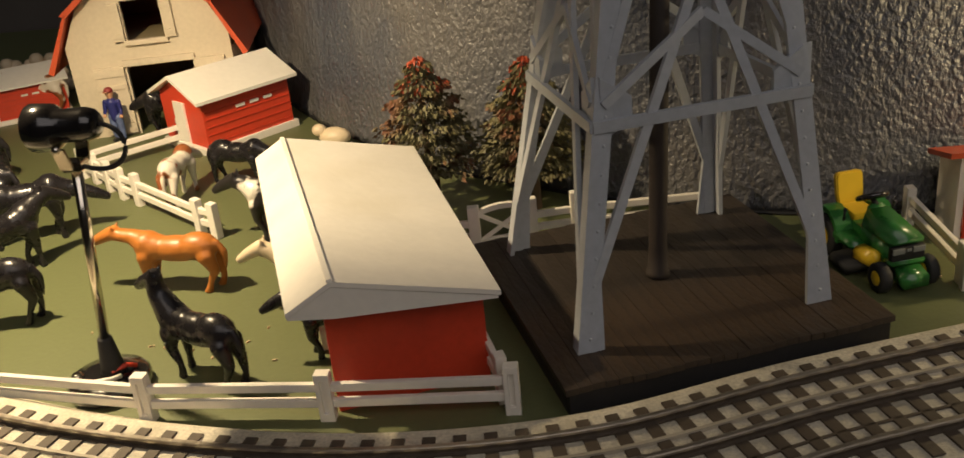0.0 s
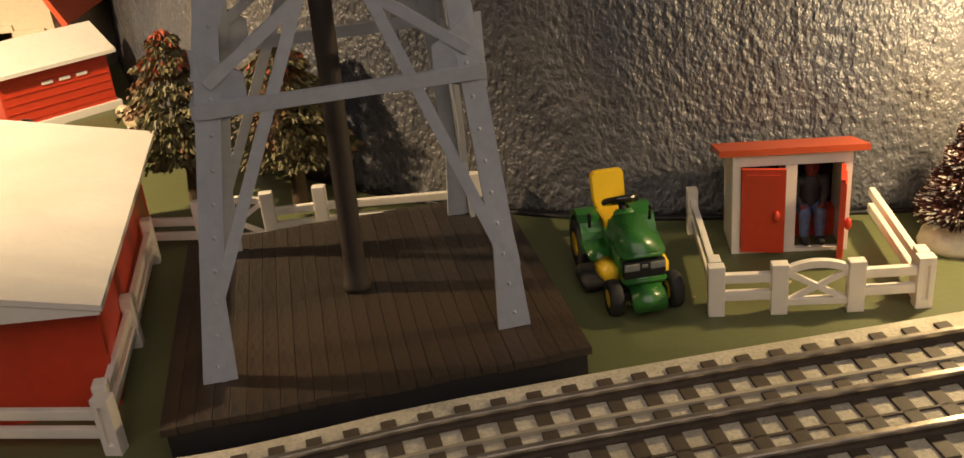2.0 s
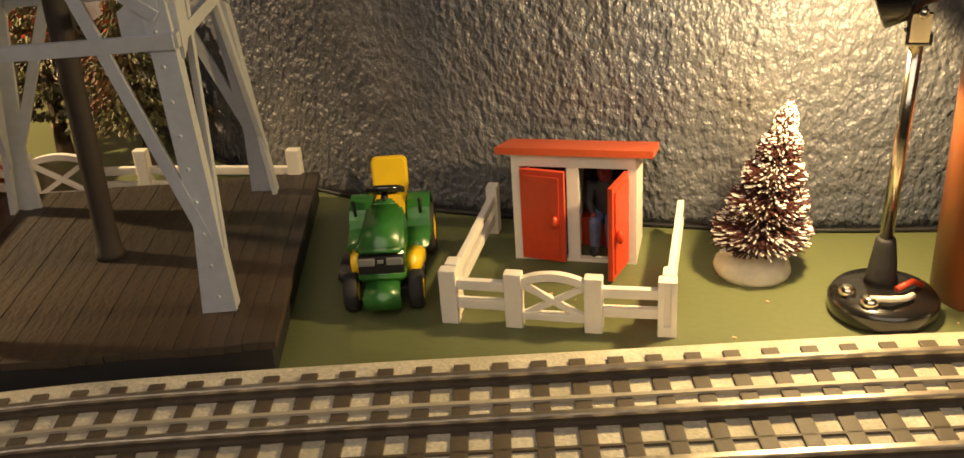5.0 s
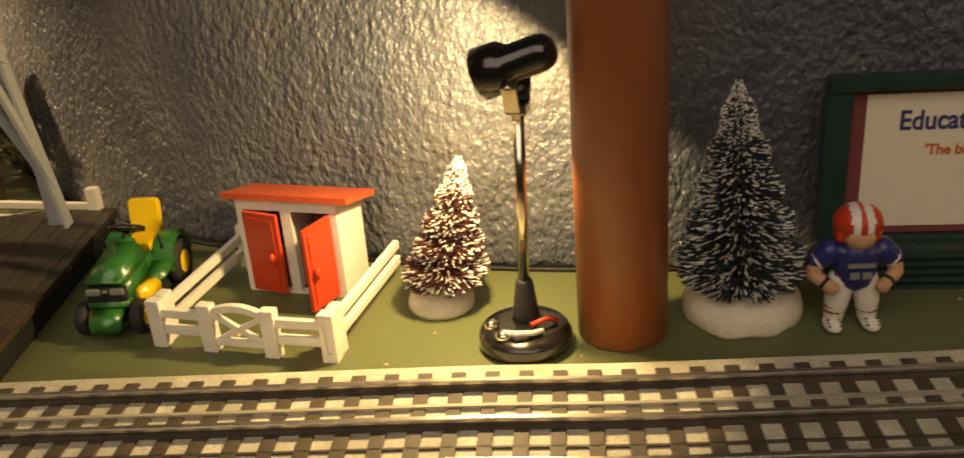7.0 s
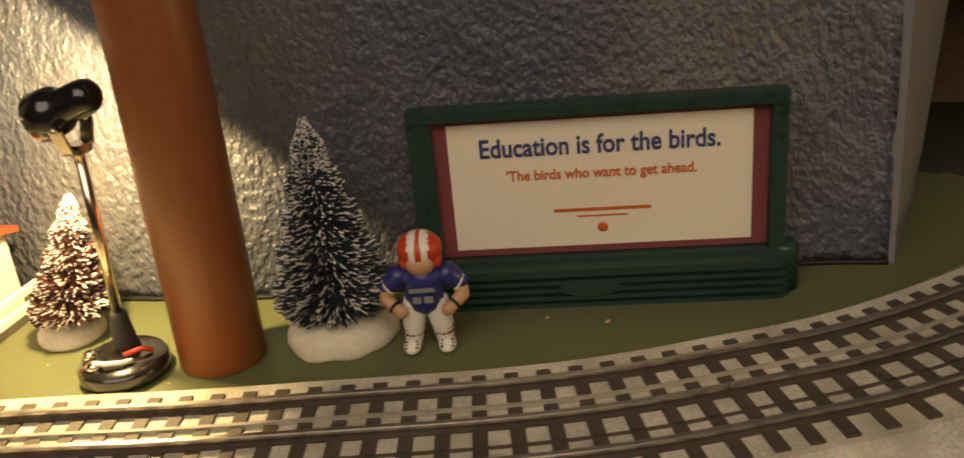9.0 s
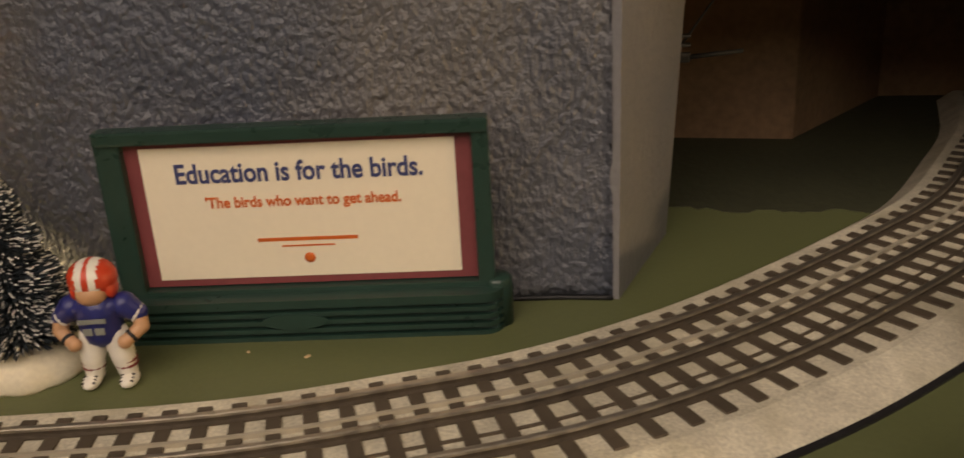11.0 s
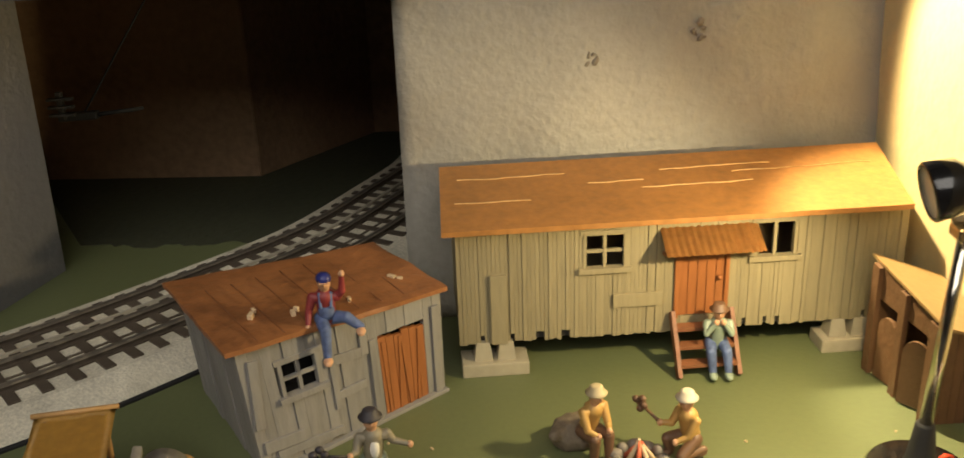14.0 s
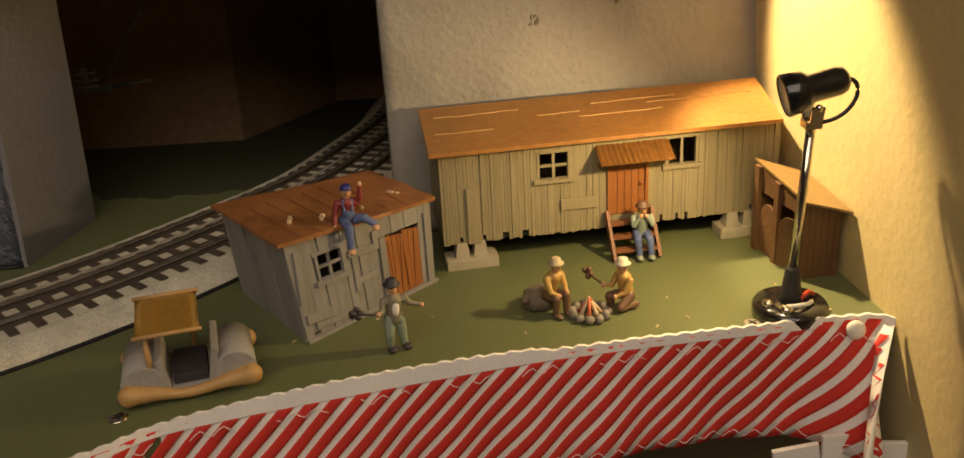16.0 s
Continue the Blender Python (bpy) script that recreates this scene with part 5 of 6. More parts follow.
# ---------------------------------------------------------------- the football player figure
def player():
    bm = B()
    for s in (-1, 1):
        bm_limb(bm, [(s * 0.42, 0, 2.0), (s * 0.55, -0.05, 1.2), (s * 0.62, 0, 0.45)], [0.52, 0.46, 0.36], 1)
        for z in (0.78, 0.98):
            bm_lathe(bm, [(0.40, z - 0.06), (0.44, z), (0.41, z + 0.06)], 16, (s * 0.6, 0, 0), None, 2)
        bm_ball(bm, (s * 0.7, -0.25, 0.26), (0.36, 0.62, 0.26), None, 1)
        for k in range(3):
            bm_box(bm, (s * 0.7, -0.35 - 0.16 * k, 0.47 - 0.05 * k), (0.5, 0.07, 0.06), None, 0, 5)
        bm_limb(bm, [(s * 0.95, 0, 3.2), (s * 1.4, 0.0, 2.85)], [0.5, 0.36], 0)
        bm_lathe(bm, [(0.36, -0.06), (0.39, 0), (0.36, 0.06)], 14, (s * 1.38, 0, 2.84), Vector((s * 0.8, 0, -0.5)).to_track_quat("Z", "Y").to_matrix(), 1)
        bm_limb(bm, [(s * 1.4, 0, 2.8), (s * 1.5, -0.15, 2.35), (s * 1.0, -0.5, 2.0)], [0.3, 0.27, 0.24], 3)
        bm_lathe(bm, [(0.26, -0.07), (0.29, 0), (0.26, 0.07)], 12, (s * 1.16, -0.4, 2.11), Vector((-s * 0.5, -0.35, -0.35)).to_track_quat("Z", "Y").to_matrix(), 5)
        bm_ball(bm, (s * 0.92, -0.55, 1.95), (0.27, 0.25, 0.27), None, 3)
    bm_ball(bm, (0, 0, 2.1), (0.85, 0.62, 0.5), None, 1)
    bm_limb(bm, [(0, 0, 2.35), (0, 0, 3.1)], [0.78, 0.85], 0)
    bm_ball(bm, (0, 0, 3.25), (1.15, 0.66, 0.45), None, 0)
    bm_ball(bm, (0, -0.36, 3.88), (0.58, 0.5, 0.48), None, 3)
    bm_ball(bm, (0, 0.02, 4.36), (0.88, 0.82, 0.71), None, 4, 44)
    bm_ball(bm, (0.62, 0.0, 3.95), (0.22, 0.5, 0.42), None, 4)
    bm_ball(bm, (-0.62, 0.0, 3.95), (0.22, 0.5, 0.42), None, 4)
    for f in bm.faces:
        c = f.calc_center_median()
        if f.material_index == 4 and c.z > 4.05 and 0.07 < abs(c.x) < 0.40:
            f.material_index = 1
    bm_box(bm, (0, -0.86, 2.98), (1.0, 0.06, 0.17), None, 0, 6)
    for x in (-0.22, 0.22):
        bm_box(bm, (x, -0.84, 2.56), (0.34, 0.06, 0.26), None, 0, 6)
    solid("football_player_figurine", bm, [NAVY, WHITE_PLASTIC, SHIRT_RED, SKIN, RED_PLASTIC, BLACK, LENS_GREY], at(40.64, 43.25, 0, 14) @ Matrix.Diagonal((0.9, 0.9, 0.9, 1)), "painted football player figurine in red helmet, blue jersey and white trousers", "figurine")


player()


# ---------------------------------------------------------------- the camp: bunkhouse
bk = thing("bunkhouse", at(79.0, 47.7, 0, 7.25), "weathered tan plank bunkhouse with a rust-orange roof, raised on piers", "bunkhouse", "camp buildings")
BL, BD, BZ0, BZ1 = 17.35, 4.3, 1.32, 5.95
BUNK_HOLES = [(4.85, 6.4, 4.08, 5.6), (11.4, 12.95, 4.15, 5.7), (8.45, 10.3, 1.9, 4.95)]
bm = B(); bm_box(bm, (BL / 2, BD / 2, BZ0 + 0.1), (BL - 0.2, BD - 0.2, 0.3)); part("floor_frame", bm, DARK, bk)
bm = B(); bm_box(bm, (BL / 2, BD - 0.15, 4.0), (BL, 0.3, 5.2)); part("back_wall", bm, TAN_WOOD, bk)
for x in (0.15, BL - 0.15):
    bm = B()
    bm_prism(bm, [(0.2, BZ0), (BD, BZ0), (BD, 6.75), (0.2, BZ1)], -0.12, 0.12, Matrix.Translation((x, 0, 0)) @ Matrix(((0, 0, 1, 0), (1, 0, 0, 0), (0, 1, 0, 0), (0, 0, 0, 1))))
    part("end_wall", bm, TAN_WOOD, bk)
bm = B()
y0, z0, y1, z1 = -0.8, 6.06, BD + 0.1, 6.84
RX = BL - 0.25
bm_hexa(bm, [(-0.5, y0, z0), (RX, y0, z0), (BL + 0.55, y1, z1), (-0.35, y1, z1)], [(-0.5, y0, z0 + 0.2), (RX, y0, z0 + 0.2), (BL + 0.55, y1, z1 + 0.2), (-0.35, y1, z1 + 0.2)])
roof = part("roof", bm, RUST_ROOF, bk, "rust-orange sheet roof with worn pale seams")
rnd = random.Random(5)
slope = (z1 - z0) / (y1 - y0)
for k, (xa, xb, yy) in enumerate(((0.3, 4.6, 3.1), (5.4, 7.6, 2.3), (7.4, 11.8, 1.7), (11.2, 16.9, 2.6), (8.4, 12.9, 3.1), (0.1, 3.0, 1.2))):
    bm = B()
    n = 14
    pts = []
    for j in range(n + 1):
        x = xa + (xb - xa) * j / n
        y = yy + 0.10 * noise.noise(Vector((x * 0.9, k * 3.1, 0))) + 0.02 * (x - xa)
        pts.append((x, y, z0 + 0.205 + slope * (y - y0)))
    for a, b in zip(pts, pts[1:]):
        w = 0.006 + 0.02 * rnd.random()
        bm_hexa(bm, [(a[0], a[1] - w, a[2] - 0.02), (b[0], b[1] - w, b[2] - 0.02), (b[0], b[1] + w, b[2] - 0.02), (a[0], a[1] + w, a[2] - 0.02)], [(a[0], a[1] - w, a[2] + 0.03), (b[0], b[1] - w, b[2] + 0.03), (b[0], b[1] + w, b[2] + 0.03), (a[0], a[1] + w, a[2] + 0.03)])
    part("roof_seam", bm, SEAM, roof)


def window(parent, x0, x1, z0, z1, y, cols, rows, mat, depth=0.25):
    """A framed window with bars, open behind, in a wall that looks towards -y."""
    bm = B()
    fw = 0.14
    for c, s in ((((x0 + x1) / 2, y, z1), (x1 - x0 + 0.34, depth, fw * 1.4)), (((x0 + x1) / 2, y - 0.06, z0), (x1 - x0 + 0.5, depth + 0.12, fw * 1.5)), ((x0, y, (z0 + z1) / 2), (fw, depth, z1 - z0)), ((x1, y, (z0 + z1) / 2), (fw, depth, z1 - z0))):
        bm_box(bm, c, s, None, 0.02)
    w = part("window", bm, mat, parent)
    for k in range(1, cols):
        bm = B(); bm_box(bm, (x0 + (x1 - x0) * k / cols, y + 0.02, (z0 + z1) / 2), (0.13, 0.12, z1 - z0)); part("bar", bm, mat, w)
    for k in range(1, rows):
        bm = B(); bm_box(bm, ((x0 + x1) / 2, y + 0.025, z0 + (z1 - z0) * k / rows), (x1 - x0, 0.1, 0.13)); part("bar", bm, mat, w)


window(bk, *BUNK_HOLES[0], -0.02, 2, 2, TAN_WOOD)
window(bk, *BUNK_HOLES[1], -0.02, 2, 1, TAN_WOOD)
bm = B(); bm_box(bm, (9.37, 0.05, 3.42), (1.75, 0.22, 3.0), None, 0.03)
for k in range(5):
    bm_box(bm, (8.65 + 0.36 * k, -0.07, 3.42), (0.3, 0.06, 2.95))
d = part("door", bm, DOOR_ORANGE, bk, "rust-orange plank door")
bm = B(); bm_ball(bm, (10.05, -0.2, 3.5), (0.1, 0.12, 0.1)); part("door_knob", bm, DOOR_ORANGE, d)
for x in (8.4, 10.35):
    bm = B(); bm_box(bm, (x, -0.08, 3.4), (0.16, 0.25, 3.1), None, 0.02); part("door_post", bm, DOOR_ORANGE, bk)
aw = B()
cols = []
for k in range(29):
    x, z = 7.7 + 0.133 * k, 0.05 * (k % 2)
    cols.append([aw.verts.new((x, -1.35, 4.95 + z)), aw.verts.new((x, 0.0, 5.66 + z))])
for p, q in zip(cols, cols[1:]):
    aw.faces.new((p[0], q[0], q[1], p[1]))
bmesh.ops.solidify(aw, geom=aw.faces[:], thickness=0.09)
part("awning", aw, RUST_ROOF, bk, "corrugated rust-orange awning")
for x in (7.9, 11.3):
    bm = B(); strut(bm, (x, -1.1, 4.95), (x, -0.05, 4.6), 0.16, 0.14, (1, 0, 0)); part("awning_bracket", bm, DOOR_ORANGE, bk)
bm = B(); bm_box(bm, (1.55, -0.16, 2.7), (0.62, 0.14, 2.9), None, 0.02); part("patch_board", bm, TAN_WOOD, bk)
bm = B(); bm_box(bm, (6.9, -0.14, 2.75), (1.9, 0.12, 0.55), None, 0.02); part("patch_board", bm, TAN_WOOD, bk)
for x, w in ((1.35, 2.6), (15.4, 2.3)):
    pier = thing("foundation_pier", at(79.0 + x * 0.992, 47.75 + x * 0.127, 0, 7.25), "tan concrete pier with two pads under the bunkhouse", "pier", "bunkhouse piers")
    bm = B(); bm_box(bm, (0, 0.1, 0.28), (w, 1.3, 0.56), None, 0.08); part("footing", bm, CONCRETE, pier)
    for dx in (-0.45, 0.45):
        bm = B(); bm_hexa(bm, [(dx - 0.36, -0.3, 0.55), (dx + 0.36, -0.3, 0.55), (dx + 0.36, 0.5, 0.55), (dx - 0.36, 0.5, 0.55)], [(dx - 0.26, -0.2, 1.30), (dx + 0.26, -0.2, 1.30), (dx + 0.26, 0.4, 1.30), (dx - 0.26, 0.4, 1.30)]); part("pad", bm, CONCRETE, pier)
st = thing("wooden_steps", at(88.35, 48.7, 0, 7.25), "wooden steps to the bunkhouse door, rust-brown with shade painted in", "steps")
for x in (-1.15, 1.15):
    bm = B(); strut(bm, (x, -1.5, 0.05), (x, 0.0, 2.15), 0.42, 0.16, (1, 0, 0)); part("stringer", bm, SHADE_JOINT_BROWN, st)
for k in range(3):
    bm = B(); bm_box(bm, (0, -1.2 + 0.45 * k, 0.5 + 0.55 * k), (2.2, 0.5, 0.14), None, 0.02); part("tread", bm, SHADE_JOINT_BROWN, st)

# ---------------------------------------------------------------- the shack
FA, FB = Vector((72.9, 41.0, 0)), Vector((78.42, 46.5, 0))
sa = math.degrees(math.atan2(FB.y - FA.y, FB.x - FA.x))
sk = thing("tool_shack", at(FA.x, FA.y, 0, sa), "weathered grey plank shack with a rust-brown slab roof", "shack", "camp buildings")
SL, SD, SKEW = (FB - FA).length, 6.5, 0.18
ZL, ZR = 4.6, 4.1
bm = B()
bm_hexa(bm, [(SKEW * SD, SD - 0.3, 0), (SL, 4.0, 0), (SL, 4.3, 0), (SKEW * SD, SD, 0)], [(SKEW * SD, SD - 0.3, 4.5), (SL, 4.0, 4.4), (SL, 4.3, 4.4), (SKEW * SD, SD, 4.5)])
part("back_wall", bm, GREY_WOOD, sk)
bm = B()
bm_hexa(bm, [(SL - 0.25, 0.2, 0), (SL, 0.2, 0), (SL, 4.3, 0), (SL - 0.25, 4.3, 0)], [(SL - 0.25, 0.2, ZR), (SL, 0.2, ZR), (SL, 4.3, 4.4), (SL - 0.25, 4.3, 4.4)])
part("end_wall", bm, GREY_WOOD, sk)
bm = B()
corners = [(-0.62, 0.28, 4.58), (SL + 0.25, -0.25, 4.12), (SL + 0.38, 4.45, 4.5), (0.38, SD + 0.3, 4.6)]
bm_hexa(bm, corners, [(x, y, z + 0.17) for x, y, z in corners])
bmesh.ops.subdivide_edges(bm, edges=bm.edges[:], cuts=7, use_grid_fill=True)
for v in bm.verts:
    v.co += Vector((0.10 * noise.noise(v.co * 1.3), 0.10 * noise.noise(v.co * 1.3 + Vector((5, 0, 0))), 0.06 * noise.noise(v.co * 0.8)))
rf = part("roof", bm, SHACK_ROOF, sk, "warped rust-brown roof with chipped edges")
for k in range(7):
    x = 0.55 + 0.98 * k
    bm = B()
    pts = [(x + 0.06 * j, 0.25 + 4.2 * j / 8 + 0.25 * (1 - k / 7) * j / 8, 0) for j in range(9)]
    bm_tube(bm, [(px, py, 4.775 - 0.058 * px + 0.045 * py + 0.05 * noise.noise(Vector((px, py, 2)))) for px, py, pz in pts], 0.022, 5)
    part("roof_joint", bm, SHADE_JOINT_BROWN, rf)
for x, y, w in ((1.3, 2.0, 0.34), (1.55, 2.25, 0.22), (2.5, 1.3, 0.3), (2.75, 1.5, 0.2), (6.9, 1.6, 0.34), (7.05, 1.3, 0.22), (4.6, 1.0, 0.22)):
    bm = B(); bm_box(bm, (x, y, 4.78 - 0.055 * x + 0.04 * y), (w, w * 0.55, 0.2), Matrix.Rotation(x * 3, 3, "Z"), 0.05); part("roof_chip", bm, WORN_EDGE, rf)
SHACK_HOLES = [(1.32, 2.68, 2.35, 3.68), (5.05, 7.05, 0.0, 3.3)]
window(sk, *SHACK_HOLES[0], -0.02, 2, 2, GREY_WOOD)
# near-black panels paint the unlit inside behind window and door
bm = B(); bm_box(bm, (2.0, 1.0, 2.6), (3.2, 0.2, 3.4)); bm_box(bm, (6.0, 0.9, 1.7), (2.4, 0.2, 3.3)); part("dark_lining", bm, DARK, sk)
d = None
for k in range(6):
    bm = B()
    x = 5.1 + 0.325 * k
    top = 3.18 - 0.06 * (k % 3)
    bm_hexa(bm, [(x, -0.06, 0.06), (x + 0.30, -0.06, 0.06), (x + 0.30, 0.1, 0.06), (x, 0.1, 0.06)], [(x - 0.02, -0.06, top), (x + 0.28, -0.06, top), (x + 0.28, 0.1, top), (x - 0.02, 0.1, top)])
    if d is None:
        d = part("door", bm, DOOR_ORANGE, sk, "rust-orange plank door")
    else:
        part("plank", bm, DOOR_ORANGE, d)
for k, (xa, xb) in enumerate(((5.3, 5.22), (5.75, 5.95), (6.2, 6.02), (6.55, 6.75))):
    bm = B(); strut(bm, (xa, -0.08, 0.15), (xb, -0.08, 3.0), 0.09, 0.05 + 0.005 * k, (0, 1, 0)); part("batten", bm, DOOR_ORANGE, d)
bm = B(); bm_box(bm, (SL / 2, -0.1, 0.07), (SL + 0.1, 0.4, 0.14), None, 0.04); part("sill_beam", bm, GREY_WOOD, sk)
for x, z, w, h, tilt in ((0.95, 0.95, 1.5, 0.42, 4), (1.9, 0.5, 2.6, 0.3, 3), (3.7, 1.75, 1.3, 0.32, -3), (3.6, 3.05, 1.4, 0.36, 4), (0.35, 2.9, 0.34, 2.4, 6), (3.15, 2.5, 0.22, 2.5, 0), (4.45, 3.3, 0.3, 0.9, 0), (4.75, 1.7, 0.26, 3.2, 1), (7.45, 1.9, 0.3, 3.6, 0)):
    bm = B(); bm_box(bm, (x, -0.15, z), (w, 0.11, h), Matrix.Rotation(radians(tilt), 3, "Y"), 0.03); part("patch_board", bm, GREY_WOOD, sk)

# ---------------------------------------------------------------- the brown hut by the wall
HA, HB, HC, HE = Vector((95.5, 43.95, 0)), Vector((97.35, 44.15, 0)), Vector((94.6, 47.95, 0)), Vector((96.85, 48.2, 0))
ht = thing("privy_hut", at(HA.x, HA.y), "brown plank hut with a tan slanted roof against the cream wall", "hut", "camp buildings")


def hut_wall(name, a, b, t, za, zb, mat, foot=0.0, label="", host=None):
    """An upright slab between two corners of the hut, t thick towards its inside."""
    n = (b - a).cross(Vector((0, 0, 1))).normalized() * -t
    bm = B()
    bm_hexa(bm, [p - HA + Vector((0, 0, foot)) for p in (a, b, b + n, a + n)], [p - HA + Vector((0, 0, z)) for p, z in ((a, za), (b, zb), (b + n, zb), (a + n, za))])
    return part(name, bm, mat, host or ht, label)


for k in range(6):
    u, v = k / 6 + 0.006, (k + 1) / 6 - 0.006
    hut_wall("plank", HA.lerp(HB, u), HA.lerp(HB, v), 0.14 + 0.01 * (k % 2), 3.85 - 0.48 * u, 3.85 - 0.48 * v, HUT_BROWN)
hut_wall("back_wall", HB, HE, 0.15, 3.35, 3.55, HUT_BROWN)
hut_wall("far_wall", HE, HC, 0.15, 3.55, 4.4, HUT_BROWN)
for u, w in ((0.0, 0.1), (0.46, 0.09), (0.9, 0.1)):
    z = 3.82 + 0.6 * u
    hut_wall("front_post", HC.lerp(HA, 1 - u), HC.lerp(HA, 1 - u - w), 0.2, z, z + 0.6 * w, HUT_BROWN)
hut_wall("lintel", HC.lerp(HA, 0.0), HC.lerp(HA, 1.0), 0.12, 4.42, 3.85, HUT_BROWN, foot=3.1)
ax = (HC - HA).normalized()
for u, swing in ((0.28, 0.55), (0.72, 0.1)):
    bm = B()
    arch = [(-0.5, 0.1), (0.5, 0.1), (0.5, 2.1)] + [(0.5 * math.cos(q), 2.1 + 0.55 * math.sin(q)) for q in [math.pi * k / 8 for k in range(1, 8)]] + [(-0.5, 2.1)]
    c = (HC - HA) * u
    m4 = Matrix.Translation(c) @ Matrix.Rotation(math.atan2(ax.y, ax.x) + swing, 4, "Z") @ Matrix.Rotation(radians(90), 4, "X")
    bm_prism(bm, arch, -0.07, 0.07, m4)
    d = part("arched_door", bm, HUT_BROWN, ht)
    bm = B(); bm_prism(bm, [(-0.4, 1.5), (0.4, 1.25), (0.4, 1.4), (-0.4, 1.65)], 0.06, 0.14, m4); part("door_batten", bm, HUT_BROWN, d)
bm = B()
mid = (HA + HB + HC + HE) / 4
c4 = [p - HA + Vector((0, 0, z)) for p, z in ((Vector((95.4, 43.5, 0)), 3.93), (Vector((97.55, 43.4, 0)), 3.36), (Vector((97.1, 48.4, 0)), 3.58), (Vector((94.5, 48.4, 0)), 4.5))]
bm_hexa(bm, c4, [p + Vector((0, 0, 0.11)) for p in c4]); part("roof", bm, HUT_ROOF, ht, "tan slanted slab roof")

# ---------------------------------------------------------------- the stone-roller toy car
cr = thing("stone_roller_car", at(68.45, 38.5, 0, 14), "toy stone-age car with grey rollers, tan frame and ochre canopy", "toy car")
for x in (-1.95, 2.05):
    bm = B()
    bm_rod(bm, (x, -1.55, 0.95), (x, 1.55, 0.95), 0.92, 0.9, 20)
    for v in bm.verts:
        v.co += Vector((0.05, 0, 0.05)) * noise.noise(v.co * 1.5)
    part("stone_roller", bm, STONE_GREY, cr)
for s in (-1, 1):
    bm = B()
    n = 12
    xs = [-2.55 + 5.2 * k / n for k in range(n + 1)]
    bm_limb(bm, [(x, s * 1.74, 0.74 - 0.36 * math.exp(-(x / 1.5) ** 2)) for x in xs], [0.24 + 0.26 * (abs(x) / 2.6) ** 2.2 for x in xs], 0, 12)
    for x, dz in ((-2.68, 0.16), (-2.62, -0.2), (2.74, 0.15), (2.7, -0.2)):
        bm_ball(bm, (x, s * 1.76, 0.72 + dz), (0.3, 0.34, 0.29), None, 0, 10)
    part("side_log", bm, TAN_TOY, cr)
for x, z, h, mat in ((-1.05, 1.3, 1.5, STONE_GREY), (1.15, 1.35, 1.7, STONE_GREY)):
    bm = B(); bm_box(bm, (x, 0, z), (0.35, 2.9, h), Matrix.Rotation(radians(-10 if x < 0 else 10), 3, "Y"), 0.12); part("seat_back", bm, mat, cr)
bm = B(); bm_box(bm, (0, 0, 0.45), (2.6, 3.0, 0.3), None, 0.08); part("floor_pan", bm, STONE_GREY, cr)
bm = B(); bm_box(bm, (0.1, 0.0, 0.85), (1.5, 2.5, 0.5), None, 0.1); part("bench", bm, DARK_CLOTH, cr, "black bench seat")
for x, y in ((-1.55, -1.35), (-1.55, 1.35), (0.35, 1.35), (0.35, -1.35)):
    if (x, y) != (0.35, -1.35):
        bm = B(); bm_rod(bm, (x, y, 0.8), (x + 0.05, y, 3.6 + 0.125 * y), 0.13, 0.11, 8); part("canopy_post", bm, TAN_TOY, cr)
bm = B()
nx, ny = 8, 8
gv = [[bm.verts.new((-1.9 + 2.7 * i / nx, -1.6 + 3.2 * j / ny, 3.42 + 0.4 * j / ny - 0.08 * math.sin(math.pi * j / ny) + 0.05 * noise.noise(Vector((i * 0.5, j * 0.5, 0))))) for j in range(ny + 1)] for i in range(nx + 1)]
for i in range(nx):
    for j in range(ny):
        bm.faces.new((gv[i][j], gv[i + 1][j], gv[i + 1][j + 1], gv[i][j + 1])).smooth = True
bmesh.ops.solidify(bm, geom=bm.faces[:], thickness=0.14)
part("canopy", bm, CANOPY, cr, "ochre hide canopy")
for y, z in ((-1.6, 3.45), (1.6, 3.85)):
    bm = B(); bm_rod(bm, (-2.0, y, z), (0.9, y, z), 0.11, 0.10, 8); part("canopy_pole", bm, TAN_TOY, cr)
cr.scale = (0.9, 0.9, 0.86)

# ---------------------------------------------------------------- campfire and figures
cf = thing("campfire", at(85.35, 41.7), "ring of grey stones round a small red painted fire", "campfire")
rnd = random.Random(9)
for k in range(11):
    a = 2 * math.pi * k / 11
    bm = B(); bm_ball(bm, (0.78 * math.cos(a), 0.78 * math.sin(a), 0.2), (rnd.uniform(.2, .3), rnd.uniform(.2, .28), rnd.uniform(.18, .28)), Matrix.Rotation(rnd.uniform(0, 3), 3, "Z"), 0, 8); part("stone", bm, SOOTY_STONE, cf)
for k in range(7):
    a = 2 * math.pi * k / 7
    bm = B(); bm_rod(bm, (0.5 * math.cos(a), 0.5 * math.sin(a), 0.12), (0.08 * math.cos(a), 0.08 * math.sin(a), 0.75 + 0.08 * (k % 3)), 0.12, 0.05, 7); part("stick", bm, FLAME if k % 2 else WORN_EDGE, cf)


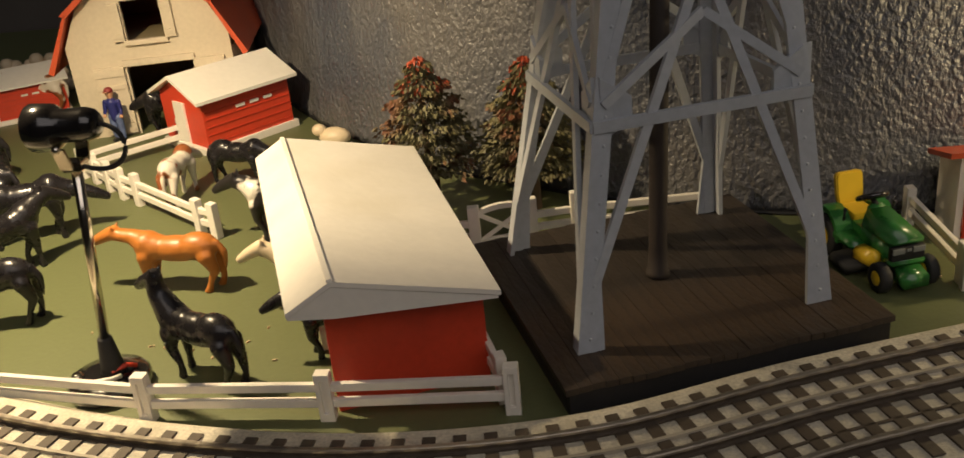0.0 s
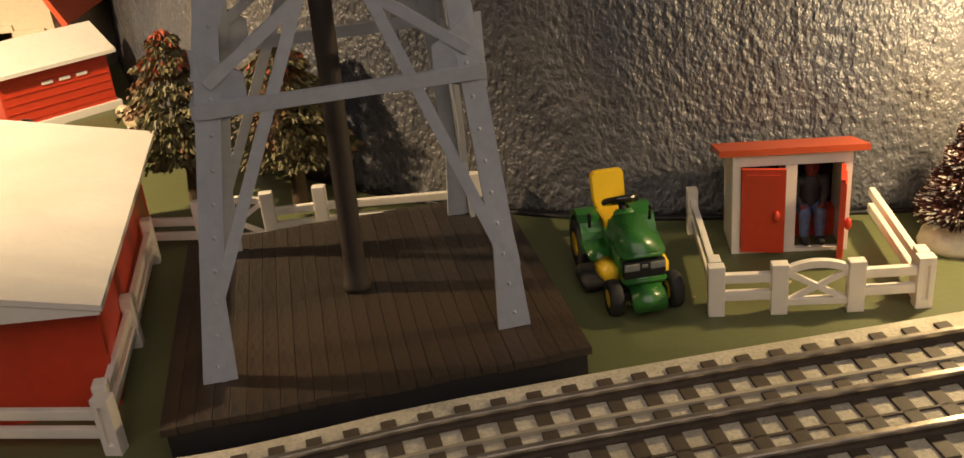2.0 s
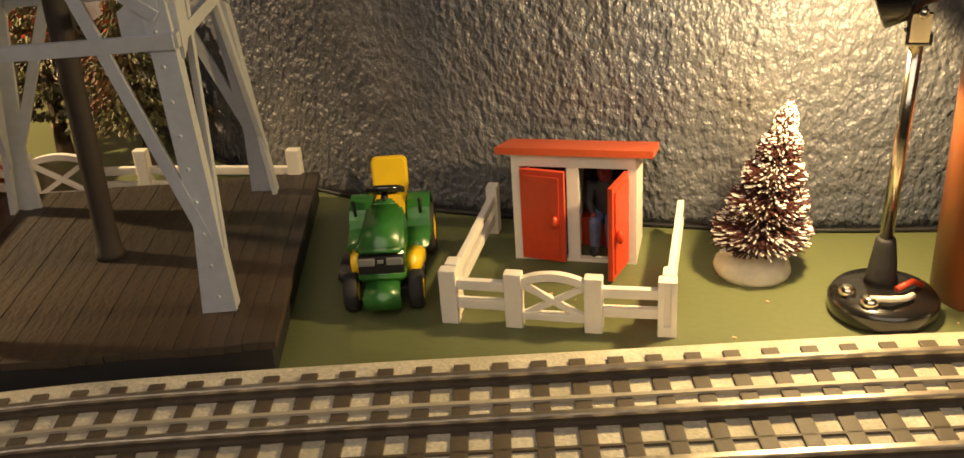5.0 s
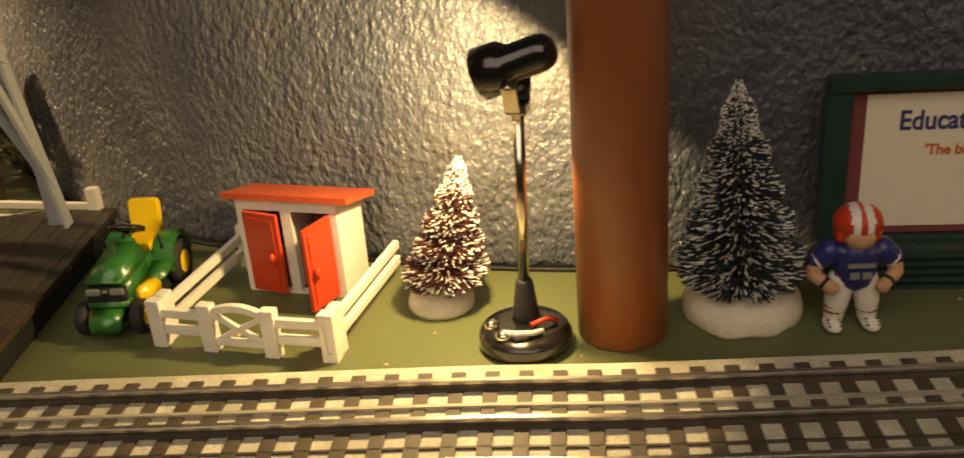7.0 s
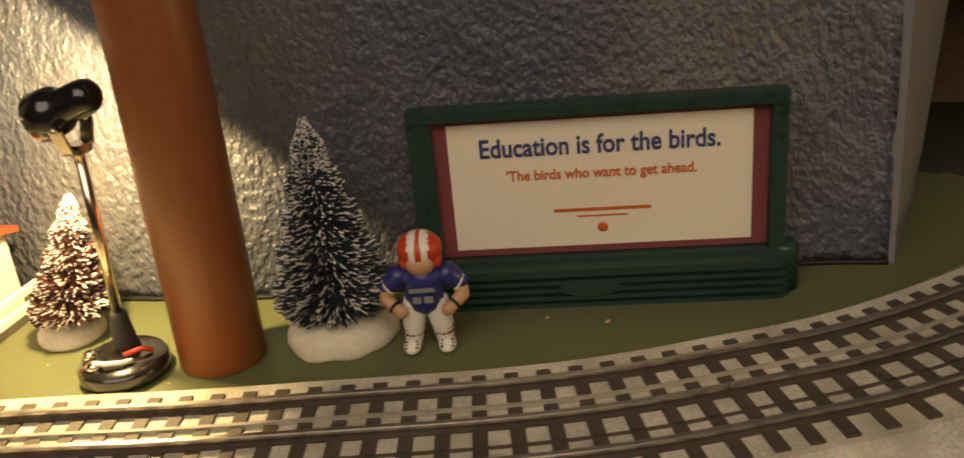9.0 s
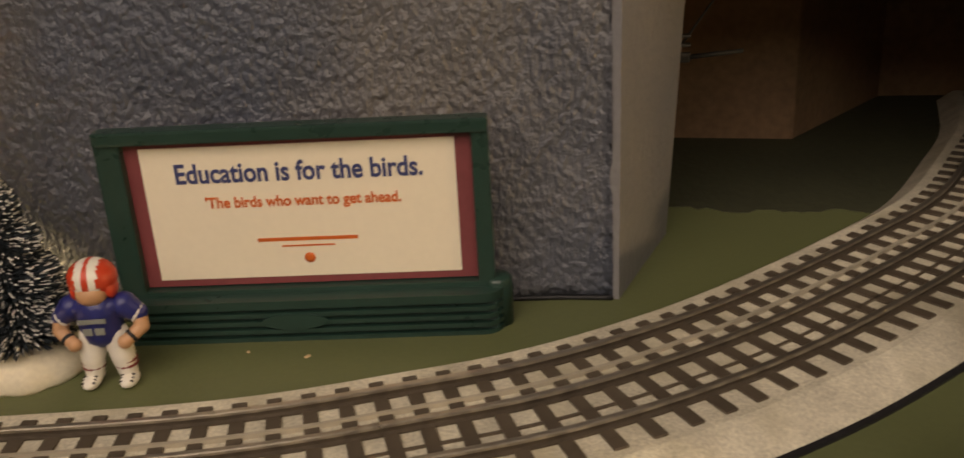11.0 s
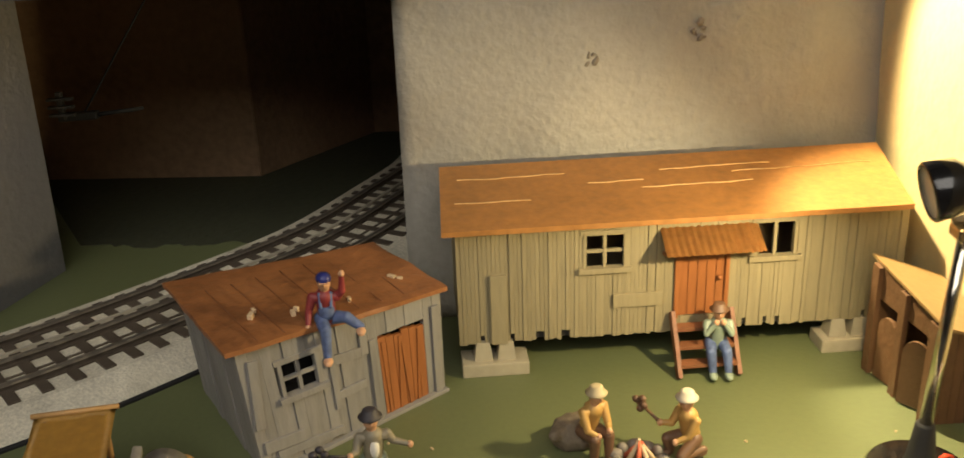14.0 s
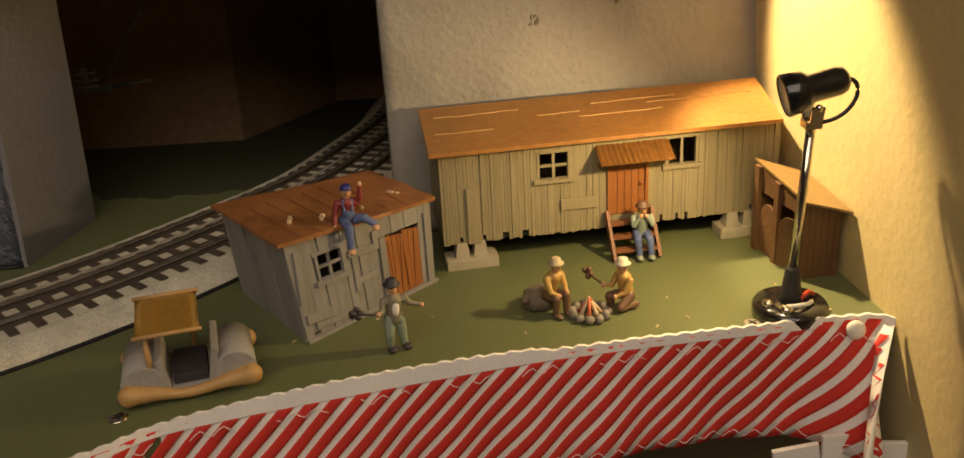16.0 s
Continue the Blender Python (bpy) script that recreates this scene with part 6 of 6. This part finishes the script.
def overalls(bm, j):
    """A cap, and a bib with two straps over the shirt."""
    cap(bm, j)
    c, h = j["chest"], j["hip"]
    bm_ball(bm, h.lerp(c, 0.42) + Vector((0, -0.2, 0)), (0.33, 0.26, 0.44), None, 2)
    for sx in (-0.2, 0.2):
        bm_limb(bm, [h.lerp(c, 0.7) + Vector((sx, -0.38, 0)), c + Vector((sx * 1.1, -0.2, 0.22)), c + Vector((sx, 0.2, 0.2))], [0.07, 0.07, 0.07], 2, 6)


def pan(bm, j):
    h = j["hand_l"]
    bm_rod(bm, h, h + Vector((-0.95, -0.15, 0.3)), 0.07, 0.06, 6, 3)
    for k in range(5):
        a = k * 1.3
        bm_ball(bm, h + Vector((-1.1 + 0.22 * math.cos(a), -0.15 + 0.1 * math.sin(2 * a), 0.35 + 0.2 * math.sin(a))), (0.17, 0.15, 0.15), None, 3, 8)


figure("hobo_figurine", at(76.85, 39.85, 0, 15), dict(hip=(0, 0, 1.75), chest=(0.05, -0.05, 2.75), head=(0.0, -0.1, 3.45), elbow_l=(-0.6, -0.3, 2.35), hand_l=(-0.85, -0.55, 2.35), elbow_r=(0.75, -0.1, 2.5), hand_r=(1.35, -0.3, 2.35),
       knee_l=(-0.3, -0.15, 0.95), knee_r=(0.35, 0.05, 0.95), foot_l=(-0.3, 0, 0), foot_r=(0.45, 0.1, 0), toe=(0.4, -0.9, 0)), [SKIN, JACKET, SHIRT_GREEN, DARK_CLOTH, DARK_CLOTH, WHITE_PLASTIC], "painted standing figurine in brown jacket carrying a pot on a stick", "figurine", "camp figurines",
       lambda bm, j: (brim_hat(bm, j), pan(bm, j), bm_ball(bm, (0.05, -0.3, 2.45), (0.2, 0.18, 0.5), None, 5)), 0.86)
figure("hobo_figurine", at(83.75, 42.3, 0, 35), dict(hip=(0, 0.2, 1.05), chest=(0.05, -0.1, 2.1), head=(0.05, -0.3, 2.8), elbow_l=(-0.5, -0.5, 1.5), hand_l=(-0.2, -0.8, 1.3), elbow_r=(0.5, -0.5, 1.5), hand_r=(0.3, -0.85, 1.4),
       knee_l=(-0.35, -0.75, 1.15), knee_r=(0.35, -0.75, 1.15), foot_l=(-0.3, -0.65, 0), foot_r=(0.35, -0.75, 0)), [SKIN, SHIRT_TAN, BROWN_CLOTH, BROWN_CLOTH, STRAW], "painted seated figurine in ochre shirt, brown vest and straw hat", "figurine", "camp figurines", brim_hat, 0.84)
bd = thing("cloth_sack", at(83.35, 43.0, 0, 35), "lumpy grey-brown cloth sack used as a seat", "sack")
bm = B()
bmesh.ops.create_icosphere(bm, subdivisions=4, radius=1.0)
for v in bm.verts:
    q = v.co.copy()
    swell = 1 + 0.10 * noise.noise(q * 1.6) + 0.035 * math.sin(q.x * 13 + 2 * q.z)
    v.co = Vector((q.x * 0.95 * swell, q.y * 0.8 * swell, max(0.0, 0.42 + q.z * 0.62 * swell)))
for f in bm.faces:
    f.smooth = True
part("sack_body", bm, SACK, bd)
bm = B(); bm_limb(bm, [(-0.75, -0.1, 0.62), (-1.0, -0.16, 0.8), (-1.12, -0.2, 0.76)], [0.3, 0.13, 0.2], 0, 9); part("tied_neck", bm, SACK, bd)
figure("hobo_figurine", at(87.0, 42.25, 0, -60), dict(hip=(0, 0.15, 0.75), chest=(0, -0.05, 1.75), head=(0, -0.15, 2.45), elbow_l=(-0.55, -0.4, 1.25), hand_l=(-0.75, -0.8, 1.3), elbow_r=(0.5, -0.4, 1.2), hand_r=(0.3, -0.85, 1.0),
       knee_l=(-0.4, -0.7, 0.75), knee_r=(0.35, -0.55, 0.3), foot_l=(-0.35, -0.6, 0), foot_r=(0.35, 0.5, 0)), [SKIN, SHIRT_TAN, BROWN_CLOTH, BROWN_CLOTH, CREAM_PLASTIC], "painted kneeling figurine in tan clothes and cream hat with a pan", "figurine", "camp figurines",
       lambda bm, j: (brim_hat(bm, j), pan(bm, j)), 0.86)
figure("hobo_figurine", at(88.85, 47.75, 0.55, 0), dict(hip=(0, 0.2, 0.75), chest=(0, 0.0, 1.75), head=(0, -0.1, 2.4), elbow_l=(-0.55, -0.35, 1.45), hand_l=(-0.15, -0.45, 2.05), elbow_r=(0.55, -0.35, 1.45), hand_r=(0.15, -0.45, 2.05),
       knee_l=(-0.35, -0.65, 0.7), knee_r=(0.35, -0.65, 0.7), foot_l=(-0.25, -0.75, -0.53), foot_r=(0.45, -0.75, -0.53)), [SKIN, SHIRT_GREEN, DENIM, SHIRT_GREEN, BROWN_CLOTH], "painted seated figurine in straw hat playing harmonica on the steps", "figurine", "camp figurines", brim_hat, 0.84)
figure("hobo_figurine", at(75.05, 43.1, 4.15, 12), dict(hip=(0, 0.45, 0.55), chest=(0, 0.35, 1.5), head=(0, 0.25, 2.15), elbow_l=(-0.7, 0.2, 0.95), hand_l=(-0.75, -0.1, 0.45), elbow_r=(0.65, 0.2, 1.75), hand_r=(0.7, 0.15, 2.5),
       knee_l=(-0.1, -0.45, 0.45), knee_r=(0.75, -0.1, 0.75), foot_l=(-0.1, -0.65, -0.85), foot_r=(1.25, -0.3, 0.15), bare=(0, 0, 0)), [SKIN, SHIRT_RED, DENIM, SKIN, NAVY], "figurine in maroon shirt and blue overalls waving on the shack roof", "figurine", "camp figurines", overalls, 0.86)
figure("farmer_figurine", at(-29.8, 66.9, 0, -10), dict(hip=(0, 0, 1.75), chest=(0, -0.05, 2.8), head=(0, -0.1, 3.5), elbow_l=(-0.55, -0.2, 2.3), hand_l=(-0.4, -0.6, 2.0), elbow_r=(0.6, -0.1, 2.3), hand_r=(0.75, -0.4, 1.9),
       knee_l=(-0.25, -0.05, 0.9), knee_r=(0.25, 0.05, 0.9), foot_l=(-0.25, 0, 0), foot_r=(0.3, 0, 0)), [SKIN, NAVY, DENIM, BLACK, SHIRT_RED], "painted farmer figurine in blue shirt by the barn door", "figurine", "", cap)

# ---------------------------------------------------------------- the striped valance along the board's front edge
VAL = [(x, y - 0.18) for x, y in EDGE[6:]]
pts = curve_through([(60.5, 30.0), (66, 33.0)] + VAL[:-1] + [(96.3, 39.3), (97.5, 39.05), (98.0, 38.75)], 0.22)
tan = tangents(pts)
drop = 5.2


def cloth(i, h):
    """A point on the hanging cloth: i along, h from the hem (0) to the top (1)."""
    p, t = pts[i], tan[i]
    s = i * 0.22
    n = Vector((t.y, -t.x, 0))
    wave = 0.10 * math.sin(s * 0.55) + 0.05 * math.sin(s * 1.9 + 1)
    end = max(0.0, (s - 34.0) / 4.5)
    return p + n * (0.10 + (1 - h) * (0.35 + wave * 2 + 4.2 * end * end)) + Vector((0, 0, 0.35 - drop * (1 - h) - 0.25 * end * (1 - h)))


def inside(i, h):
    return cloth(i, h) + Vector((tan[i].y, -tan[i].x, 0)) * -0.06


def cloth_at(s, h, lift=0.0):
    u = min(max(s / 0.22, 0), N - 1.001)
    i = int(u)
    return cloth(i, h).lerp(cloth(i + 1, h), u - i) + Vector((tan[i].y, -tan[i].x, 0)) * lift


bmr, bmw = B(), B()
N = len(pts)
period, red_share, shear, rows = 1.02, 0.6, 5.4, 12
total = (N - 1) * 0.22
for k in range(-6, int(total / period) + 1):
    for r in range(rows):
        h0, h1 = r / rows, (r + 1) / rows
        for j in range(3):
            sa0, sa1 = [k * period + red_share * period * q / 3 + shear * h0 for q in (j, j + 1)]
            sb0, sb1 = [v + shear / rows for v in (sa0, sa1)]
            if sa0 > 0.05 and sb1 < total - 0.05:
                vs = [bmr.verts.new(cloth_at(s, h, 0.03)) for s, h in ((sa0, h0), (sa1, h0), (sb1, h1), (sb0, h1))]
                bmr.faces.new(vs).smooth = True
for i in range(N - 1):
    for h0, h1 in [(k / 6, (k + 1) / 6) for k in range(6)]:
        vs = [bmw.verts.new(q) for q in (inside(i, h0), inside(i + 1, h0), inside(i + 1, h1), inside(i, h1))]
        bmw.faces.new(vs).smooth = True
for bm in (bmr, bmw):
    bmesh.ops.remove_doubles(bm, verts=bm.verts, dist=0.0005)
    bmesh.ops.solidify(bm, geom=bm.faces[:], thickness=0.03)
val = thing("striped_valance", at(0, 0), "red and white candy-striped fabric valance pinned along the board edge", "valance")
part("cloth", bmw, FABRIC_WHITE, val)
part("red_stripes", bmr, FABRIC_RED, val, "red diagonal stripes")
bm = B()
rnd = random.Random(2)
hem = []
for i in range(N):
    a = cloth(i, 1.0)
    u = 0.16 + 0.05 * math.sin(i * 1.9) + 0.04 * rnd.random() + (0.28 * max(0, math.sin((i - 40) / 26)) if i < 110 else 0)
    hem.append([bm.verts.new(a + Vector(q)) for q in ((0, -0.07, -0.25), (0, 0.12, -0.25), (0, 0.14, u), (0, 0.0, u))])
for a, b in zip(hem, hem[1:]):
    for k in range(4):
        bm.faces.new((a[k], b[k], b[(k + 1) % 4], a[(k + 1) % 4]))
bm.faces.new(hem[0]); bm.faces.new(hem[-1][::-1])
bmesh.ops.recalc_face_normals(bm, faces=bm.faces[:])
part("gathered_hem", bm, FABRIC_WHITE, val, "white gathered top hem")
for h, amp in ((0.88, 0.03), (0.06, 0.03)):
    bm = B()
    line = []
    for i in range(0, N - 1):
        hh = h + amp * (1 if (i // 2) % 2 else -1) * (1 if i % 2 else 0.3)
        if (i // 5) % 3 < 2 or h < 0.5:
            line.append(cloth(i, hh) + Vector((tan[i].y, -tan[i].x, 0)) * 0.05)
        elif len(line) > 1:
            bm_tube(bm, line, 0.022, 4); line = []
    if len(line) > 1:
        bm_tube(bm, line, 0.022, 4)
    part("zigzag_stitching", bm, FABRIC_WHITE, val)
i = N - 9
bm = B(); bm_lathe(bm, [(0.42, 0.0), (0.42, 0.1), (0.3, 0.2), (0.05, 0.23)], 20, cloth(i, 0.93) + Vector((tan[i].y, -tan[i].x, 0)) * 0.05, Vector((tan[i].y, -tan[i].x, 0.25)).to_track_quat("Z", "Y").to_matrix()); part("push_pin", bm, WHITE_PLASTIC, val, "white push pin head")
bm = B()
for k, (dx, dz, w) in enumerate(((-3.4, -5.9, 2.0), (-1.2, -5.4, 2.4), (0.6, -6.0, 1.6))):
    bm_box(bm, (97.0 + dx, 37.4, dz), (w, 0.25, 2.6), Matrix.Rotation(radians(6 * k - 8), 3, "Y"), 0.06)
solid("white_cloth_fold", bm, FABRIC_WHITE, None, "folded white cloth hanging below the valance", "cloth")

# ---------------------------------------------------------------- small things
for x, y, r in ((66.2, 35.9, 0.4), (92.12, 40.0, 0.36)):
    sc = thing("wood_screw", at(x, y, 0, 30), "flat screw head sunk in the green board", "screw", "board screws")
    bm = B(); bm_lathe(bm, [(r, 0.0), (r, 0.05), (r * 0.9, 0.07), (0.05, 0.07)], 20); part("head", bm, CHROME if x < 80 else CONCRETE, sc)
    for a in (0, 90):
        bm = B(); bm_box(bm, (0, 0, 0.075), (r * 1.2, r * 0.25, 0.02 + a * 0.0001), Matrix.Rotation(radians(a), 3, "Z")); part("slot", bm, BLACK, sc)
bm = B()
rnd = random.Random(21)
for k in range(70):
    x = rnd.choice((rnd.uniform(13, 33), rnd.uniform(42, 58), rnd.uniform(72, 96), rnd.uniform(-24, -6)))
    y = {0: 37.0, 1: 46.0, 2: 40.5, 3: 36}[0 if 13 <= x < 34 else 1 if 40 < x < 60 else 2 if x > 60 else 3] + rnd.uniform(-0.6, 3.5)
    bm_box(bm, (x, y, 0.03), (rnd.uniform(0.05, 0.22), rnd.uniform(0.04, 0.1), 0.06), Matrix.Rotation(rnd.uniform(0, 3), 3, "Z"))
solid("crumbs", bm, WORN_EDGE, None, "scattered pale crumbs and flakes on the board", "debris", kind="stuff")
arm = thing("switch_arm", at(57.3, 63, 6.5), "black lever and rod fixed inside the tunnel mouth", "lever")
bm = B(); bm_box(bm, (0.9, 0, 0.05), (2.1, 0.5, 0.42), Matrix.Rotation(radians(-3), 3, "Y"), 0.1); part("body", bm, RUBBER, arm)
bm = B(); bm_tube(bm, [(1.2, 0, 0.2), (2.0, 0.1, 1.3), (3.3, 0.3, 3.2), (5.2, 0.6, 5.9)], 0.06); part("rod", bm, BLACK, arm)
bm = B(); bm_rod(bm, (1.8, 0, 0.1), (4.3, 0.2, 0.35), 0.12, 0.1, 8); part("crossbar", bm, RUBBER, arm)
rack = thing("ribbed_bracket", at(57.2, 60.2, 7.0), "dull grey ribbed bracket behind the lever", "bracket")
for k in range(3):
    bm = B(); bm_box(bm, (1.45, 0.2, 0.3 + 0.4 * k), (1.3, 0.3, 0.14), Matrix.Rotation(radians(-2), 3, "Y"), 0.04); part("rib", bm, DULL_METAL, rack)
bm = B(); bm_box(bm, (1.3, 0.5, 0.7), (0.3, 0.3, 1.4), None, 0.05); part("upright", bm, DULL_METAL, rack)
for x, y, z, n in ((84.45, 54.42, 10.95, 7), (88.75, 55.02, 11.75, 9)):
    rnd = random.Random(int(x))
    bm = B()
    for k in range(n):
        w, h = rnd.uniform(0.05, 0.15), rnd.uniform(0.05, 0.2)
        bm_ball(bm, (rnd.uniform(-0.3, 0.3), 0, rnd.uniform(-0.4, 0.4)), (w, 0.05, h), Matrix.Rotation(rnd.uniform(-0.6, 0.6), 3, "Y"), 0, 8)
    for v in bm.verts:
        v.co += Vector((0.06, 0, 0.06)) * noise.noise(v.co * 6)
    solid("wall_scuff", bm, SCUFF, at(x, y, z, 7), "dark scuff where the plaster is chipped", "scuff", "plaster chips")


# ---------------------------------------------------------------- pieces: ties, deck boards, wall planks
bm = B(); bm_box(bm, (0, 0, 0), (0.46, 5.95, 0.16), None, 0.03)
TIE_MESH = mesh_of("tie", bm, TIE)
line = curve_through(OUTER, 1.075)
for p, t in zip(line[1:-1], tangents(line)[1:-1]):
    ob = new("tie", TIE_MESH)
    ob.parent = track
    c = p + Vector((t.y, -t.x, 0)) * 2.06
    ob.matrix_basis = at(c.x, c.y, 0.70, math.degrees(math.atan2(t.y, t.x)))
bm = B(); bm_box(bm, (0, 0, 0), (0.495, 13.1, 0.26), None, 0.03)
BOARD_MESH = mesh_of("deck_board", bm, DECK_WOOD)
for k in range(26):
    ob = new("deck_board", BOARD_MESH)
    ob.parent = deck
    ob.matrix_basis = at(0.3 + 0.5 * k, 6.65 + 0.05 * math.sin(k * 7.1), 1.12 + 0.012 * math.sin(k * 3.7))


def plank_wall(parent, x0, x1, z_low, z_high, step, holes, mat, seed, gap=0.005):
    """Upright planks with ragged feet; holes: (x0, x1, z0, z1) left open."""
    rnd = random.Random(seed)
    n = round((x1 - x0) / step)
    w = (x1 - x0) / n
    for k in range(n):
        xa, xb = x0 + k * w + gap, x0 + (k + 1) * w - gap
        top = z_high(xa)
        foot = z_low + (rnd.uniform(-0.10, -0.02) if rnd.random() < 0.9 else 0.3)
        spans = [(foot, top)]
        for hx0, hx1, hz0, hz1 in holes:
            if xb > hx0 + 0.05 and xa < hx1 - 0.05:
                spans = [q for a, b in spans for q in ((a, min(b, hz0)), (max(a, hz1), b)) if q[1] - q[0] > 0.05]
        out = rnd.uniform(-0.03, 0.03)
        for a, b in spans:
            bm = B()
            bm_hexa(bm, [(xa, -0.09 + out, a), (xb, -0.09 + out, a), (xb, 0.12, a), (xa, 0.12, a)], [(xa, -0.09 + out, b), (xb, -0.09 + out, b), (xb, 0.12, b), (xa, 0.12, b)])
            part("plank", bm, mat, parent)


plank_wall(bk, 0.0, BL, BZ0, lambda x: BZ1 + 0.12, 0.165, BUNK_HOLES, TAN_WOOD, 31)
plank_wall(sk, 0.0, SL, 0.0, lambda x: ZL + (ZR - ZL) * x / SL, 0.39, SHACK_HOLES, GREY_WOOD, 32)
rnd = random.Random(33)
for k in range(11):
    bm = B()
    ya, yb = SD * k / 11 + 0.02, SD * (k + 1) / 11 - 0.02
    o1 = rnd.uniform(-0.04, 0.04)
    low = [(SKEW * ya + o1, ya), (SKEW * ya + 0.22, ya), (SKEW * yb + 0.22, yb), (SKEW * yb + o1, yb)]
    bm_hexa(bm, [(x, y, 0) for x, y in low], [(x, y, 4.55) for x, y in low])
    part("plank", bm, GREY_WOOD, sk)
# the shack has settled: its front leans back towards one end
settled = set()
for ob in sk.children_recursive:
    if ob != rf and ob.parent != rf and ob.data.name not in settled:
        settled.add(ob.data.name)
        for v in ob.data.vertices:
            k = 1 - min(1.0, max(0.0, v.co.x / (SL * K)))
            v.co += Vector((-0.05 * v.co.z * k, 0.135 * v.co.z * k, 0))
